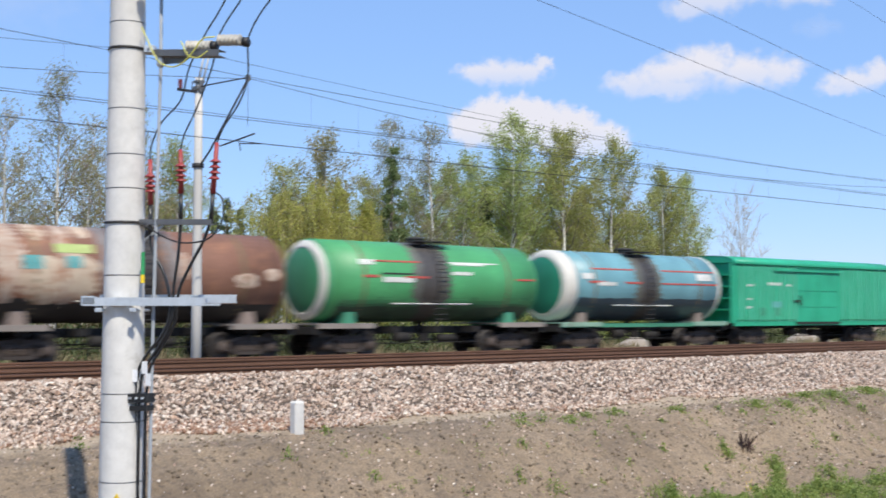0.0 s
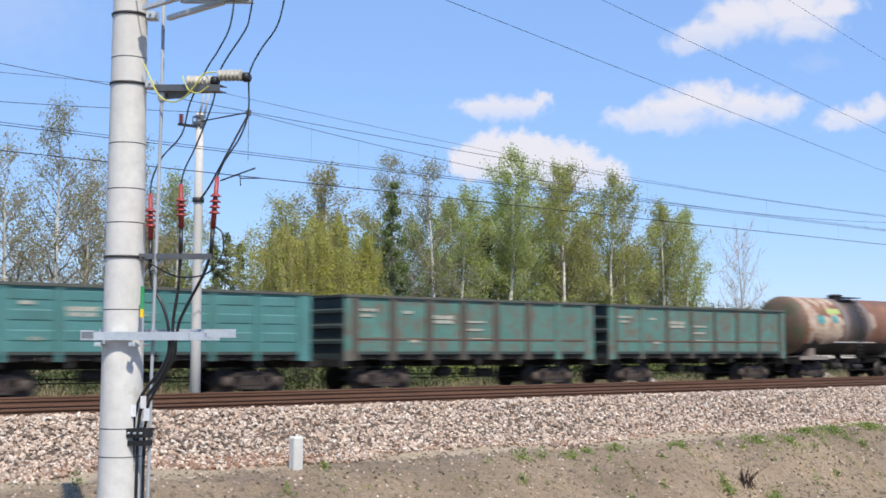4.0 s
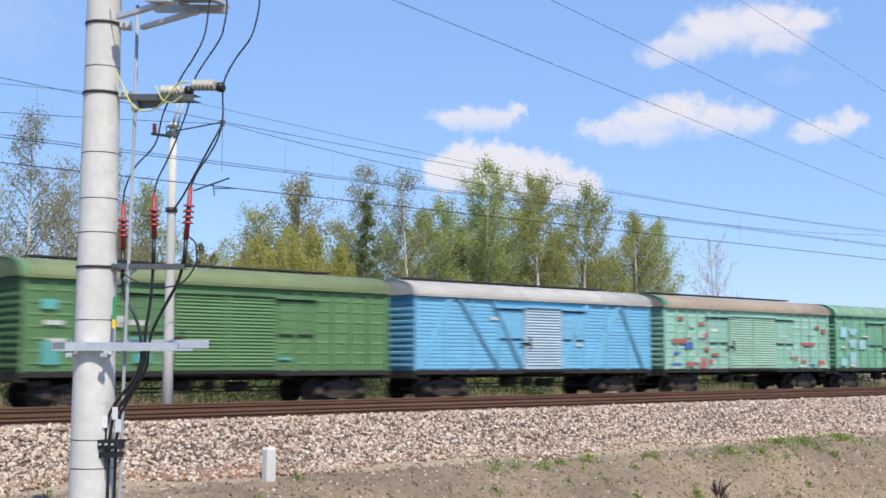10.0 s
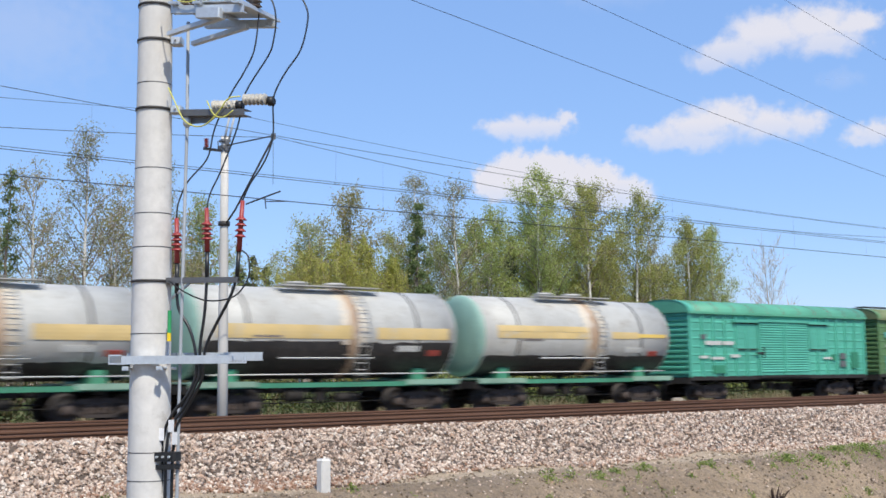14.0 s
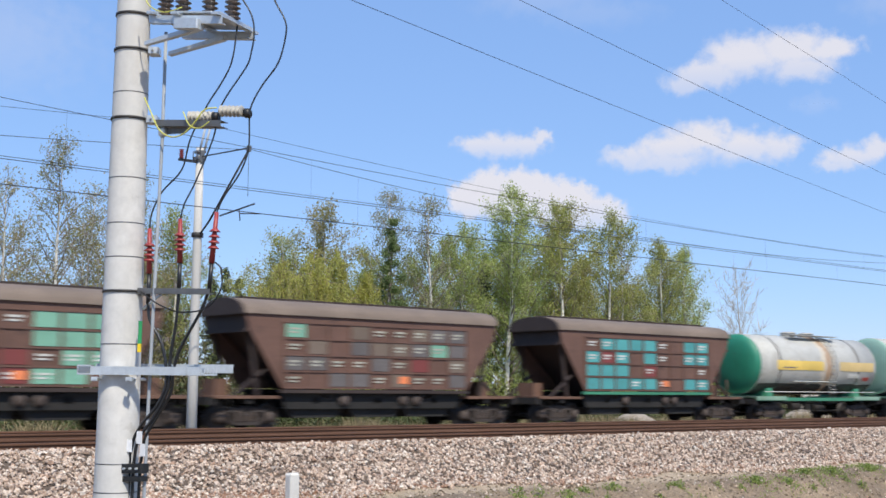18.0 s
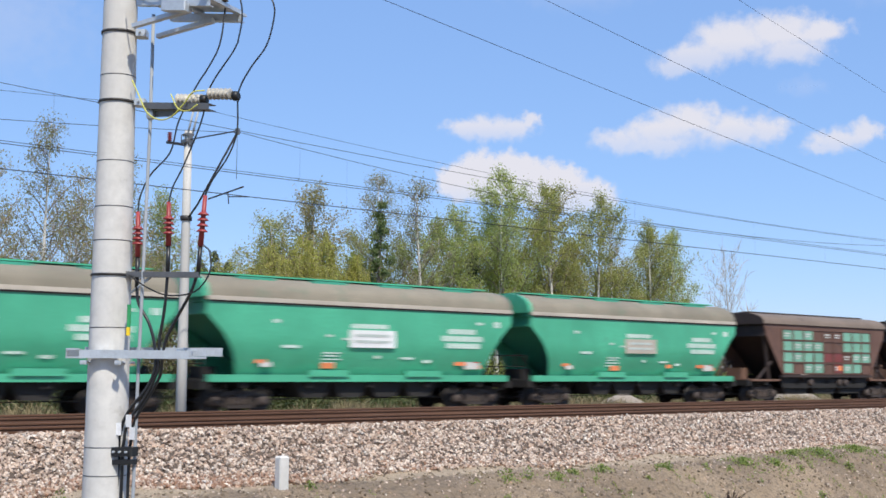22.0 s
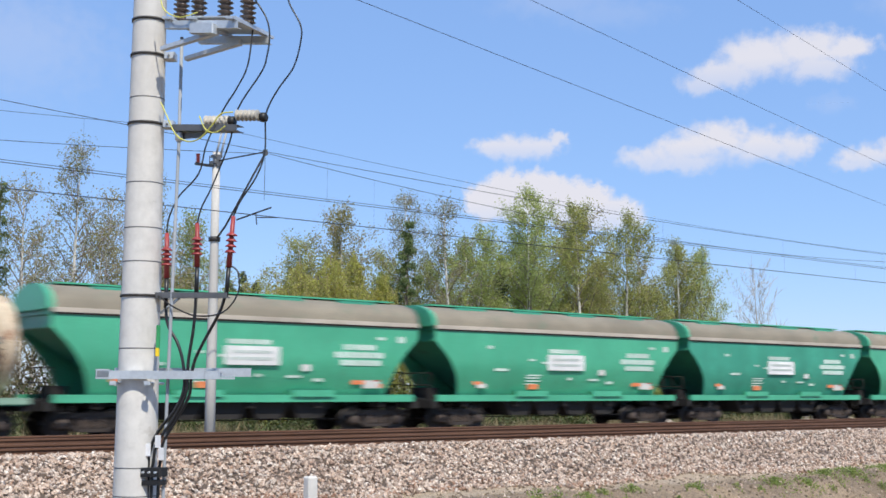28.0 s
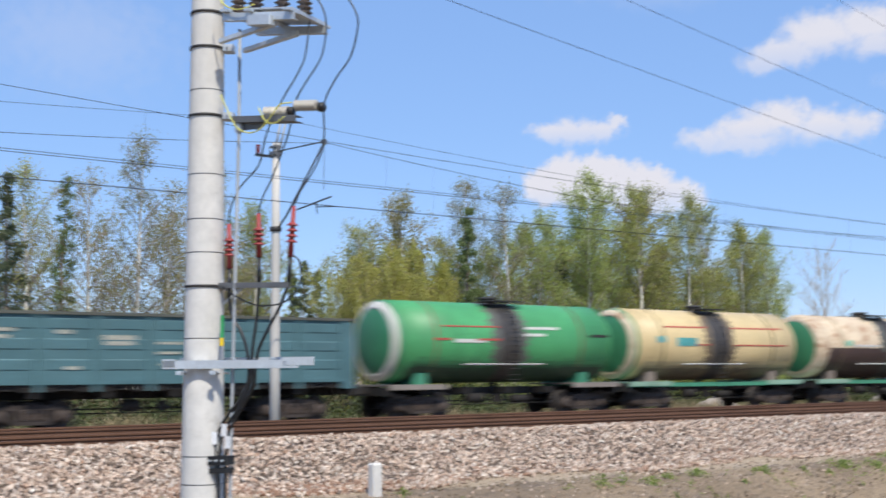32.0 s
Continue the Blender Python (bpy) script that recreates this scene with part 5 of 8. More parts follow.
# ---- the train, from its head to its tail ----
covered_wagon(54.3, "bright green steel covered wagon with plain sliding door", M_BOX_GREEN, M_BOX_GREEN, M_BOX_GREEN, "plain", marks=[(-5.9, 2.95, 0.5, 0.1), (-4.2, 3.05, 1.1, 0.14), (-2.7, 3.0, 0.4, 0.1), (-6.0, 2.3, 0.5, 0.07), (-6.0, 1.9, 0.5, 0.1)],
              accents=((M_PATCH_GREEN, [(-4.9, 1.7, 0.4, 0.4), (-3.7, 1.7, 0.4, 0.4)]), (M_PATCH_TEAL, [(-3.9, 2.05, 0.7, 0.3)])))
RED_STRIPES = ((-3.6, -0.9, 27, 29.5, M_RED), (0.9, 4.6, 27, 29.5, M_RED), (-3.9, -2.9, 4, 7.5, M_RED), (-1.6, -0.6, 4, 7, M_RED), (0.8, 4.7, 4, 6.5, M_RED))
tank_wagon(41.35, "grey-blue tank wagon with white end rings and red stripes", M_TANK_BLUE, M_TEALHEAD, M_SILL_GREEN, ring=M_WHITE, stain=M_OIL, stain_x=(-0.55, 0.55), lower=M_NAVY, lower_top=-20, ring_width=(0.36, 0.16), stripes=RED_STRIPES,
           marks=((-3.3, -2.2, 0, 6, M_MARK), (3.3, 4.4, 12, 24, M_MARK), (-4.3, -3.6, 10, 20, M_MARK)), rear_head=M_TANK_BLUE)
tank_wagon(29.35, "green tank wagon with a white end ring and dark spill", M_TANK_GREEN, M_TANK_GREEN_HEAD, M_UNDER, ring=M_WHITE, head_ring=True, saddle_mat=M_SILL_GREEN, stain=M_OIL, stain_x=(-0.9, 0.3), lower=M_GREEN_SHADE, lower_top=-33, stripes=((-3.2, -0.9, 27, 29.5, M_RED), (0.5, 3.0, 28, 30, M_MARK), (-3.6, -2.9, 4, 7.5, M_RED), (-1.7, -0.6, 4, 7, M_RED), (3.9, 4.9, 4, 6.5, M_RED), (-2.7, -1.3, -2, 5, M_MARK), (-2.75, -1.25, 9, 11, M_BLACKPAINT)),
           marks=((0.6, 1.6, 10, 15, M_MARK), (0.7, 2.3, 25, 30, M_MARK), (-3.7, -3.0, 22, 30, M_MARK)), rear_head=M_TANK_GREEN)
tank_wagon(17.4, "rusty brown tank wagon with pale flaking paint", M_TANK_RUST, M_MOSSHEAD, M_UNDER, lower=M_BELLY_SHADE, lower_top=-34, stain=M_OIL, stain_x=(-0.75, 0.55), spill_mat=M_RUST_SOOT, stripes=((-2.9, -1.7, 24, 36, M_PATCH_LIME),),
           flakes=((-4.35, 0.9, -45, 215, M_TANK_RUSTPALE), (-3.2, 1.5, -40, 20, M_FLAKE_CREAM), (-2.2, 1.2, -35, 24, M_FLAKE_CREAM), (-2.6, 0.5, -50, 150, M_TANK_RUSTPALE), (-1.25, 0.55, -45, 150, M_GREYFILM), (0.95, 0.4, -30, 120, M_GREYFILM), (-3.4, 0.7, 40, 110, M_FLAKE_CREAM), (-1.9, 0.6, 46, 100, M_FLAKE_CREAM), (1.3, 0.5, -5, 30, M_TANK_RUSTPALE), (3.6, 0.8, -15, 5, M_TANK_RUSTPALE), (4.6, 0.5, -5, 12, M_TANK_RUSTPALE)),
           marks=((-3.9, -3.3, 4, 20, M_CELL_TEAL), (-2.6, -2.1, 6, 20, M_CELL_TEAL)))
gondola(4.2, "worn teal open wagon with rust-brown posts", M_GON_A, M_GON_DARK, 1)
gondola(-9.5, "dirty teal open wagon with rusty posts and faded marks", M_GON_A, M_GON_DARK, 4)
gondola(-23.7, "cleaner teal open wagon with pressed side panels", M_GON_B, M_GON_DARK, 6, ribbed=True)
covered_wagon(-38.2, "weathered green covered wagon with louvred door", M_BOX_W8, M_ROOF_W8, M_BOX_W8D, "louvre", walkway=False, marks=[(-5.6, 3.2, 0.8, 0.12), (-5.6, 2.6, 0.8, 0.1), (-4.2, 2.9, 0.6, 0.1), (3.0, 2.0, 0.4, 0.3), (4.4, 1.7, 0.3, 0.2)], accents=((M_PATCH_SKY, [(-6.45, 3.1, 0.6, 0.55), (-5.5, 3.15, 0.6, 0.35), (-4.55, 2.45, 0.6, 0.5), (-5.5, 2.5, 0.6, 0.45), (-5.5, 1.75, 0.6, 0.6), (-6.45, 1.5, 0.6, 0.4), (-0.9, 1.75, 0.55, 0.7), (0.6, 1.65, 0.7, 0.7), (-1.85, 1.75, 0.6, 0.7)]), (M_MARK, [(-5.45, 2.62, 0.5, 0.16), (-4.5, 2.6, 0.5, 0.2), (-6.4, 2.3, 0.4, 0.12), (5.0, 2.5, 0.4, 0.12), (5.1, 1.7, 0.4, 0.3), (-5.5, 1.35, 0.5, 0.15)]),))
covered_wagon(-52.7, "faded mint covered wagon with red patches and tan roof", M_BOX_MINT, M_ROOF_TAN, M_BOX_MINT_D, "louvre", end_mat=M_PATCH_GREEN, marks=[(-3.4, 3.0, 0.6, 0.12), (2.4, 2.8, 0.6, 0.1)],
              accents=((M_RED_FADED, [(-6.3, 2.46, 1.1, 0.22), (4.3, 2.42, 1.2, 0.16), (-4.2, 2.75, 0.5, 0.2), (-5.9, 3.5, 0.4, 0.12), (-3.6, 1.5, 0.3, 0.25), (-3.9, 2.1, 0.35, 0.14), (-1.4, 3.4, 0.3, 0.12), (0.2, 1.8, 0.25, 0.3), (-1.5, 1.9, 0.25, 0.35), (-0.9, 2.0, 0.2, 0.3), (-0.3, 2.9, 0.3, 0.25), (-4.35, 1.45, 0.55, 0.5), (-5.3, 1.4, 0.6, 0.22), (-3.4, 1.85, 0.6, 0.12), (4.3, 1.5, 0.4, 0.2), (5.9, 1.45, 0.5, 0.25), (6.2, 3.1, 0.4, 0.2), (3.6, 1.7, 0.3, 0.2), (5.6, 3.3, 0.4, 0.12), (-4.4, 3.3, 0.5, 0.12)]), (M_PATCH_BLUE, [(-5.4, 2.28, 0.6, 0.3), (-6.3, 1.4, 0.6, 0.14), (-6.2, 1.9, 0.4, 0.14), (5.1, 1.35, 0.4, 0.12)]), (M_PATCH_PALE, [(-6.2, 1.6, 0.5, 0.3), (-4.8, 1.6, 0.6, 0.25), (1.2, 1.5, 0.4, 0.3), (-5.0, 3.2, 0.35, 0.2), (-5.3, 2.75, 0.5, 0.25), (-4.4, 2.75, 0.5, 0.25), (-6.4, 1.25, 0.6, 0.12), (5.0, 2.95, 0.35, 0.14), (4.0, 1.3, 0.7, 0.14), (6.0, 1.28, 0.7, 0.16), (3.3, 1.9, 0.5, 0.3)])))
covered_wagon(-67.5, "sky blue covered wagon with diagonal braces and pale roof", M_BOX_BLUE, M_ROOF_PALE, M_BOX_BLUE_D, "brace", marks=[(-3.0, 3.2, 0.5, 0.1), (2.0, 2.2, 0.4, 0.1)], accents=((M_PATCH_PALE, [(-0.1, 1.5, 0.35, 0.2)]), (M_RED, [(0.45, 1.45, 0.3, 0.16)])), end_mat=M_ROOF_PALE)
covered_wagon(-82.55, "olive green covered wagon with louvred door", M_BOX_OLIVE, M_ROOF_OLIVE, M_BOX_OLIVE, "louvre", marks=[(-6.2, 2.65, 0.6, 0.14), (-4.9, 2.8, 1.3, 0.2), (-4.9, 2.62, 1.2, 0.14), (-3.5, 2.7, 0.7, 0.16), (-6.1, 2.1, 0.6, 0.16), (-4.6, 2.05, 0.5, 0.2)], accents=((M_PATCH_TEAL, [(-6.3, 3.2, 0.5, 0.3), (-6.3, 1.75, 0.6, 0.7), (-5.0, 2.0, 0.9, 0.6), (-3.5, 2.1, 0.6, 0.3), (-3.3, 1.6, 0.6, 0.3), (2.1, 1.6, 0.5, 0.1)]), (M_PATCH_GREY, [(-4.8, 1.65, 0.6, 0.6)])))
covered_wagon(-97.6, "teal green covered wagon with ribbed door and patches", M_BOX_TEAL, M_ROOF_GREEN, M_BOX_TEAL, "louvre", walkway=False, marks=[(-5.8, 2.68, 1.1, 0.18), (-4.6, 2.68, 0.8, 0.16), (-6.2, 2.05, 0.6, 0.12), (-4.0, 2.1, 0.6, 0.14), (3.2, 2.0, 0.7, 0.1), (-5.4, 2.0, 0.9, 0.12)], accents=((M_PATCH_GREEN, [(-5.3, 1.5, 0.9, 0.35), (0.2, 3.2, 0.5, 0.5), (-1.0, 2.3, 0.6, 0.35), (1.0, 1.7, 0.5, 0.5), (5.6, 1.9, 0.6, 0.8), (3.9, 2.05, 0.3, 0.3)]), (M_PATCH_GREY, [(-6.1, 2.95, 0.35, 0.22), (4.6, 2.1, 0.5, 0.3), (4.6, 1.72, 0.5, 0.3)])))
for i, u in enumerate((-111.2, -123.15, -135.4)):
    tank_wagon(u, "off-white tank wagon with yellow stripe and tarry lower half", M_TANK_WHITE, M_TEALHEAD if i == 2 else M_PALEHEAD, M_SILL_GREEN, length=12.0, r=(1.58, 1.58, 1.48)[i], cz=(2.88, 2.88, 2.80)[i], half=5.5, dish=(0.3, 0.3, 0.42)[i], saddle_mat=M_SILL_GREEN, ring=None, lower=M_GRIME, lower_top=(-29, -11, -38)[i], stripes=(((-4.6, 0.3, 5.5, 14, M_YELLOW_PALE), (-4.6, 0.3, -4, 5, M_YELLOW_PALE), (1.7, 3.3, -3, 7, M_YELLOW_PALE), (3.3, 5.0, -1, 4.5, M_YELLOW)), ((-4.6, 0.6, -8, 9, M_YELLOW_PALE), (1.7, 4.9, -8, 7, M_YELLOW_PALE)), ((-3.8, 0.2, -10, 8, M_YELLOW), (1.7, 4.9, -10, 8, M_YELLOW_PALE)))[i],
               marks=((-3.3, -2.2, -7, -4, M_GREYFILM), (2.6, 3.6, -24, -16, M_MARK), (4.0, 4.6, -30, -22, M_RED)), ladder_x=1.1, domes=(-0.7, 0.9), platform=(-1.9, 2.2), stain=M_RUST_RUN, stain_x=((0.5, 1.0), (0.6, 0.95), (0.5, 1.0))[i], spill_mat=M_CREAM_RUN, rear_head=M_TANK_WHITE)


def cells_teal(k, j, rng):
    if k in (5,) or (k == 1 and j == 2):
        return M_CELL_RED if k == 1 else None
    return M_CELL_TEAL if (k < 5 or k > 6) and rng.random() < 0.85 and not (k < 1 and j == 3) else (M_CELL_RED if rng.random() < 0.3 else None)


def cells_mixed(k, j, rng):
    return rng.choice([M_CELL_GREY, M_CELL_GREY, M_CELL_RED, None, M_HOP_ROOF, M_HOP_ROOF, None, M_CELL_GREEN if rng.random() < 0.4 else M_CELL_GREY])


def cells_green(k, j, rng):
    if k in (4, 5) and rng.random() < 0.75:
        return M_CELL_RED if rng.random() < 0.3 else None
    return M_CELL_GREEN if rng.random() < 0.92 else None


mineral_hopper(-148.7, "brown hopper wagon with teal painted side cells", cells_teal, 3)
mineral_hopper(-163.5, "brown hopper wagon with grey and red side cells", cells_mixed, 8)
mineral_hopper(-177.7, "brown hopper wagon with pale green side cells", cells_green, 5)
for i in range(7):
    grain_hopper((-192.6, -207.4, -222.1, -236.8)[i] if i < 4 else -193.3 - 14.52 * i, "green grain hopper wagon with dull roof and white board" if i not in (4,) else "duller dusty green grain hopper wagon with pale board", i == 4, extra=(2, 0, 0, 1, 1, 1, 1)[i])
tank_wagon(-293.3, "pale cream tank wagon with rust and dark brown lower coat", M_TANK_PALE, M_TANK_GREEN_HEAD, M_SILL_GREEN, stain=M_OIL, stain_x=(-0.1, 1.1), lower=M_BROWN, lower_top=-2, ring_width=(0.34, 0.25), ring=M_TANK_PALE, stripes=((-2.3, -1.0, 0, 3, M_RED), (-3.3, -2.75, 0, 10, M_CELL_GREEN)), marks=((3.9, 4.6, 0, 8, M_PATCH_GREY), (-2.6, -0.6, -1, 3, M_MARK)), rear_head=M_TANK_PALE, ladder_x=0.6)
tank_wagon(-305.4, "cream tank wagon with red stripes and green emblem", M_TANK_CREAM, M_TANK_GREEN_HEAD, M_SILL_GREEN, stain=M_OIL, stain_x=(-0.6, 0.7), spill_mat=M_CREAM_SHADE_STAIN, lower=M_CREAM_SHADE_STAIN, lower_top=-36, ring=M_TANK_PALE, head_ring=True, stripes=((-3.3, -0.8, 27, 29.5, M_RED), (0.9, 4.2, 27, 29.5, M_RED), (0.9, 4.4, -2, 0, M_RED), (-1.6, -0.7, -2, 0, M_RED)), marks=((-2.7, -1.5, -3, 10, M_CELL_TEAL), (-3.9, -3.4, 2, 12, M_CELL_TEAL)), rear_head=M_TANK_CREAM)
tank_wagon(-317.0, "green tank wagon with white end ring and grimy middle", M_TANK_GREEN, M_TANK_GREEN_HEAD, M_UNDER, ring=M_WHITE, head_ring=True, saddle_mat=M_SILL_GREEN, stain=M_OIL, stain_x=(-0.6, 0.5), lower=M_GREEN_SHADE, lower_top=-33, stripes=((-3.2, -0.6, 20, 22, M_RED), (-3.6, -2.9, 1, 4, M_RED), (-1.7, -0.6, 1, 4, M_RED), (3.9, 4.9, 8, 12, M_BLACKPAINT), (-2.7, -1.3, -2, 3, M_MARK)), marks=((0.7, 2.3, 18, 22, M_MARK), (0.6, 1.6, 8, 12, M_MARK)), rear_head=M_TANK_GREEN)
gondola(-330.35, "grey-blue open wagon with pressed side panels", M_GON_GREY, M_GON_GREY, 9, ribbed=True, marks=True)

# ---- trees behind the railway ----
M_BIRCH = paint("birch_bark", (0.70, 0.67, 0.61), (0.07, 0.06, 0.055), 0.5, 0.0, 0.85, grain=9, bump=0.3, big=1.3)
M_BARK = paint("grey_brown_bark", (0.24, 0.19, 0.155), (0.07, 0.055, 0.045), 0.4, 0.0, 0.9, grain=9, bump=0.4, big=1.0)
M_WILLOW_TWIG = paint("yellow_willow_twigs", (0.40, 0.36, 0.13), (0.24, 0.20, 0.08), 0.3, 0.0, 0.8, bump=0.0)
M_TWIG = paint("fine_twigs", (0.33, 0.28, 0.25), (0.14, 0.11, 0.095), 0.3, 0.0, 0.9, bump=0.0)
LEAF = {
    "fresh": island_material("fresh_birch_leaf", [(0.40, 0.47, 0.13), (0.50, 0.58, 0.18), (0.60, 0.65, 0.27), (0.43, 0.49, 0.15)], 0.6, 0.5),
    "olive": island_material("olive_birch_leaf", [(0.41, 0.43, 0.12), (0.51, 0.52, 0.16), (0.56, 0.54, 0.20), (0.40, 0.45, 0.13)], 0.6, 0.5),
    "pale": island_material("pale_budding_leaf", [(0.30, 0.29, 0.14), (0.38, 0.37, 0.19), (0.30, 0.34, 0.13), (0.40, 0.32, 0.18)], 0.7, 0.45),
    "brown": island_material("bronze_budding_leaf", [(0.41, 0.36, 0.14), (0.50, 0.43, 0.18), (0.43, 0.42, 0.16), (0.36, 0.30, 0.14)], 0.7, 0.48),
    "yellow": island_material("yellow_willow_leaf", [(0.50, 0.51, 0.11), (0.64, 0.62, 0.18), (0.58, 0.55, 0.15), (0.42, 0.46, 0.11)], 0.6, 0.5),
    "dark": island_material("dark_conifer_needles", [(0.07, 0.095, 0.05), (0.11, 0.14, 0.065), (0.14, 0.165, 0.08)], 0.7, 0.25),
    "larch": island_material("green_conifer_needles", [(0.14, 0.19, 0.07), (0.18, 0.25, 0.08), (0.24, 0.32, 0.12)], 0.7, 0.3),
    "green": island_material("bright_green_leaf", [(0.33, 0.39, 0.10), (0.43, 0.49, 0.14), (0.51, 0.56, 0.19)], 0.6, 0.5),
    "brush": island_material("brownish_brush", [(0.15, 0.125, 0.065), (0.21, 0.175, 0.085), (0.18, 0.18, 0.075), (0.13, 0.10, 0.065)], 0.7, 0.3),
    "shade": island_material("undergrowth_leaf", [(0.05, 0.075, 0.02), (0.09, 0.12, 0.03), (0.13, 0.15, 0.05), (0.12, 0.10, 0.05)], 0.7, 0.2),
}


def leaf_mesh(name, centres, size, rng, material, droop=0.0):
    """Small leaves, each a bent pair of triangles, at the given places."""
    c = np.asarray(centres, float)
    n = len(c)
    a = rng.normal(size=(n, 3))
    a[:, 2] -= droop
    a /= np.linalg.norm(a, axis=1)[:, None]
    b = np.cross(a, rng.normal(size=(n, 3)))
    b /= np.linalg.norm(b, axis=1)[:, None]
    s = size * rng.uniform(0.6, 1.35, (n, 1))
    k = np.cross(a, b) * s * 0.18
    v = np.stack([c - a * s, c + b * s * 0.55 + k, c + a * s, c - b * s * 0.55 + k], 1).reshape(-1, 3)
    i = 4 * np.arange(n)[:, None]
    f = np.concatenate([i + [0, 1, 2], i + [0, 2, 3]], 1).reshape(-1, 3)
    me = bpy.data.meshes.new(name)
    me.from_pydata(v.tolist(), [], f.tolist())
    me.materials.append(material)
    return me


def tree(x, y, height, spread, leaf, seed, label, density=1.0, bark=None, low=0.12, form="birch", twigs=1.0, leaf_size=0.066):
    rng = np.random.default_rng(seed)
    t = thing("tree", label, "tree", "trees behind the railway")
    base = float(section_z(y)) - 0.2
    t.location = (x, y, base)
    lean = rng.normal(0, 0.02, 2)
    sway = rng.normal(0, 0.10, (9, 2)).cumsum(0) * 0.5
    path = [(lean[0] * height * k / 8 + sway[k][0] * (k > 0), lean[1] * height * k / 8 + sway[k][1] * (k > 0), height * 0.97 * k / 8) for k in range(9)]
    r0 = 0.011 * height + 0.02
    trunk = Shape().tube(path, [max(0.012, r0 * (1 - k / 8.2)) for k in range(9)], 8)

    def at(h):
        k = min(7.99, max(0, h / (height * 0.97) * 8))
        i = int(k)
        p, q = np.array(path[i]), np.array(path[i + 1])
        return p + (q - p) * (k - i)

    limbs, fine, leaves = Shape(), Shape(), []
    count = int({"birch": 34, "willow": 40, "conifer": 34, "bare": 52}[form] * (0.7 + height / 30))
    for i in range(count):
        f = (i + rng.random()) / count
        h = height * (low + (0.95 - low) * f)
        p = at(h)
        ang_ = i * 2.4 + rng.normal(0, 0.5)
        if form == "conifer":
            reach, rise = spread * (1 - f) ** 0.9 * rng.uniform(0.75, 1.1) + 0.15, -0.12
        elif form == "bare":
            reach, rise = spread * (0.3 + 0.7 * math.sin(math.pi * (0.2 + 0.72 * f))) * rng.uniform(0.5, 1.0), rng.uniform(1.0, 1.9)
        elif form == "willow":
            reach, rise = spread * rng.uniform(0.4, 1.05) * math.sin(math.pi * (0.28 + 0.66 * f)), rng.uniform(0.5, 1.2)
        else:
            reach, rise = spread * (1.9 * min(1.0, 0.7 + 1.2 * f) * (1 - f) ** 0.5 + 0.06) * rng.uniform(0.45, 1.1), rng.uniform(0.8, 1.8)
        out = np.array([math.cos(ang_), math.sin(ang_), 0.0])
        pts = []
        for k in range(6):
            q = k / 5
            z = reach * (rise * q - (0.35 if form == "birch" else 0.75 if form == "willow" else 0.0) * q * q)
            pts.append(p + out * reach * q + np.array([0, 0, z]) + rng.normal(0, 0.04 * reach, 3) * (k > 0))
        rr = max(0.010, r0 * (0.30 if form != "bare" else 0.16) * (1 - 0.7 * f))
        limbs.tube([tuple(q) for q in pts], [rr * (1 - 0.16 * k) for k in range(6)], 5)
        n_tw = int({"birch": 27, "willow": 21, "conifer": 9, "bare": 17}[form] * (0.6 + reach / 3))
        for j in range(n_tw):
            q = rng.uniform(0.25, 1.0) * 5
            k = min(4, int(q))
            s = pts[k] + (pts[k + 1] - pts[k]) * (q - k)
            side = rng.normal(size=3)
            if form == "willow":
                ln = rng.uniform(0.9, 4.4) * min(1.0, s[2] / 6)
                e1, e2 = s + side * 0.12 + np.array([0, 0, -0.35 * ln]), s + side * 0.2 + np.array([0, 0, -ln])
            elif form == "conifer":
                ln = 0.5 * (1 - f) + 0.25
                e1, e2 = s + side * 0.1 * ln, s + side * 0.25 * ln + np.array([0, 0, -0.3 * ln])
            else:
                ln = rng.uniform(0.5, 1.3) * (0.6 + 0.4 * (1 - f))
                if form == "bare":
                    side = side * 0.8 + np.array([out[0] * 0.4, out[1] * 0.4, 0.9])
                    ln *= 1.25
                side = side / np.linalg.norm(side)
                e1 = s + side * 0.4 * ln + np.array([0, 0, 0.12])
                e2 = s + side * 0.75 * ln + np.array([0, 0, (-0.75 if form != "bare" else 0.2) * ln * rng.random()])
            if rng.random() < twigs * (0.32 if form == "birch" else 0.75):
                fine.tube([tuple(s), tuple(e1), tuple(e2)], [0.013, 0.010, 0.005], 3, False)
            n_lf = rng.poisson({"birch": 21, "willow": 24, "conifer": 34, "bare": 0}[form] * density)
            u = rng.random((n_lf, 1))
            lf = np.where(u < 0.5, s + (e1 - s) * 2 * u, e1 + (e2 - e1) * (2 * u - 1)) + rng.normal(0, 1, (n_lf, 3)) * (np.array([0.17, 0.17, 0.26]) if form == "birch" else 0.075 if form == "willow" else 0.12)
            leaves.append(lf)
    part("trunk", trunk, bark or M_BIRCH, t)
    part("limb", limbs, M_BARK if form != "bare" else bark, t)
    if fine.v:
        tagged(part("twig", fine, M_WILLOW_TWIG if form == "willow" else (bark if form == "bare" else M_TWIG), t), kind="stuff")
    allp = np.concatenate(leaves) if leaves else np.zeros((0, 3))
    if len(allp):
        cr = new("crown", leaf_mesh("crown", allp, leaf_size, rng, LEAF[leaf], 0.8 if form == "willow" else 0.2))
        cr.parent = t
        tagged(cr, kind="stuff")
    return t


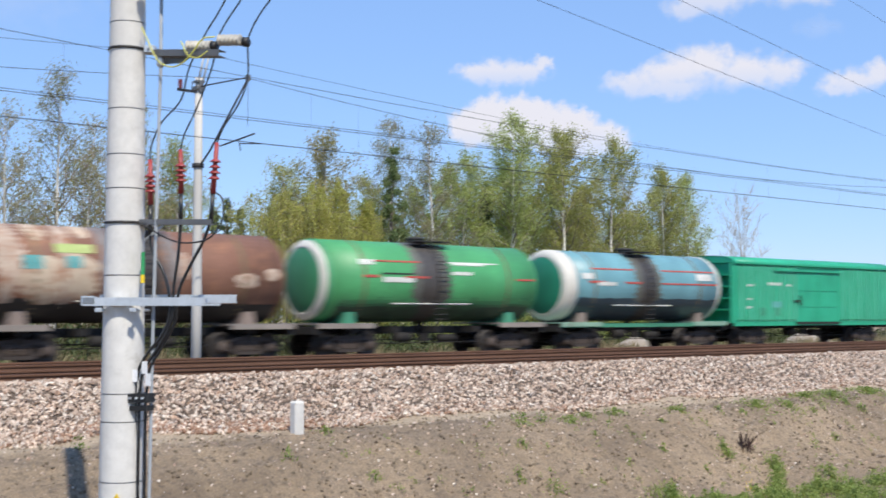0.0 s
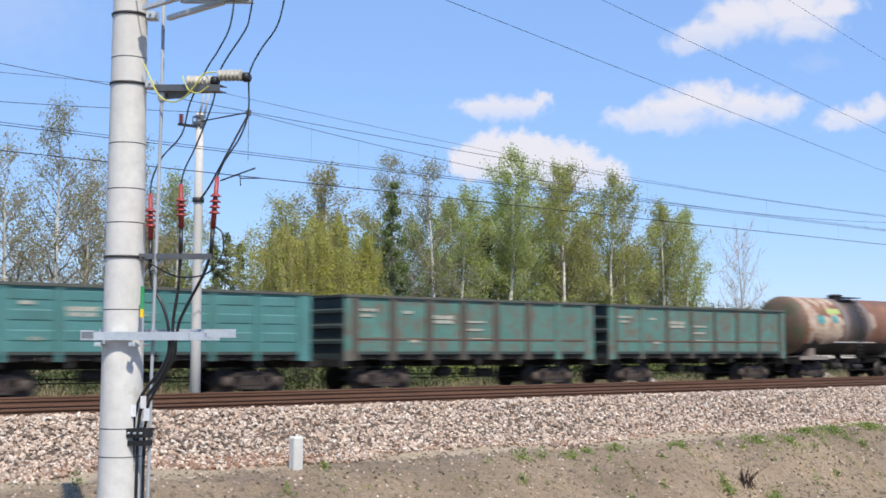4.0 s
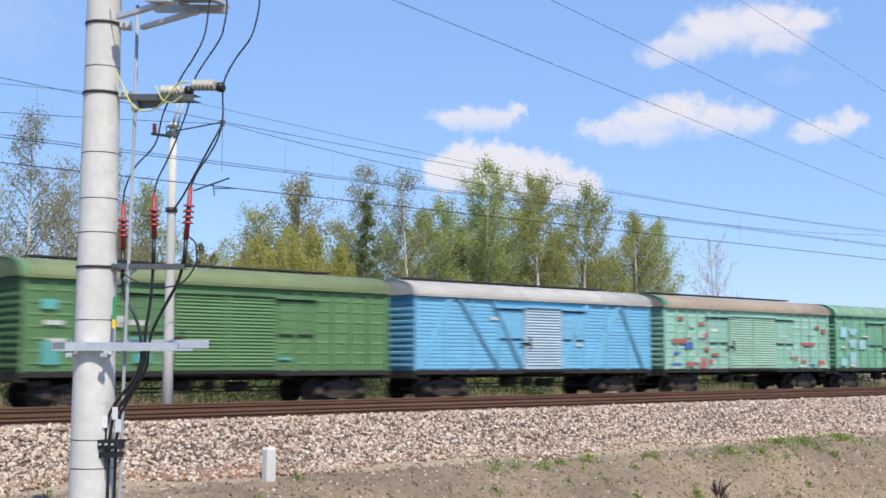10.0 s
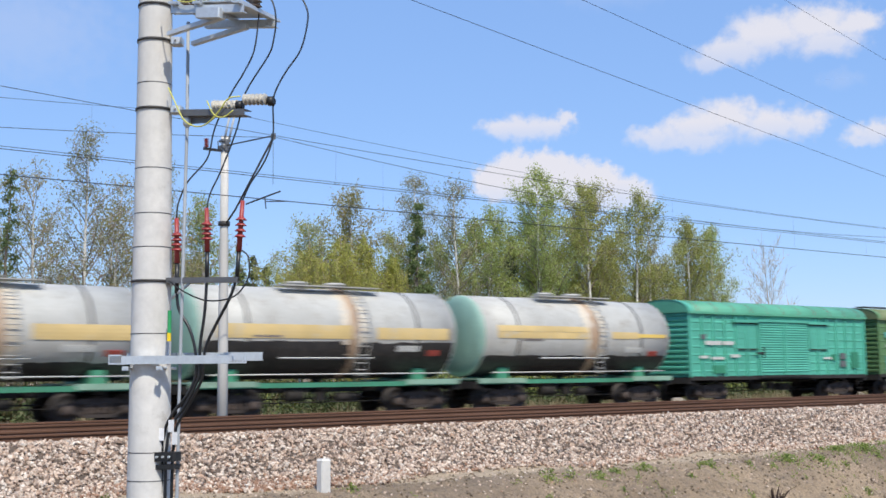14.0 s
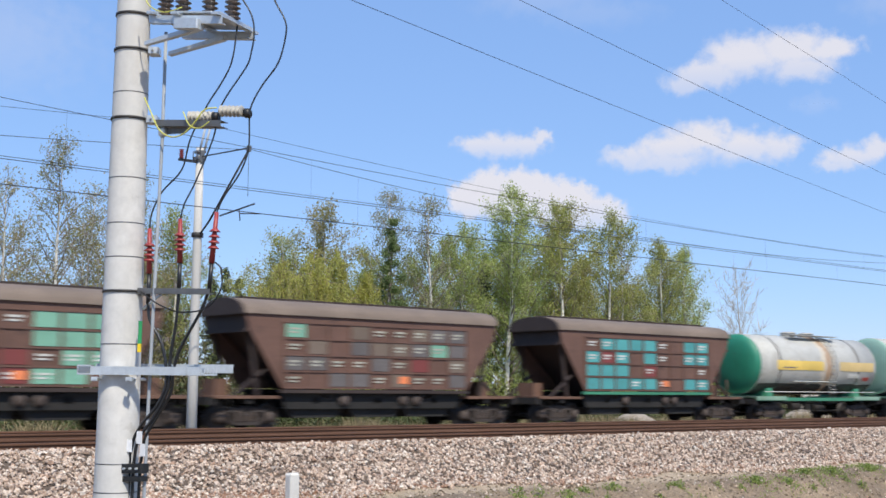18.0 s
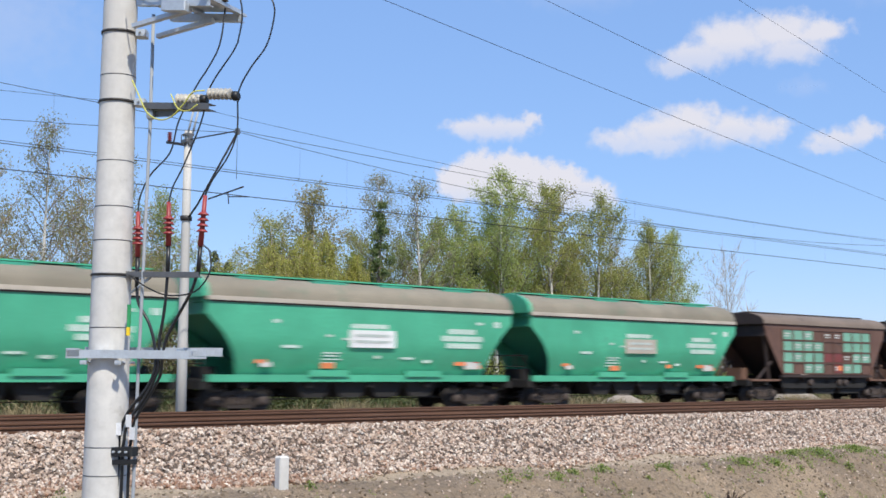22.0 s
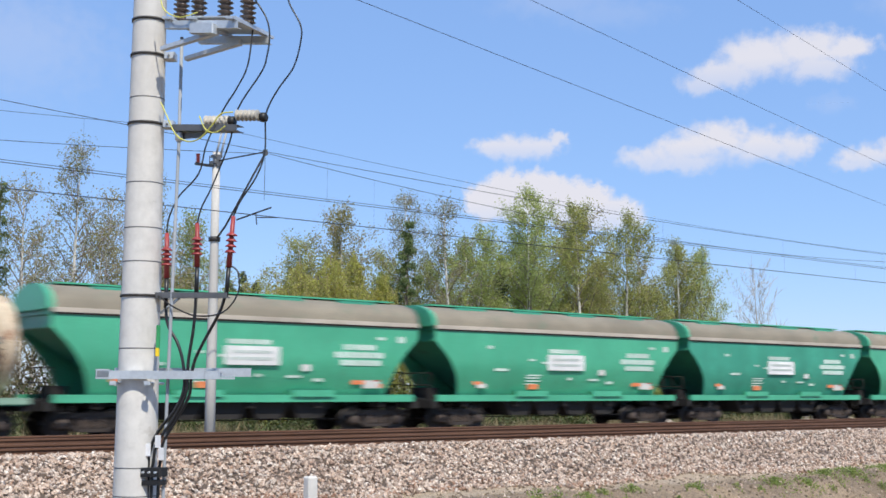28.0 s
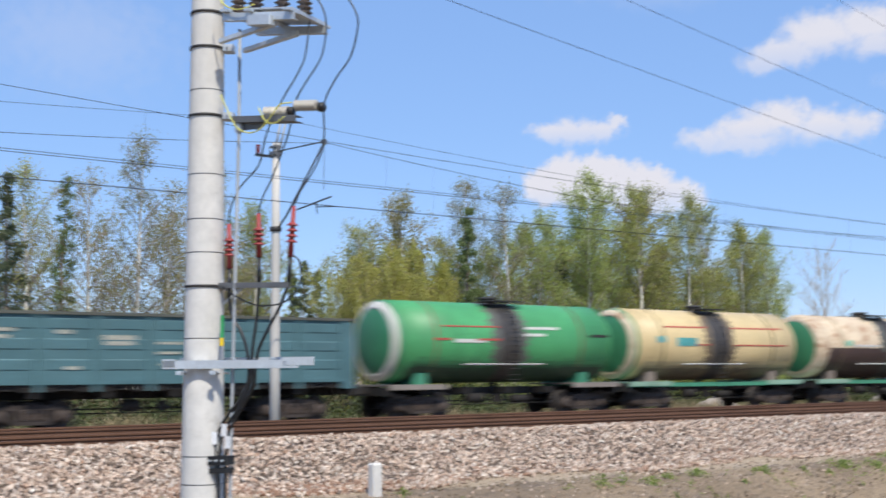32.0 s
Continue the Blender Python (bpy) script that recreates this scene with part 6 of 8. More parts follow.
BIRCH = "slender birch with white trunk and thin spring leaves"
OLIVE = "tall birch with olive-brown young leaves"
BRONZE = "birch with bronze-brown opening buds"
GROVE = (
    (16.6, 61.0, 12.0, 1.9, "brown", 36, BRONZE, 0.4), (19.3, 60.0, 13.2, 1.9, "olive", 4, OLIVE, 0.45), (21.6, 58.5, 12.6, 1.7, "brown", 1, BRONZE, 0.3), (23.4, 57.0, 14.7, 1.9, "pale", 2, BIRCH, 0.42),
    (25.8, 59.0, 12.4, 1.8, "brown", 3, BRONZE, 0.35), (18.2, 63.5, 11.4, 2.0, "pale", 37, BIRCH, 0.3), (20.6, 64.5, 11.0, 1.9, "brown", 38, BRONZE, 0.3), (24.4, 64.0, 10.5, 2.0, "pale", 57, BIRCH, 0.3), (27.4, 62.0, 11.0, 1.8, "brown", 58, BRONZE, 0.4),
    (29.2, 60.0, 14.2, 1.4, "pale", 6, BIRCH, 0.5), (32.2, 61.0, 12.2, 1.6, "green", 7, "slender fresh green birch", 0.6), (30.5, 62.0, 9.4, 2.0, "brown", 61, BRONZE, 0.9), (32.6, 64.0, 8.4, 2.0, "olive", 62, OLIVE, 0.7),
    (42.6, 61.0, 13.5, 2.1, "brown", 8, BRONZE, 0.7), (40.6, 62.5, 11.6, 2.0, "olive", 9, OLIVE, 0.6), (47.0, 61.0, 15.2, 1.7, "pale", 11, BIRCH, 0.55), (48.6, 58.5, 14.7, 1.7, "pale", 12, BIRCH, 0.5),
    (51.6, 60.0, 13.0, 1.9, "fresh", 13, BIRCH, 0.7), (55.0, 58.5, 15.8, 2.3, "fresh", 14, BIRCH, 0.85), (53.0, 62.0, 12.6, 2.1, "green", 32, "leafy green birch in the grove", 0.8), (57.8, 60.5, 14.2, 1.9, "green", 15, "leafy green birch in the grove", 0.75),
    (60.3, 58.5, 15.4, 2.2, "olive", 16, OLIVE, 0.9), (62.4, 60.5, 15.4, 1.9, "brown", 17, BRONZE, 0.85), (65.0, 58.5, 15.1, 2.2, "olive", 18, OLIVE, 0.95), (63.6, 64.0, 13.4, 2.0, "olive", 34, OLIVE, 0.8),
    (68.2, 60.0, 14.2, 1.3, "brown", 19, BRONZE, 0.55), (71.7, 59.0, 13.7, 1.9, "olive", 20, OLIVE, 0.85), (73.2, 61.0, 12.6, 1.6, "brown", 53, BRONZE, 0.6), (75.2, 59.5, 13.4, 1.7, "fresh", 21, BIRCH, 0.6), (77.6, 62.0, 11.6, 1.5, "fresh", 54, BIRCH, 0.5),
    (45.0, 66.0, 11.0, 2.2, "green", 51, "leafy green birch in the grove", 0.7), (50.4, 67.0, 11.5, 2.3, "olive", 52, OLIVE, 0.7), (56.6, 67.0, 12.4, 2.4, "green", 55, "leafy green birch in the grove", 0.7), (41.6, 66.0, 9.0, 2.2, "olive", 71, OLIVE, 0.8), (47.6, 64.0, 9.6, 2.1, "green", 72, "leafy green birch in the grove", 0.8), (50.6, 62.5, 10.6, 2.1, "fresh", 73, BIRCH, 0.8), (66.6, 62.5, 12.0, 2.1, "olive", 74, OLIVE, 0.85), (70.0, 62.5, 9.6, 2.0, "green", 75, "leafy green birch in the grove", 0.8), (74.0, 64.0, 10.4, 2.1, "olive", 76, OLIVE, 0.8), (59.0, 62.5, 12.4, 2.1, "olive", 77, OLIVE, 0.85), (68.6, 65.0, 10.2, 2.2, "green", 35, "leafy green birch in the grove", 0.7), (60.6, 66.0, 11.6, 2.3, "olive", 56, OLIVE, 0.7),
)
for x, y, h, sp, lf, sd, lb, dn in GROVE:
    tree(x, y, h, sp, lf, sd, lb, dn * 0.7, M_BIRCH if lb != OLIVE else None, leaf_size=0.054 if dn < 0.56 else 0.066)
WILLOW = "yellow-green willow with hanging twigs"
tree(37.0, 57.0, 9.8, 2.6, "yellow", 41, "thin pale willow with long hanging twigs", 0.35, M_BARK, 0.3, "willow", 0.8)
tree(38.7, 57.5, 10.3, 3.0, "yellow", 42, WILLOW, 0.6, M_BARK, 0.25, "willow", 0.8)
tree(41.4, 58.0, 10.6, 2.8, "yellow", 43, WILLOW, 0.75, M_BARK, 0.2, "willow", 0.8)
tree(43.6, 58.5, 9.6, 2.2, "yellow", 40, WILLOW, 0.65, M_BARK, 0.2, "willow", 0.8)
tree(45.4, 59.0, 13.4, 1.75, "larch", 44, "narrow green conifer among birches", 1.0, M_BARK, 0.05, "conifer", 0.3, 0.075)
tree(54.7, 60.5, 11.6, 1.2, "dark", 50, "narrow dark spruce inside the grove", 1.0, M_BARK, 0.05, "conifer", 0.3, 0.075)
tree(17.6, 58.0, 12.7, 2.0, "dark", 45, "dark green spruce among the birches", 0.8, M_BARK, 0.06, "conifer", 0.3, 0.075)
tree(20.4, 58.5, 12.9, 1.1, "larch", 39, "thin green larch among the birches", 0.5, M_BARK, 0.1, "conifer", 0.3, 0.07)
for x, y, h, sp, sd in ((50.2, 88.0, 11.4, 1.9, 46), (52.2, 90.0, 12.6, 2.0, 47), (54.6, 92.0, 12.2, 2.0, 63), (49.0, 92.0, 10.2, 2.0, 64), (56.4, 90.0, 11.2, 2.0, 65)):
    tree(x, y, h, sp, "dark", sd, "dark pine far behind the track", 0.9, M_BARK, 0.1, "conifer", 0.3, 0.085)
M_PALE_BARK = paint("pale_grey_bark", (0.46, 0.42, 0.40), (0.2, 0.17, 0.15), 0.3, 0.0, 0.9, grain=9, bump=0.3)
tree(81.4, 59.0, 11.6, 2.5, "pale", 48, "bare grey tree without leaves", 0.0, M_PALE_BARK, 0.1, "bare", 1.0)
tree(26.8, 54.5, 9.6, 2.0, "brown", 49, "crooked almost leafless tree", 0.12, M_BARK, 0.2, "birch", 1.0)


# ---- undergrowth and far woods ----
def thicket(name, label, spots, n, leaf, seed, size=0.14):
    """Many leaves in low irregular clumps: spots of (x, y, radius, height)."""
    rng = np.random.default_rng(seed)
    pts = []
    for x, y, r, h in spots:
        m = int(n * r * h)
        a, q = rng.random(m) * 2 * math.pi, np.sqrt(rng.random(m)) * r
        z = rng.random(m) ** 0.8 * h * (1 - 0.6 * (q / r) ** 2) * (0.8 + 0.4 * np.sin(a * 3 + x))
        pts.append(np.stack([x + q * np.cos(a), y + q * np.sin(a), section_z(y) + z], 1))
    ob = new(name, leaf_mesh(name, np.concatenate(pts), size, rng, LEAF[leaf]))
    return tagged(ob, label, "shrubs", kind="stuff")


R4 = random.Random(12)
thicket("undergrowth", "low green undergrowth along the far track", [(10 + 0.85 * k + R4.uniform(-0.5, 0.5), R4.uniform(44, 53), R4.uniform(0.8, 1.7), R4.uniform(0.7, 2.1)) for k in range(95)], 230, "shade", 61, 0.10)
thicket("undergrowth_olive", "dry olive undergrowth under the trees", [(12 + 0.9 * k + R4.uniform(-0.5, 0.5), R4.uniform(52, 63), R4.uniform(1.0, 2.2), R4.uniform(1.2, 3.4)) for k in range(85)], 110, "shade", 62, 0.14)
thicket("undergrowth_fresh", "fresh green shrubs at the foot of the grove", [(34 + 1.1 * k + R4.uniform(-0.5, 0.5), R4.uniform(54, 61), R4.uniform(1.2, 2.3), R4.uniform(1.8, 4.6)) for k in range(40)], 200, "green", 63, 0.09)
thicket("lime_shrub", "bright lime-green shrub in front of the grove", [(64.0, 56.0, 1.7, 6.6), (65.6, 56.4, 1.5, 5.6), (73.2, 57.5, 1.8, 5.6), (70.8, 57.0, 1.5, 4.6)], 420, "fresh", 67, 0.07)
thicket("far_woods", "brownish woods far off beyond the fields", [(262 + 3.2 * k, 225 + 25 * R4.random(), R4.uniform(4, 7), R4.uniform(14.0, 17.0)) for k in range(66)], 50, "brush", 64, 0.30)
thicket("far_woods_dark", "dark woods far off", [(290 + 4.0 * k, 255 + 20 * R4.random(), R4.uniform(4, 7), R4.uniform(14.5, 18.0)) for k in range(52)], 40, "dark", 65, 0.34)

M_HEAP = paint("pale_gravel", (0.37, 0.315, 0.26), (0.3, 0.24, 0.2), 0.3, 0.0, 0.95, grain=30, bump=0.6)


def heap(x, y, r, h, seed):
    rng = random.Random(seed)
    z = float(section_z(y)) - 0.05
    rings = []
    for k in range(9):
        q = k / 8
        rings.append([(x + r * (1 - q) * math.cos(a) * (1 + 0.12 * rng.random()), y + r * (1 - q) * math.sin(a) * (1 + 0.12 * rng.random()), z + h * (1.15 * q - 0.15 * q * q)) for a in (2 * math.pi * j / 20 for j in range(20))])
    tagged(new("gravel_mound", Shape().loft(rings, True, True, True).mesh("gravel_mound", M_HEAP)), "mound of pale gravel beyond the train", "gravel mound")


heap(69.5, 45.5, 2.6, 1.5, 3)
heap(52.0, 45.0, 2.2, 1.25, 5)

# ---- far house with a brown roof ----
M_ROOFTILE = paint("brown_roof_tile", (0.20, 0.11, 0.085), (0.12, 0.07, 0.055), 0.3, 0.1, 0.85, big=0.3)
M_RENDERED = paint("pale_house_wall", (0.62, 0.58, 0.50), (0.4, 0.36, 0.3), 0.2, 0.1, 0.9, big=0.3)
house = thing("house", "far pale house with a brown hipped roof", "house")
house.location = (181.0, 114.5, -0.8)
house.rotation_euler = (0, 0, radians(-57.6))
part("wall", Shape().box(-4.2, 4.2, -4, 4, 0, 7.9), M_RENDERED, house)
part("roof", Shape().loft([[(-4.8, -4.6, 7.9), (4.8, -4.6, 7.9), (4.8, 4.6, 7.9), (-4.8, 4.6, 7.9)], [(-1.8, -0.05, 10.2), (1.8, -0.05, 10.2), (1.8, 0.05, 10.2), (-1.8, 0.05, 10.2)]]), M_ROOFTILE, house, "brown hipped roof")
part("chimney", Shape().box(0.3, 0.9, -0.9, -0.3, 9.2, 10.9), M_RENDERED, house, "white chimney")

thicket("undergrowth_left", "brownish brush under the thin birches", [(12 + 0.55 * k + R4.uniform(-0.4, 0.4), R4.uniform(55, 62), R4.uniform(0.9, 1.8), R4.uniform(2.8, 6.4)) for k in range(42)], 130, "brush", 66, 0.085)

# ---- concrete pole with its switch gear, near the camera ----
M_RED_INS = paint("red_silicone", (0.29, 0.032, 0.03), (0.2, 0.03, 0.03), 0.15, 0.0, 0.45, bump=0.0)
M_BROWN_INS = paint("brown_glazed_porcelain", (0.10, 0.075, 0.06), (0.05, 0.04, 0.03), 0.2, 0.0, 0.2, bump=0.0)
M_WHITE_INS = paint("pale_grey_polymer", (0.47, 0.445, 0.39), (0.35, 0.34, 0.3), 0.2, 0.0, 0.5, bump=0.0)
M_EARTH = paint("yellow_green_earth_wire", (0.62, 0.60, 0.12), (0.3, 0.42, 0.1), 0.4, 0.0, 0.5, bump=0.0)
M_TAG = paint("white_plastic_tag", (0.78, 0.78, 0.78), (0.6, 0.6, 0.6), 0.1, 0.0, 0.5, bump=0.0)
M_SIGN = paint("yellow_sign", (0.85, 0.58, 0.02), (0.6, 0.4, 0.05), 0.1, 0.0, 0.5, bump=0.0)
M_GREENTAG = paint("green_handle", (0.03, 0.30, 0.10), (0.02, 0.2, 0.08), 0.1, 0.0, 0.5, bump=0.0)
M_BLACK = paint("black_plastic", (0.012, 0.012, 0.012), (0.03, 0.03, 0.03), 0.1, 0.0, 0.5, bump=0.0)

M_ROD = paint("dull_zinc", (0.40, 0.43, 0.46), (0.28, 0.28, 0.28), 0.15, 0.1, 0.75, 0.0, 26, 0.0)
M_STRAP = paint("grey_steel_strap", (0.16, 0.16, 0.16), (0.1, 0.09, 0.08), 0.2, 0.0, 0.5, 0.5, bump=0.0)
BASE = -2.2
pole = thing("concrete_pole", "pale grey spun-concrete power pole with banded clamps and switch gear", "power pole")
pole.location = (5.336, 11.196, BASE)
pole.rotation_euler = (0, 0, radians(-40.13))


def pole_r(z):
    return 0.2125 - 0.0090 * z


def swing(x, y, z):
    """The arms point some way towards the road: turns a place on them about the pole, keeping its bearing."""
    c, q = 0.9205, 0.3907
    s = x / (c + q * (x - 3.136) / 12)
    k = 1 - q * s / 12
    return (c * s + q * y, -q * s + c * y, (1.5 + (z + BASE - 1.5) * k) - BASE)


def swung(shape):
    shape.v = [swing(*p) for p in shape.v]
    return shape


def up(pts):
    """Places on the arms: x along the arm, y away, z in world height."""
    return [swing(x, y, z - BASE) for x, y, z in pts]


part("shaft", Shape().loft([[(pole_r(z) * math.cos(2 * math.pi * j / 40), pole_r(z) * math.sin(2 * math.pi * j / 40), z - BASE) for j in range(40)] for z in (BASE - 0.4, -1, 0, 1, 2, 3, 4, 5, 6, 7, 8, 9.6)], True, True, True), M_CONCRETE, pole, "tapering grey concrete shaft")
for z in (4.407, 3.543, 3.09, 2.754, 1.9, 0.748, 0.478, -0.1):
    r = pole_r(z)
    part("steel_strap", Shape().lathe([(r - 0.01, z - BASE - 0.005), (r + 0.002, z - BASE - 0.005), (r + 0.002, z - BASE + 0.005), (r - 0.01, z - BASE + 0.005)], (0, 0, 0), "z", 40), M_STRAP, pole, "thin grey steel strap")
for z in (5.215, 4.85, 4.146, 2.417):
    r = pole_r(z)
    c = part("clamp_band", Shape().lathe([(r - 0.01, z - BASE - 0.012), (r + 0.012, z - BASE - 0.012), (r + 0.012, z - BASE + 0.012), (r - 0.01, z - BASE + 0.012)], (0, 0, 0), "z", 40), M_STEEL_DARK, pole, "dark steel clamp band")
    part("clamp_bolt", Shape().bevel_box(r + 0.0, r + 0.11, -0.07, 0.07, z - BASE - 0.035, z - BASE + 0.035, 0.01).cyl((r + 0.05, -0.12, z - BASE), (r + 0.05, 0.12, z - BASE), 0.012, 8), M_GALV, c, "galvanised clamp lug with bolt")


def channel(x0, x1, y, z0, z1, depth=0.06, t=0.008):
    z0, z1 = z0 - BASE, z1 - BASE
    return Shape().box(x0, x1, y, y + t, z0, z1).box(x0, x1, y + t, y + depth, z1 - t, z1).box(x0, x1, y + t, y + depth, z0, z0 + t)


# lower bracket: two channels round the shaft
part("bracket_front", channel(-0.215, 0.84, -0.27, 1.60, 1.68), M_GALV, pole, "galvanised steel channel across the pole")
part("bracket_rear", channel(-0.30, 1.07, 0.22, 1.63, 1.715), M_GALV, pole, "galvanised steel channel behind the pole")
part("bracket_lug", Shape().box(-0.345, -0.215, -0.27, -0.262, 1.68 - BASE, 1.695 - BASE).box(-0.345, -0.215, -0.27, -0.262, 1.60 - BASE, 1.615 - BASE).box(-0.345, -0.33, -0.27, -0.262, 1.615 - BASE, 1.68 - BASE), M_GALV, pole, "open end lug of the bracket")
for x in (-0.345, 0.70):
    part("bracket_end", Shape().box(x, x + 0.01, -0.27, 0.28, 1.60 - BASE, 1.695 - BASE), M_GALV, pole)
comb = part("slotted_end", Shape().box(0.84, 1.0, -0.27, -0.262, 1.675 - BASE, 1.695 - BASE).box(0.84, 1.0, -0.27, -0.262, 1.60 - BASE, 1.618 - BASE), M_GALV, pole)
for k in range(6):
    part("slot_bar", Shape().box(0.845 + 0.028 * k, 0.857 + 0.028 * k, -0.27, -0.26, 1.618 - BASE, 1.675 - BASE), M_GALV, comb)
for x in (-0.16, 0.17):
    part("bracket_bolt", Shape().cyl((x, -0.34, 1.56 - BASE), (x, 0.32, 1.56 - BASE), 0.013, 8).box(x - 0.03, x + 0.03, -0.33, -0.29, 1.54 - BASE, 1.58 - BASE), M_GALV, pole)

# cable arm with three red terminations
part("cable_arm", swung(Shape().box(0.16, 0.87, -0.035, 0.03, 2.40 - BASE, 2.412 - BASE).box(0.16, 0.87, -0.035, -0.025, 2.41 - BASE, 2.455 - BASE)), M_STRAP, pole, "steel angle carrying the cable ends")
part("cable_arm_brace", Shape().tube(up([(0.2, 0.0, 2.25), (0.38, 0, 2.40)]), 0.014, 6), M_GALV, pole)
for xb, zb, xt, zt in ((0.25, 2.60, 0.24, 3.05), (0.55, 2.71, 0.54, 3.15), (0.865, 2.71, 0.90, 3.22)):
    tm = part("cable_termination", Shape().tube(up([(xb, 0, zb), (xt, 0, zt)]), [0.028, 0.02], 10), M_RED_INS, pole, "red rubber cable termination")
    for k in range(4):
        q = 0.32 + 0.11 * k
        c = (xb + (xt - xb) * q, 0, zb + (zt - zb) * q - BASE)
        part("shed", swung(Shape().lathe([(0.02, 0.015), (0.05, -0.012), (0.05, -0.018), (0.02, -0.005)], c, "z", 12)), M_RED_INS, tm)
    part("cable_neck", Shape().tube(up([(xb - (0.02 if xb > 0.8 else 0), 0, zb - 0.3), (xb, 0, zb)]), 0.021, 10), M_CABLE, pole)

CABLES = (
    ([(1.0, 0.1, 5.3), (1.019, 0.05, 5.09), (1.005, 0.0, 4.75), (0.90, 0, 4.52), (0.777, 0, 4.313), (0.616, 0, 3.965), (0.54, 0, 3.649), (0.349, 0, 3.419), (0.255, 0, 3.2), (0.24, 0, 3.05)], 0.008),
    ([(1.07, 0, 5.45), (1.19, 0, 5.25), (1.225, 0, 5.06), (1.20, 0, 4.85), (1.149, 0, 4.693), (0.919, 0, 4.313), (0.842, 0, 3.966), (0.684, 0, 3.535), (0.578, 0, 3.306), (0.54, 0, 3.15)], 0.008),
    ([(1.37, 0, 5.6), (1.425, 0, 5.399), (1.53, 0, 5.2), (1.547, 0, 5.046), (1.478, 0, 4.753), (1.33, 0, 4.53), (1.231, 0, 4.344), (1.20, 0, 4.2), (1.20, 0, 3.87), (1.12, 0, 3.62), (0.97, 0, 3.38), (0.90, 0, 3.22)], 0.008),
    ([(0.25, 0, 2.35), (0.27, 0, 2.15), (0.38, 0, 1.95), (0.44, 0, 1.74), (0.45, 0, 1.5), (0.38, -0.02, 1.3), (0.24, -0.04, 1.1), (0.17, -0.05, 0.9), (0.155, -0.05, 0.5), (0.15, -0.05, -2.3)], 0.0155),
    ([(0.55, 0, 2.45), (0.53, 0, 2.1), (0.49, 0, 1.8), (0.485, 0, 1.6), (0.47, 0, 1.45), (0.36, -0.02, 1.2), (0.25, -0.06, 1.0), (0.215, -0.07, 0.8), (0.205, -0.07, 0.4), (0.20, -0.07, -2.3)], 0.0155),
    ([(0.845, 0, 2.45), (0.78, 0, 2.25), (0.64, 0, 1.98), (0.55, 0, 1.78), (0.52, 0, 1.6), (0.49, 0.02, 1.43), (0.38, 0, 1.2), (0.29, -0.03, 1.0), (0.265, -0.04, 0.8), (0.25, -0.04, 0.4), (0.245, -0.04, -2.3)], 0.0155),
)


def smooth_path(pts, steps=5):
    """A curve through the points."""
    p = [Vector(q) for q in pts]
    p = [2 * p[0] - p[1]] + p + [2 * p[-1] - p[-2]]
    res = []
    for i in range(1, len(p) - 2):
        for k in range(steps):
            t = k / steps
            res.append(0.5 * ((2 * p[i]) + (p[i + 1] - p[i - 1]) * t + (2 * p[i - 1] - 5 * p[i] + 4 * p[i + 1] - p[i + 2]) * t * t + (3 * p[i] - p[i - 1] - 3 * p[i + 1] + p[i + 2]) * t ** 3))
    return res + [p[-2]]


for pts, r in CABLES:
    part("cable", Shape().tube(smooth_path(up(pts)), r, 8), M_CABLE, pole, "black insulated cable")
part("cable_loop", Shape().tube(smooth_path(up([(0.2, -0.05, 2.42), (0.38, -0.06, 2.30), (0.6, -0.06, 2.22), (0.85, -0.05, 2.26), (0.98, -0.03, 2.45), (0.96, 0, 2.65), (0.9, 0, 2.72)])), 0.008, 6), M_CABLE, pole, "thin earthing loop")
cl = part("cable_clamp", swung(Shape().bevel_box(0.11, 0.325, -0.13, 0.0, 0.66 - BASE, 0.75 - BASE, 0.015).bevel_box(0.12, 0.315, -0.12, 0.0, 0.58 - BASE, 0.63 - BASE, 0.01)), M_BLACK, pole, "black plastic cable clamp")
for x in (0.16, 0.22, 0.28):
    part("clamp_screw", swung(Shape().cyl((x, -0.15, 0.705 - BASE), (x, -0.12, 0.705 - BASE), 0.011, 8)), M_GALV, cl)
for x, z in ((0.17, 0.92), (0.265, 1.0), (0.30, 0.88)):
    part("cable_tag", swung(Shape().box(x - 0.025, x + 0.025, -0.09, -0.082, z - BASE - 0.06, z - BASE + 0.06)), M_TAG, pole, "white plastic cable tag")
part("operating_rod", Shape().tube(up([(0.345, -0.02, 5.05), (0.345, -0.02, 3.93), (0.30, -0.02, 1.3), (0.275, -0.01, -0.4), (0.26, 0, -1.6)]), 0.017, 8), M_ROD, pole, "thin galvanised operating rod")
part("rod_guide", swung(Shape().lathe([(0.02, 3.97 - BASE), (0.035, 3.99 - BASE), (0.035, 4.06 - BASE), (0.02, 4.08 - BASE)], (0.345, -0.02, 0), "z", 10)), M_GALV, pole)
hn = part("locking_handle", Shape().bevel_box(0.215, 0.25, -0.22, -0.19, 1.90 - BASE, 2.12 - BASE, 0.006), M_GREENTAG, pole, "green and yellow lock handle")
part("handle_tip", Shape().bevel_box(0.212, 0.248, -0.223, -0.187, 1.82 - BASE, 1.90 - BASE, 0.006), M_SIGN, hn, "yellow band")
sg = part("warning_sign", Shape().add(up([(0.02, -0.222, -0.33), (0.155, -0.20, -0.33), (0.09, -0.216, -0.20), (0.02, -0.218, -0.33), (0.155, -0.196, -0.33), (0.09, -0.212, -0.20)]), [(0, 1, 2), (5, 4, 3), (0, 3, 4, 1), (1, 4, 5, 2), (2, 5, 3, 0)]), M_SIGN, pole, "yellow triangular warning sign")
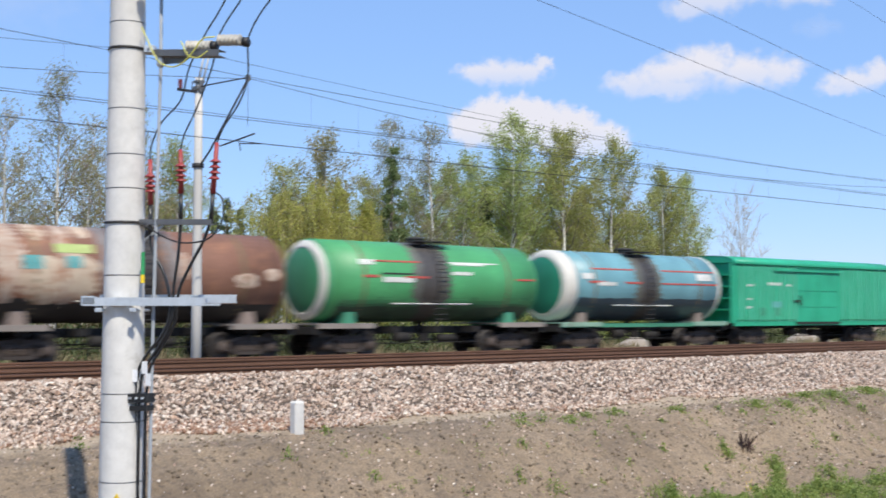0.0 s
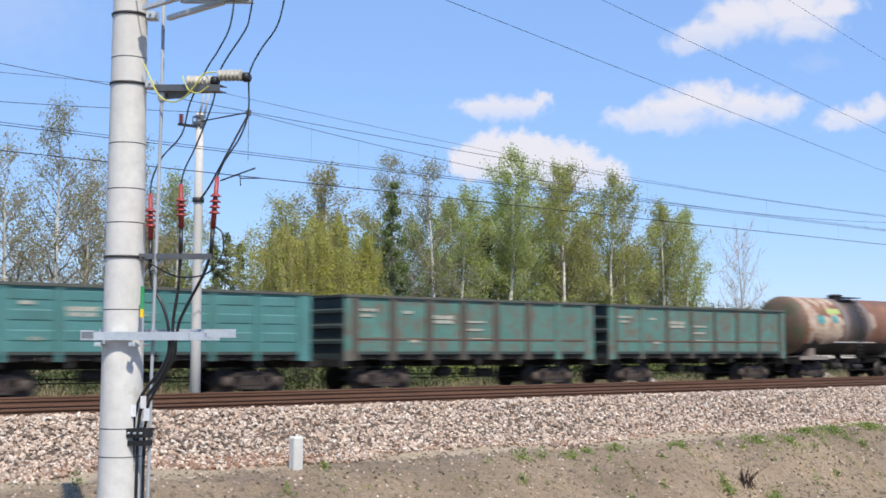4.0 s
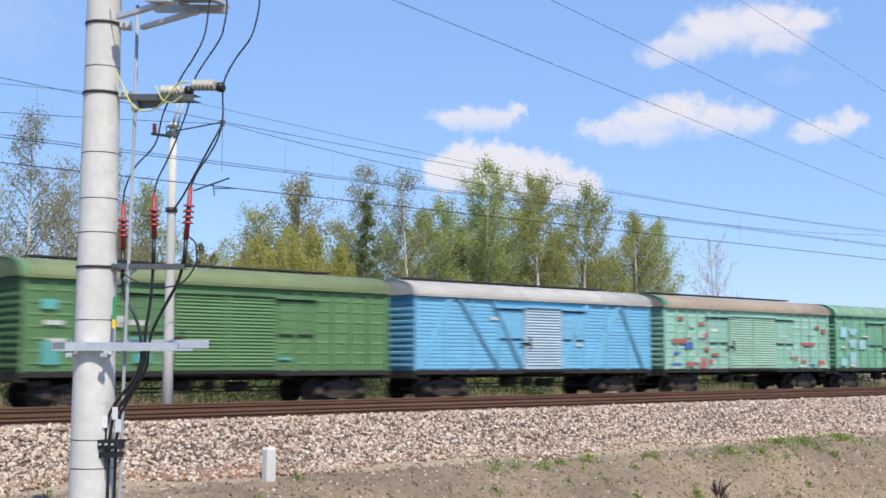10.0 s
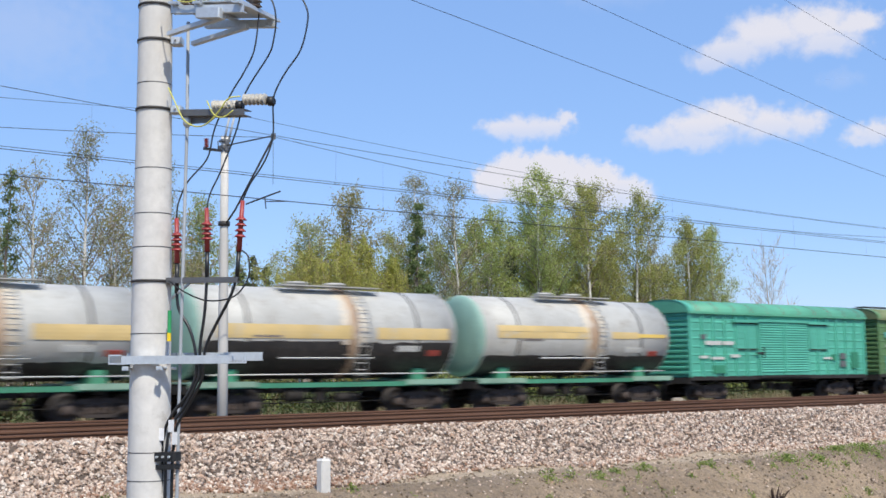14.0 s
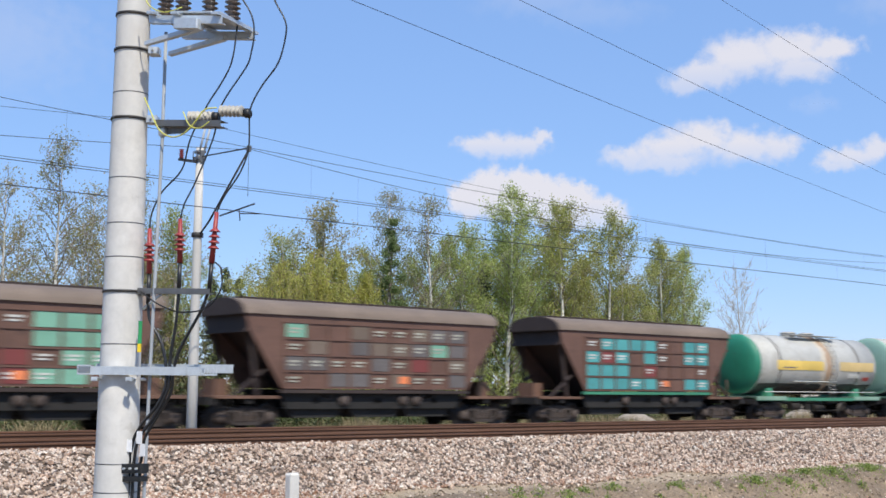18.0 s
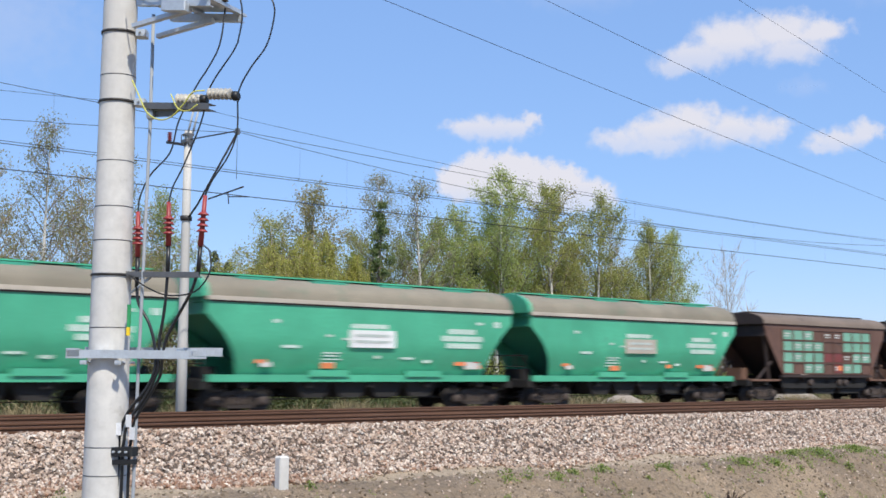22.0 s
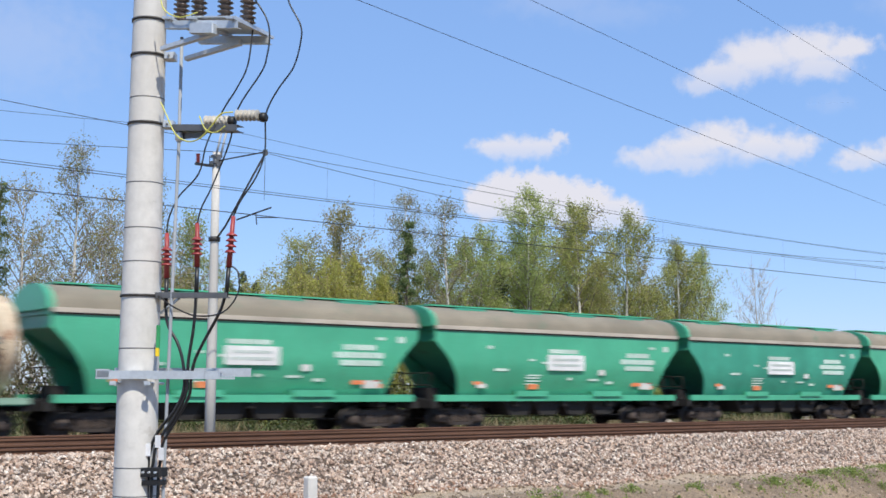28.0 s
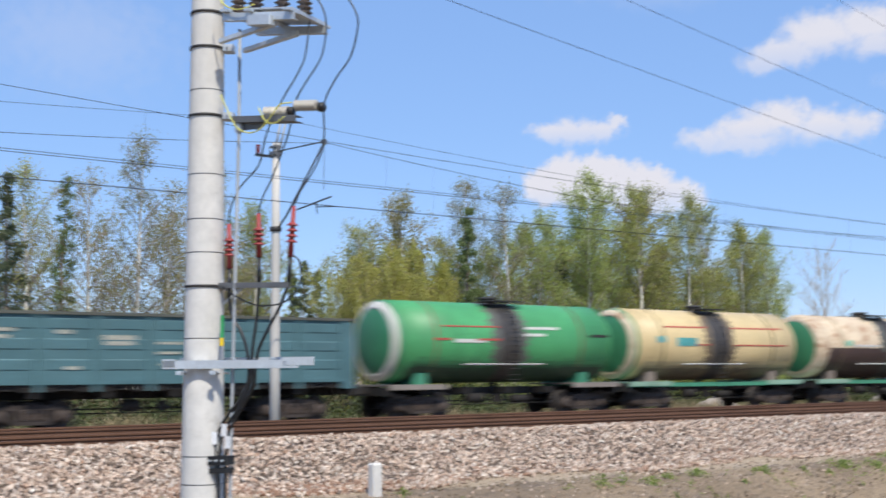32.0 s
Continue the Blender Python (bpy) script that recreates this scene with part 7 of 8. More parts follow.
part("warning_mark", Shape().add(up([(0.085, -0.2195, -0.24), (0.075, -0.2215, -0.275), (0.088, -0.2195, -0.275), (0.08, -0.2205, -0.31), (0.10, -0.2175, -0.265), (0.09, -0.219, -0.265)]), [(0, 1, 2), (2, 3, 4), (4, 5, 2)]), M_BLACK, sg, "black bolt mark")

# middle arm with two pale insulators
arm = part("middle_arm", swung(channel(0.30, 0.95, -0.07, 4.075, 4.14, 0.13, 0.007)), M_STRAP, pole, "grey steel channel arm")
part("arm_gusset", swung(Shape().prism([(0.34, 4.0 - BASE), (0.56, 4.02 - BASE), (0.62, 4.07 - BASE), (0.34, 4.07 - BASE)], 0.0, 0.008)), M_STRAP, arm, "triangular stiffening plate")


def ribbed(x0, x1, y, z, r, n, axis="x"):
    prof = []
    for k in range(n):
        a, b = x0 + (x1 - x0) * k / n, x0 + (x1 - x0) * (k + 0.5) / n
        prof += [(r * 0.5, a), (r * 0.5, a + (x1 - x0) * 0.3 / n), (r, b), (r * 0.95, b + (x1 - x0) * 0.1 / n), (r * 0.5, b + (x1 - x0) * 0.14 / n)]
    return Shape().lathe(prof, (0, y, z - BASE) if axis == "x" else (x0, y, 0), axis, 14)


i1 = part("support_insulator", swung(ribbed(0.60, 0.87, -0.02, 4.18, 0.06, 7)), M_WHITE_INS, pole, "pale ribbed insulator lying on the arm")
i2 = part("support_insulator", swung(ribbed(0.93, 1.17, -0.05, 4.235, 0.06, 6)), M_WHITE_INS, pole, "pale ribbed insulator lying on the arm")
for ins, x, z in ((i1, 0.88, 4.18), (i2, 1.195, 4.22)):
    part("end_cap", swung(Shape().lathe([(0.03, -0.03), (0.05, -0.02), (0.05, 0.02), (0.03, 0.035)], (x, -0.03, z - BASE), "x", 12)), M_BLACK, ins, "black end cap")
part("earth_wire", Shape().tube(smooth_path(up([(0.19, -0.08, 4.36), (0.26, -0.09, 4.22), (0.36, -0.1, 4.03), (0.48, -0.1, 3.96), (0.60, -0.1, 3.99), (0.72, -0.1, 4.12), (0.80, -0.09, 4.24), (0.90, -0.05, 4.27)])), 0.0075, 6), M_EARTH, pole, "yellow-green earth wire")
part("earth_wire", Shape().tube(smooth_path(up([(0.58, -0.08, 4.22), (0.66, -0.1, 4.08), (0.76, -0.1, 4.05), (0.85, -0.09, 4.12)])), 0.0065, 6), M_EARTH, pole, "yellow-green earth wire")

# upper frame with the switch's brown insulators
for y in (-0.28, 0.28):
    part("frame_beam", swung(channel(0.33, 1.06, y, 5.07, 5.15)), M_GALV, pole, "galvanised frame beam")
for x in (0.34, 0.58, 0.98):
    part("frame_cross", swung(Shape().box(x, x + 0.07, -0.34, 0.40, 5.15 - BASE, 5.175 - BASE)), M_GALV, pole)
part("frame_plate", swung(Shape().box(0.58, 1.04, -0.28, 0.34, 5.18 - BASE, 5.195 - BASE)), M_GALV, pole, "flat galvanised plate")
for y in (-0.2, 0.2):
    part("frame_brace", Shape().loft([up([(0.26, y - 0.03, 4.86), (0.26, y + 0.03, 4.86), (0.26, y + 0.03, 4.90), (0.26, y - 0.03, 4.90)]), up([(0.82, y - 0.03, 5.03), (0.82, y + 0.03, 5.03), (0.82, y + 0.03, 5.08), (0.82, y - 0.03, 5.08)])]), M_GALV, pole, "sloping flat brace")
part("drive_box", swung(Shape().bevel_box(0.62, 0.86, -0.36, -0.28, 5.0 - BASE, 5.1 - BASE, 0.01)), M_GALV, pole)
for x, y in ((0.26, 0.1), (0.50, 0.0), (0.77, 0.0), (1.0, 0.0)):
    prof = []
    for k in range(9):
        z = 5.19 + 0.052 * k - BASE
        prof += [(0.042, z), (0.075, z + 0.02), (0.07, z + 0.028), (0.042, z + 0.032)]
    part("post_insulator", swung(Shape().lathe(prof, (x, y, 0), "z", 14)), M_BROWN_INS, pole, "brown ribbed porcelain insulator")
part("switch_blade", swung(Shape().box(0.25, 1.12, -0.03, 0.03, 5.67 - BASE, 5.70 - BASE)), M_GALV, pole)
part("earth_wire", Shape().tube(smooth_path(up([(0.28, -0.3, 5.42), (0.34, -0.31, 5.25), (0.5, -0.32, 5.17), (0.68, -0.32, 5.22)])), 0.0065, 6), M_EARTH, pole, "yellow-green earth wire")
for z in (6.3, 7.35, 9.35):
    part("line_insulator", Shape().lathe([(0.02, 0.0), (0.05, 0.03), (0.05, 0.1), (0.03, 0.14)], (0.0, -pole_r(z) - 0.06, z - BASE - 0.12), "z", 12), M_BROWN_INS, pole)

# ---- overhead lines ----
def line(name, label, fn, x0, x1, n, r, group=""):
    s = Shape().tube([fn(x0 + (x1 - x0) * k / n) for k in range(n + 1)], r, 6)
    return tagged(new(name, s.mesh(name, M_WIRE)), label, "overhead wire", group)


for z in (6.3, 7.34, 9.34):
    line("power_line", "dark bare power line running from the concrete pole", lambda x, z=z: (x, 11.196 + (x - 5.336) * 0.231, z + 0.00015 * (x - 5.336) * (x - 56)), 5.336, 136, 40, 0.0042, "power lines on the pole")


def messenger_b(x):
    q = (x - 15.7) % 38.6 - 19.3
    return 6.42 + 0.0026 * q * q


def messenger_a(x):
    q = (x - 2.5) % 65 - 32.5
    return 6.1 + 0.00088 * q * q


def feeder(x):
    q = (x - 16.0) % 56 - 28
    return 7.45 + 0.00118 * q * q


line("contact_wire", "dark contact wire over the second track", lambda x: (x, 26.0, 5.80), -55, 190, 60, 0.011, "overhead line")
line("catenary_wire", "sagging carrier wire over the second track", lambda x: (x, 26.0, messenger_b(x)), -22.9, 170.1, 250, 0.007, "overhead line")
line("contact_wire", "dark contact wire over the first track", lambda x: (x, 22.0, 5.61), -55, 190, 40, 0.007, "overhead line")
line("contact_wire", "dark twin contact wire over the first track", lambda x: (x, 22.06, 5.67), -55, 190, 40, 0.006, "overhead line")
line("catenary_wire", "sagging carrier wire over the first track", lambda x: (x, 22.0, messenger_a(x)), -62.5, 132.5, 120, 0.006, "overhead line")
line("feeder_wire", "thin feeder wire above the tracks", lambda x: (x, 28.3, feeder(x)), -40, 184, 120, 0.0055, "overhead line")
for k in range(16):
    for y, x, lo, hi in ((26.0, 19.0 + 4.6 * k, 5.80, messenger_b(19.0 + 4.6 * k)), (22.0, 9.2 + 5.6 * k, 5.61, messenger_a(9.2 + 5.6 * k))):
        sh = Shape().cyl((x, y, lo - 0.01), (x, y, hi + 0.03), 0.0018, 4)
        if y < 24:
            sh.cyl((x, y, lo), (x, y + 0.06, lo + 0.06), 0.005, 5)
        else:
            sh.box(x - 0.01, x + 0.01, y - 0.012, y + 0.012, lo - 0.015, lo + 0.02)
        d = new("dropper_wire", sh.mesh("dropper_wire", M_WIRE))
        tagged(d, "thin dropper wire with a clamp between carrier and contact wire", "overhead wire", "droppers of the overhead line")

# ---- catenary mast between the tracks ----
mast = thing("catenary_mast", "pale round concrete catenary mast with a bracket arm", "catenary mast")
mast.location = (15.51, 28.3, 0)
part("shaft", Shape().tube([(0, 0, -0.8), (0, 0, 2), (0, 0, 5), (0, 0, 7.75)], [0.145, 0.132, 0.115, 0.10], 20), M_MAST, mast)
part("cap_bracket", Shape().bevel_box(-0.125, 0.125, -0.13, 0.13, 7.42, 7.50, 0.015).bevel_box(-0.12, 0.12, -0.12, 0.12, 7.60, 7.66, 0.015).box(-0.06, 0.06, -0.14, -0.1, 7.35, 7.66), M_STRAP, mast, "dark steel head bracket")
part("lower_collar", Shape().lathe([(0.13, 5.36), (0.155, 5.37), (0.155, 5.48), (0.13, 5.49)], (0, 0, 0), "z", 16), M_STEEL_DARK, mast)
part("top_tie", Shape().cyl((0, -0.1, 7.5), (0.1, -2.3, 7.42), 0.018, 6), M_WIRE, mast)
part("arm_tube", Shape().tube([(0, -0.15, 5.45), (0.05, -0.5, 5.75), (0.1, -2.3, 7.38)], 0.026, 8), M_STEEL_DARK, mast, "dark sloping bracket tube")
part("arm_head", Shape().box(0.06, 0.15, -2.34, -2.25, 7.33, 7.48), M_STRAP, mast)
part("steady_tube", Shape().tube([(0.08, -1.0, 5.84), (0.12, -2.6, 5.98)], 0.022, 8), M_STEEL_DARK, mast, "registration tube")
part("steady_arm", Shape().tube([(0.10, -1.9, 5.93), (0.11, -1.95, 5.62)], 0.014, 6).tube([(0.11, -1.95, 5.80), (0.5, -2.3, 5.80)], 0.014, 6), M_WIRE, mast)
part("hanger", Shape().cyl((0.1, -2.3, 7.35), (0.1, -2.3, 6.2), 0.006, 4), M_WIRE, mast)
sa = part("side_arm", Shape().box(-0.62, -0.1, -0.05, 0.03, 7.33, 7.39).cyl((-0.2, 0, 7.62), (-0.2, 0, 7.35), 0.012, 6), M_WIRE, mast)
prof = []
for k in range(5):
    prof += [(0.035, 7.4 + 0.05 * k), (0.07, 7.415 + 0.05 * k), (0.065, 7.425 + 0.05 * k), (0.035, 7.43 + 0.05 * k)]
part("red_insulator", Shape().lathe(prof, (-0.55, -0.02, 0), "z", 12), M_RED_INS, mast, "small dark red insulator")
part("switch_post", Shape().cyl((-0.05, -0.05, 7.6), (0.02, -0.2, 8.25), 0.03, 6).cyl((0.08, -0.05, 7.6), (0.16, -0.2, 8.25), 0.03, 6), M_ROD, mast)

twin = copy_thing(mast, pose(2.5, 19.7, -0.35, 0, 0, 180))

# ---- small concrete marker post ----
mk = thing("marker_post", "short pale concrete marker post at the foot of the ballast", "marker post")
mk.location = (11.72, 17.8, -0.76)
part("post", Shape().bevel_box(-0.095, 0.095, -0.09, 0.09, 0, 0.76, 0.02).loft([[(-0.095, -0.09, 0.76), (0.095, -0.09, 0.76), (0.095, 0.09, 0.76), (-0.095, 0.09, 0.76)], [(-0.07, -0.065, 0.79), (0.07, -0.065, 0.79), (0.07, 0.065, 0.79), (-0.07, 0.065, 0.79)]]), M_CONCRETE, mk)


# ---- weeds, pebbles, dry grass ----
LEAF["weed"] = island_material("weed_leaf", [(0.24, 0.32, 0.07), (0.34, 0.43, 0.11), (0.46, 0.50, 0.17)], 0.6, 0.5)
LEAF["dry"] = island_material("dry_grass", [(0.30, 0.24, 0.13), (0.40, 0.33, 0.2), (0.24, 0.19, 0.1)], 0.8, 0.2)
LEAF["seedling"] = island_material("seedling_leaf", [(0.26, 0.32, 0.07), (0.36, 0.40, 0.11), (0.22, 0.27, 0.06)], 0.6, 0.4)
LEAF["flower"] = island_material("yellow_petals", [(0.7, 0.5, 0.02), (0.8, 0.6, 0.05)], 0.6, 0.2)
LEAF["dead"] = island_material("dead_plant", [(0.05, 0.03, 0.025), (0.08, 0.04, 0.035)], 0.9, 0.0)


def blades(name, label, spots, leaf, seed, per=60, tall=0.2, wide=0.012, category="weeds"):
    """Upright blades round the given spots: (x, y, radius, height factor)."""
    rng = np.random.default_rng(seed)
    verts, faces = [], []
    for x, y, r, k in spots:
        for _ in range(int(per * max(0.3, r / 0.3) ** 1.3)):
            a, q = rng.random() * 6.283, r * math.sqrt(rng.random())
            px, py = x + q * math.cos(a), y + q * math.sin(a)
            pz = ground_height(px, py) - 0.01
            h = tall * k * rng.uniform(0.4, 1.2)
            dx, dy = rng.normal(0, 0.35 * h, 2)
            b = rng.random() * 6.283
            wx, wy = wide * math.cos(b) * k, wide * math.sin(b) * k
            i = len(verts)
            verts += [(px - wx, py - wy, pz), (px + wx, py + wy, pz), (px + dx * 0.4 + wx * 0.9, py + dy * 0.4 + wy * 0.9, pz + h * 0.6), (px + dx * 0.4 - wx * 0.9, py + dy * 0.4 - wy * 0.9, pz + h * 0.6), (px + dx, py + dy, pz + h)]
            faces += [(i, i + 1, i + 2, i + 3), (i + 3, i + 2, i + 4)]
    me = bpy.data.meshes.new(name)
    me.from_pydata(verts, [], faces)
    me.materials.append(LEAF[leaf])
    return tagged(new(name, me), label, category, kind="stuff")


R5 = random.Random(5)
tufts = [(16.66, 17.33, 0.22, 1.1), (17.21, 17.34, 0.16, 1.3), (17.99, 17.31, 0.3, 0.8), (18.6, 17.4, 0.2, 0.7), (19.38, 17.35, 0.28, 0.9), (10.89, 16.8, 0.12, 1.0), (12.25, 16.25, 0.14, 1.0), (15.86, 15.63, 0.2, 1.2), (21.3, 17.3, 0.2, 0.5),
         (24.28, 17.3, 0.5, 0.8), (25.31, 17.1, 0.4, 0.6), (26.6, 17.5, 0.5, 0.6), (27.66, 17.4, 0.6, 0.6), (29.5, 17.5, 0.7, 0.6), (7.77, 17.77, 0.12, 1.2), (12.21, 17.67, 0.15, 0.6), (16.0, 16.6, 0.12, 1.0), (15.3, 16.0, 0.15, 1.2), (21.4, 16.1, 0.25, 0.9), (5.0, 17.9, 0.3, 1.0)]
tufts += [(R5.uniform(18, 34), R5.uniform(15.6, 17.2), R5.uniform(0.06, 0.18), R5.uniform(0.3, 0.9)) for _ in range(34)]


def herbs(name, label, spots, leaf, seed, per, size, tall, category="weeds"):
    """Loose mounds of small leaves hugging the ground: (x, y, radius, height factor)."""
    rng = np.random.default_rng(seed)
    pts = []
    for x, y, r, k in spots:
        n = int(per * (r / 0.25) ** 1.6)
        q = r * np.abs(rng.normal(0, 0.55, n))
        a = rng.random(n) * 6.283
        px, py = x + q * np.cos(a), y + q * np.sin(a)
        h = tall * k * rng.random(n) ** 1.4 * np.exp(-(q / r) ** 2)
        pts += [(u, v, ground_height(u, v) + w + 0.01) for u, v, w in zip(px, py, h)]
    return tagged(new(name, leaf_mesh(name, pts, size, rng, LEAF[leaf], -0.6)), label, category, kind="stuff")


herbs("weed_tufts", "scattered green weeds on the soil bank", tufts, "weed", 21, 150, 0.026, 0.20)
blades("weed_stalks", "thin green stalks among the weeds", tufts, "weed", 27, 22, 0.15, 0.005)
low = [(R5.uniform(17.5, 34), R5.uniform(12.6, 14.6) + max(0, R5.gauss(0, 0.35)), R5.uniform(0.15, 0.4), R5.uniform(0.6, 1.4)) for _ in range(135)] + [(1.445 * (13.9 + 0.17 * k) + 0.3 * R5.random() - 0.15, 13.9 + 0.17 * k, 0.2, 1.3) for k in range(11)] + [(R5.uniform(-4, 16), R5.uniform(12.0, 14.6), R5.uniform(0.3, 0.5), R5.uniform(0.6, 1.2)) for _ in range(50)]
herbs("ditch_weeds", "lush green weeds at the foot of the bank", low, "weed", 22, 170, 0.030, 0.26)
blades("ditch_grass", "thin green grass among the weeds in the ditch", low, "weed", 28, 30, 0.22, 0.005, "grass")
sprouts = [(R5.uniform(12, 34), R5.uniform(14.9, 17.3), R5.uniform(0.05, 0.13), R5.uniform(0.3, 0.9)) for _ in range(170)]
herbs("seedlings", "small yellowish-green seedlings on the soil", sprouts, "seedling", 29, 70, 0.020, 0.14)
blades("dry_grass", "pale dry grass on the ledge below the ballast", [(R5.uniform(2, 40), R5.uniform(17.5, 18.35), R5.uniform(0.15, 0.5), R5.uniform(0.2, 0.5)) for _ in range(170)], "dry", 23, 60, 0.10, 0.005, "grass")
blades("dry_stems", "pale dry stems beyond the broad-gauge track", [(R5.uniform(8, 78), R5.uniform(40.5, 44.5), R5.uniform(0.5, 1.1), R5.uniform(0.6, 1.4)) for _ in range(120)], "dry", 26, 45, 0.85, 0.012, "grass")
blades("dead_weed", "dark dead plant on the soil bank", [(22.08, 16.02, 0.16, 1.3), (22.12, 16.05, 0.08, 1.7), (26.0, 16.2, 0.06, 0.6)], "dead", 24, 60, 0.24, 0.010)
herbs("yellow_flowers", "small yellow flowers in the ditch", [(20.66, 14.9, 0.14, 1.2), (20.5, 14.85, 0.08, 1.2)], "flower", 25, 60, 0.020, 0.34, "flowers")


def pebble_places(rng, n):
    x = 3 + 34 * rng.random(n)
    y = 15.0 + 3.3 * rng.random(n)
    return np.array([(a, b, ground_height(a, b)) for a, b in zip(x, y)])


scatter_stones("pebbles", "small pale pebbles strewn on the soil", 3000, pebble_places, (0.008, 0.042), M_STONE, "pebbles")
M_CLOD = island_material("soil_clod", [(0.14, 0.105, 0.072), (0.20, 0.152, 0.10), (0.28, 0.21, 0.14), (0.16, 0.12, 0.08)], 0.95)
scatter_stones("soil_clods", "crumbly brown clods of soil on the bank", 3600, pebble_places, (0.012, 0.05), M_CLOD, "soil")

# ---- clouds: thin sheets far off ----
def cloud_material(blobs, seed, dense, edge):
    """White where the union of soft ovals, eaten by noise, is thick; blobs in degrees about the middle: (x, y, half width, half height)."""
    m, n, l, p = nodes_of("cloud_white")
    n.remove(p)
    tc = n.new("ShaderNodeTexCoord")
    off = n.new("ShaderNodeVectorMath")
    off.operation = "ADD"
    off.inputs[1].default_value = (seed * 7.3, seed * 3.1, seed)
    l.new(tc.outputs["Object"], off.inputs[0])
    bump = noise_node(n, l, off.outputs[0], 0.03, 7, 0.58)
    warp = n.new("ShaderNodeTexNoise")
    warp.inputs["Scale"].default_value, warp.inputs["Detail"].default_value, warp.inputs["Roughness"].default_value = 0.017, 6, 0.6
    l.new(off.outputs[0], warp.inputs["Vector"])
    bend = n.new("ShaderNodeVectorMath")
    bend.operation = "MULTIPLY_ADD"
    bend.inputs[1].default_value = (95.0, 70.0, 0.0)
    l.new(warp.outputs["Color"], bend.inputs[0])
    base = n.new("ShaderNodeVectorMath")
    base.operation = "ADD"
    base.inputs[1].default_value = (-47.5, -35.0, 0.0)
    l.new(tc.outputs["Object"], base.inputs[0])
    l.new(base.outputs[0], bend.inputs[2])
    whole = None
    for x, y, rx, ry in blobs:
        mp = n.new("ShaderNodeMapping")
        k = DEGREE
        mp.inputs["Scale"].default_value = (1 / (rx * k), 1 / (ry * k), 0)
        mp.inputs["Location"].default_value = (-x / rx, -y / ry, 0)
        l.new(bend.outputs[0], mp.inputs["Vector"])
        ln = n.new("ShaderNodeVectorMath")
        ln.operation = "LENGTH"
        l.new(mp.outputs[0], ln.inputs[0])
        if whole is None:
            whole = ln.outputs["Value"]
        else:
            mn = n.new("ShaderNodeMath")
            mn.operation = "SMOOTH_MIN"
            mn.inputs[2].default_value = 0.6
            l.new(whole, mn.inputs[0])
            l.new(ln.outputs["Value"], mn.inputs[1])
            whole = mn.outputs[0]
    d = n.new("ShaderNodeMath")
    d.operation = "MULTIPLY_ADD"
    d.inputs[1].default_value = 0.9
    l.new(bump, d.inputs[0])
    inv = n.new("ShaderNodeMath")
    inv.operation = "SUBTRACT"
    inv.inputs[0].default_value = 0.8
    l.new(whole, inv.inputs[1])
    l.new(inv.outputs[0], d.inputs[2])
    r = n.new("ShaderNodeMapRange")
    r.interpolation_type = "SMOOTHSTEP"
    r.inputs["From Min"].default_value, r.inputs["From Max"].default_value = 0.0, edge
    r.inputs["To Max"].default_value = dense
    l.new(d.outputs[0], r.inputs["Value"])
    sp = n.new("ShaderNodeSeparateXYZ")  # thinner towards the flat base
    l.new(tc.outputs["Generated"], sp.inputs[0])
    low = n.new("ShaderNodeMapRange")
    low.inputs["From Min"].default_value, low.inputs["From Max"].default_value, low.inputs["To Min"].default_value = 0.12, 0.55, 0.45
    l.new(sp.outputs[1], low.inputs["Value"])
    mul = n.new("ShaderNodeMath")
    mul.operation = "MULTIPLY"
    l.new(r.outputs["Result"], mul.inputs[0])
    l.new(low.outputs["Result"], mul.inputs[1])
    e = n.new("ShaderNodeEmission")
    e.inputs["Color"].default_value = (0.90, 0.89, 0.97, 1)
    e.inputs["Strength"].default_value = 0.95
    t = n.new("ShaderNodeBsdfTransparent")
    x = n.new("ShaderNodeMixShader")
    l.new(mul.outputs[0], x.inputs[0])
    l.new(t.outputs[0], x.inputs[1])
    l.new(e.outputs[0], x.inputs[2])
    l.new(x.outputs[0], n["Material Output"].inputs["Surface"])
    return m


FAR = 3000.0
DEGREE = FAR * math.tan(radians(1.0))


def cloud(az, el, blobs, seed, dense=0.8, edge=0.6, veil=False):
    """A cloud of ovals at a bearing and height in degrees, on a sheet far off."""
    a, b = radians(az), radians(el)
    c = Vector((math.sin(a) * math.cos(b), math.cos(a) * math.cos(b), math.sin(b))) * FAR + Vector(EYE)
    w = max(abs(x) + 1.6 * rx for x, y, rx, ry in blobs) * DEGREE
    h = max(abs(y) + 1.6 * ry for x, y, rx, ry in blobs) * DEGREE
    ob = new("cloud", Shape().add([(-w, -h, 0), (w, -h, 0), (w, h, 0), (-w, h, 0)], [(0, 1, 2, 3)]).mesh("cloud", cloud_material(blobs, seed, dense, edge)))
    ob.matrix_world = look(c, c + (c - Vector(EYE)))
    tagged(ob, "thin veil of high cloud" if veil else "soft white fair-weather cloud", "cloud", kind="structure")


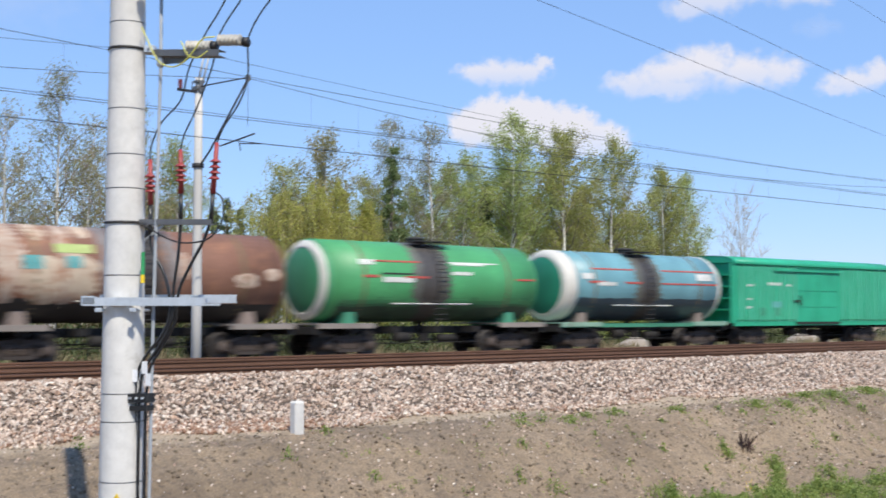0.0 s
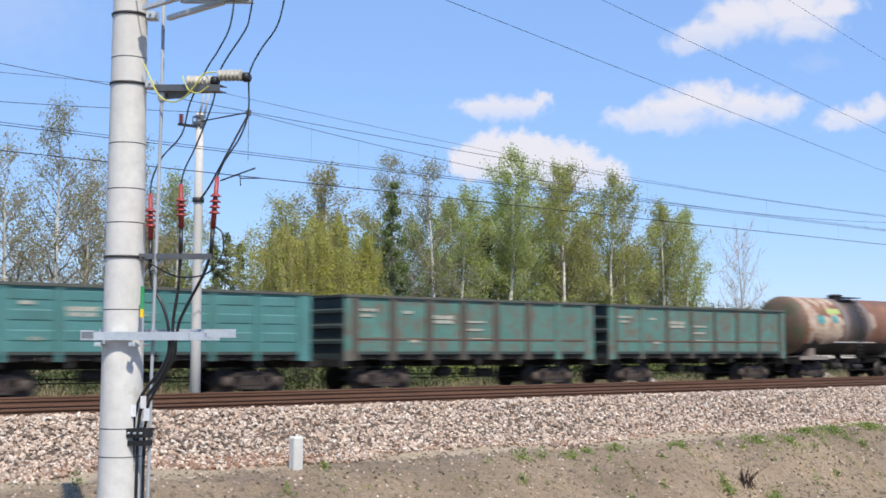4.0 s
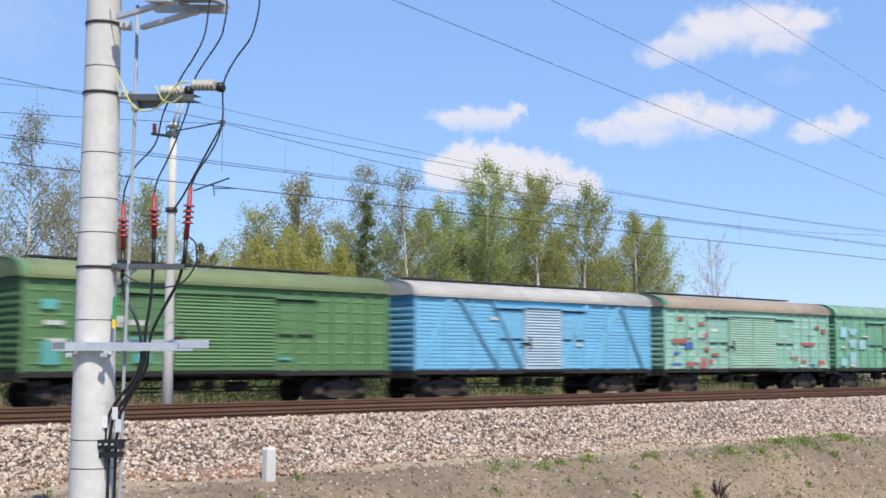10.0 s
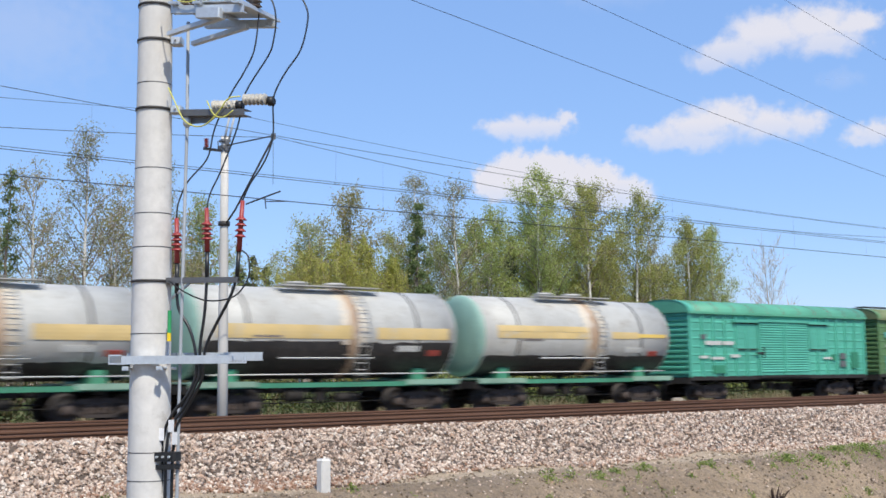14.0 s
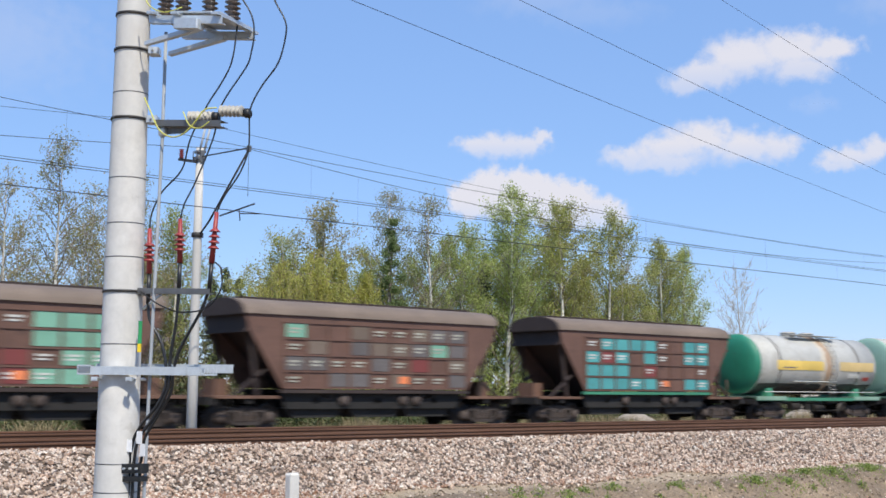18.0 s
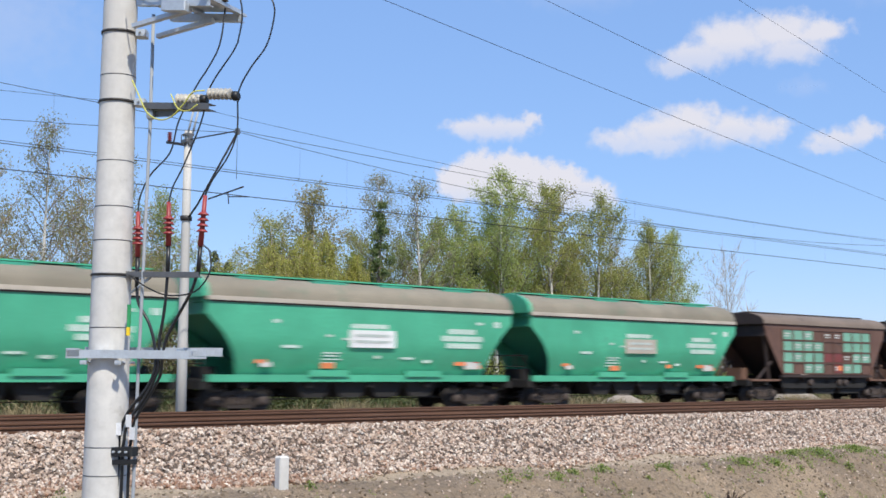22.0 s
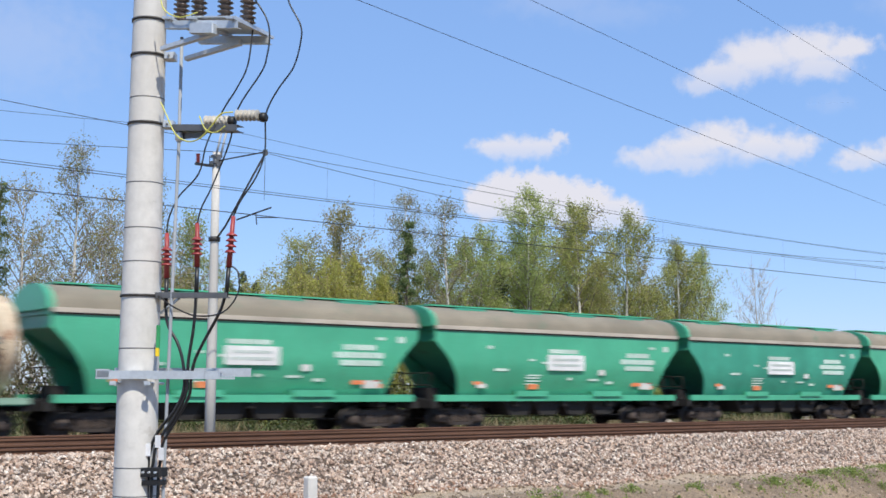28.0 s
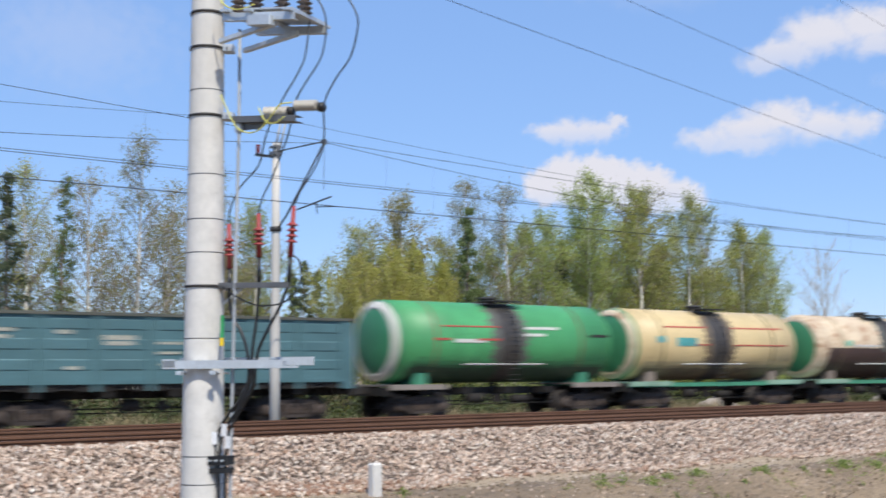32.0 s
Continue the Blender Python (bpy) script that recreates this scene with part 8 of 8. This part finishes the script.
cloud(43.3, 11.4, ((-0.45, -0.05, 1.5, 0.66), (0.8, 0.0, 1.15, 0.6), (-1.5, 0.0, 1.0, 0.45), (1.55, 0.3, 0.45, 0.4)), 1, 0.85, 0.85)
cloud(44.6, 8.6, ((-2.0, 0.5, 1.5, 1.15), (-0.4, 0.5, 1.7, 1.15), (1.3, 0.05, 1.6, 1.0), (2.8, -0.45, 1.5, 0.75), (-3.1, 0.2, 0.9, 0.8)), 12, 0.97, 0.5)
cloud(52.5, 11.2, ((-0.1, 0.4, 1.6, 0.85), (-1.6, 0.0, 1.7, 0.75), (1.9, -0.1, 1.9, 0.85), (-3.4, -0.35, 1.4, 0.6), (3.4, -0.15, 1.0, 0.65), (-1.6, -0.7, 2.0, 0.5)), 3, 0.95, 0.9)
cloud(59.2, 10.4, ((-0.3, 0.0, 1.2, 0.6), (0.8, 0.25, 0.85, 0.6), (-1.1, -0.3, 0.7, 0.35)), 4, 0.85, 0.85)
cloud(55.2, 14.9, ((-0.8, 0.3, 1.9, 1.05), (1.2, 0.5, 1.9, 0.95), (-2.4, -0.45, 1.9, 0.75), (2.9, 0.4, 1.5, 0.5), (1.9, -0.4, 1.6, 0.7), (-3.4, -0.8, 1.1, 0.5)), 5, 0.93, 0.9)
cloud(19.5, 15.2, ((0.0, 0.0, 5.0, 3.0),), 6, 0.20, 1.2, True)
cloud(46.0, 17.8, ((-1.0, 0.3, 3.5, 0.9), (1.5, -0.4, 3.0, 0.8)), 7, 0.14, 1.1, True)
cloud(61.0, 17.0, ((0.0, 0.0, 2.0, 0.9),), 8, 0.16, 1.1, True)
cloud(57.5, 12.8, ((0.0, 0.0, 1.0, 0.5),), 9, 0.14, 1.1, True)


# ---- what moves ----
def way_gone(t):
    """How far the train has gone after t seconds; it gathers speed slowly."""
    return 10.1023 * t + 0.029979 * t * t - 0.0002392 * t ** 3


def motions():
    for w, u in WAGONS:
        walk(w, [(t, pose(u + way_gone(t), TRACK_C, 0)) for t in range(0, 33, 2)])
    rows, k = [], 0
    turn = 1.3 * 0.475
    while k * turn < way_gone(32.0):
        goal = k * turn
        t = goal / 10.8
        for _ in range(6):
            t -= (way_gone(t) - goal) / (10.1 + 0.06 * t)
        if not rows or round(t * FPS) > round(rows[-1][0] * FPS):
            rows.append((t, pose(0, 0, 0, 0, math.degrees(way_gone(round(t * FPS) / FPS) / 0.475), 0)))
        k += 1
    rows.append((32.0, pose(0, 0, 0, 0, math.degrees(way_gone(32.0) / 0.475), 0)))
    first = WHEELS[0]
    walk(first, rows)
    for w in WHEELS[1:]:
        w.rotation_mode = "QUATERNION"
        w.animation_data_create()
        w.animation_data.action = first.animation_data.action
        w.animation_data.action_slot = first.animation_data.action_slot


motions()
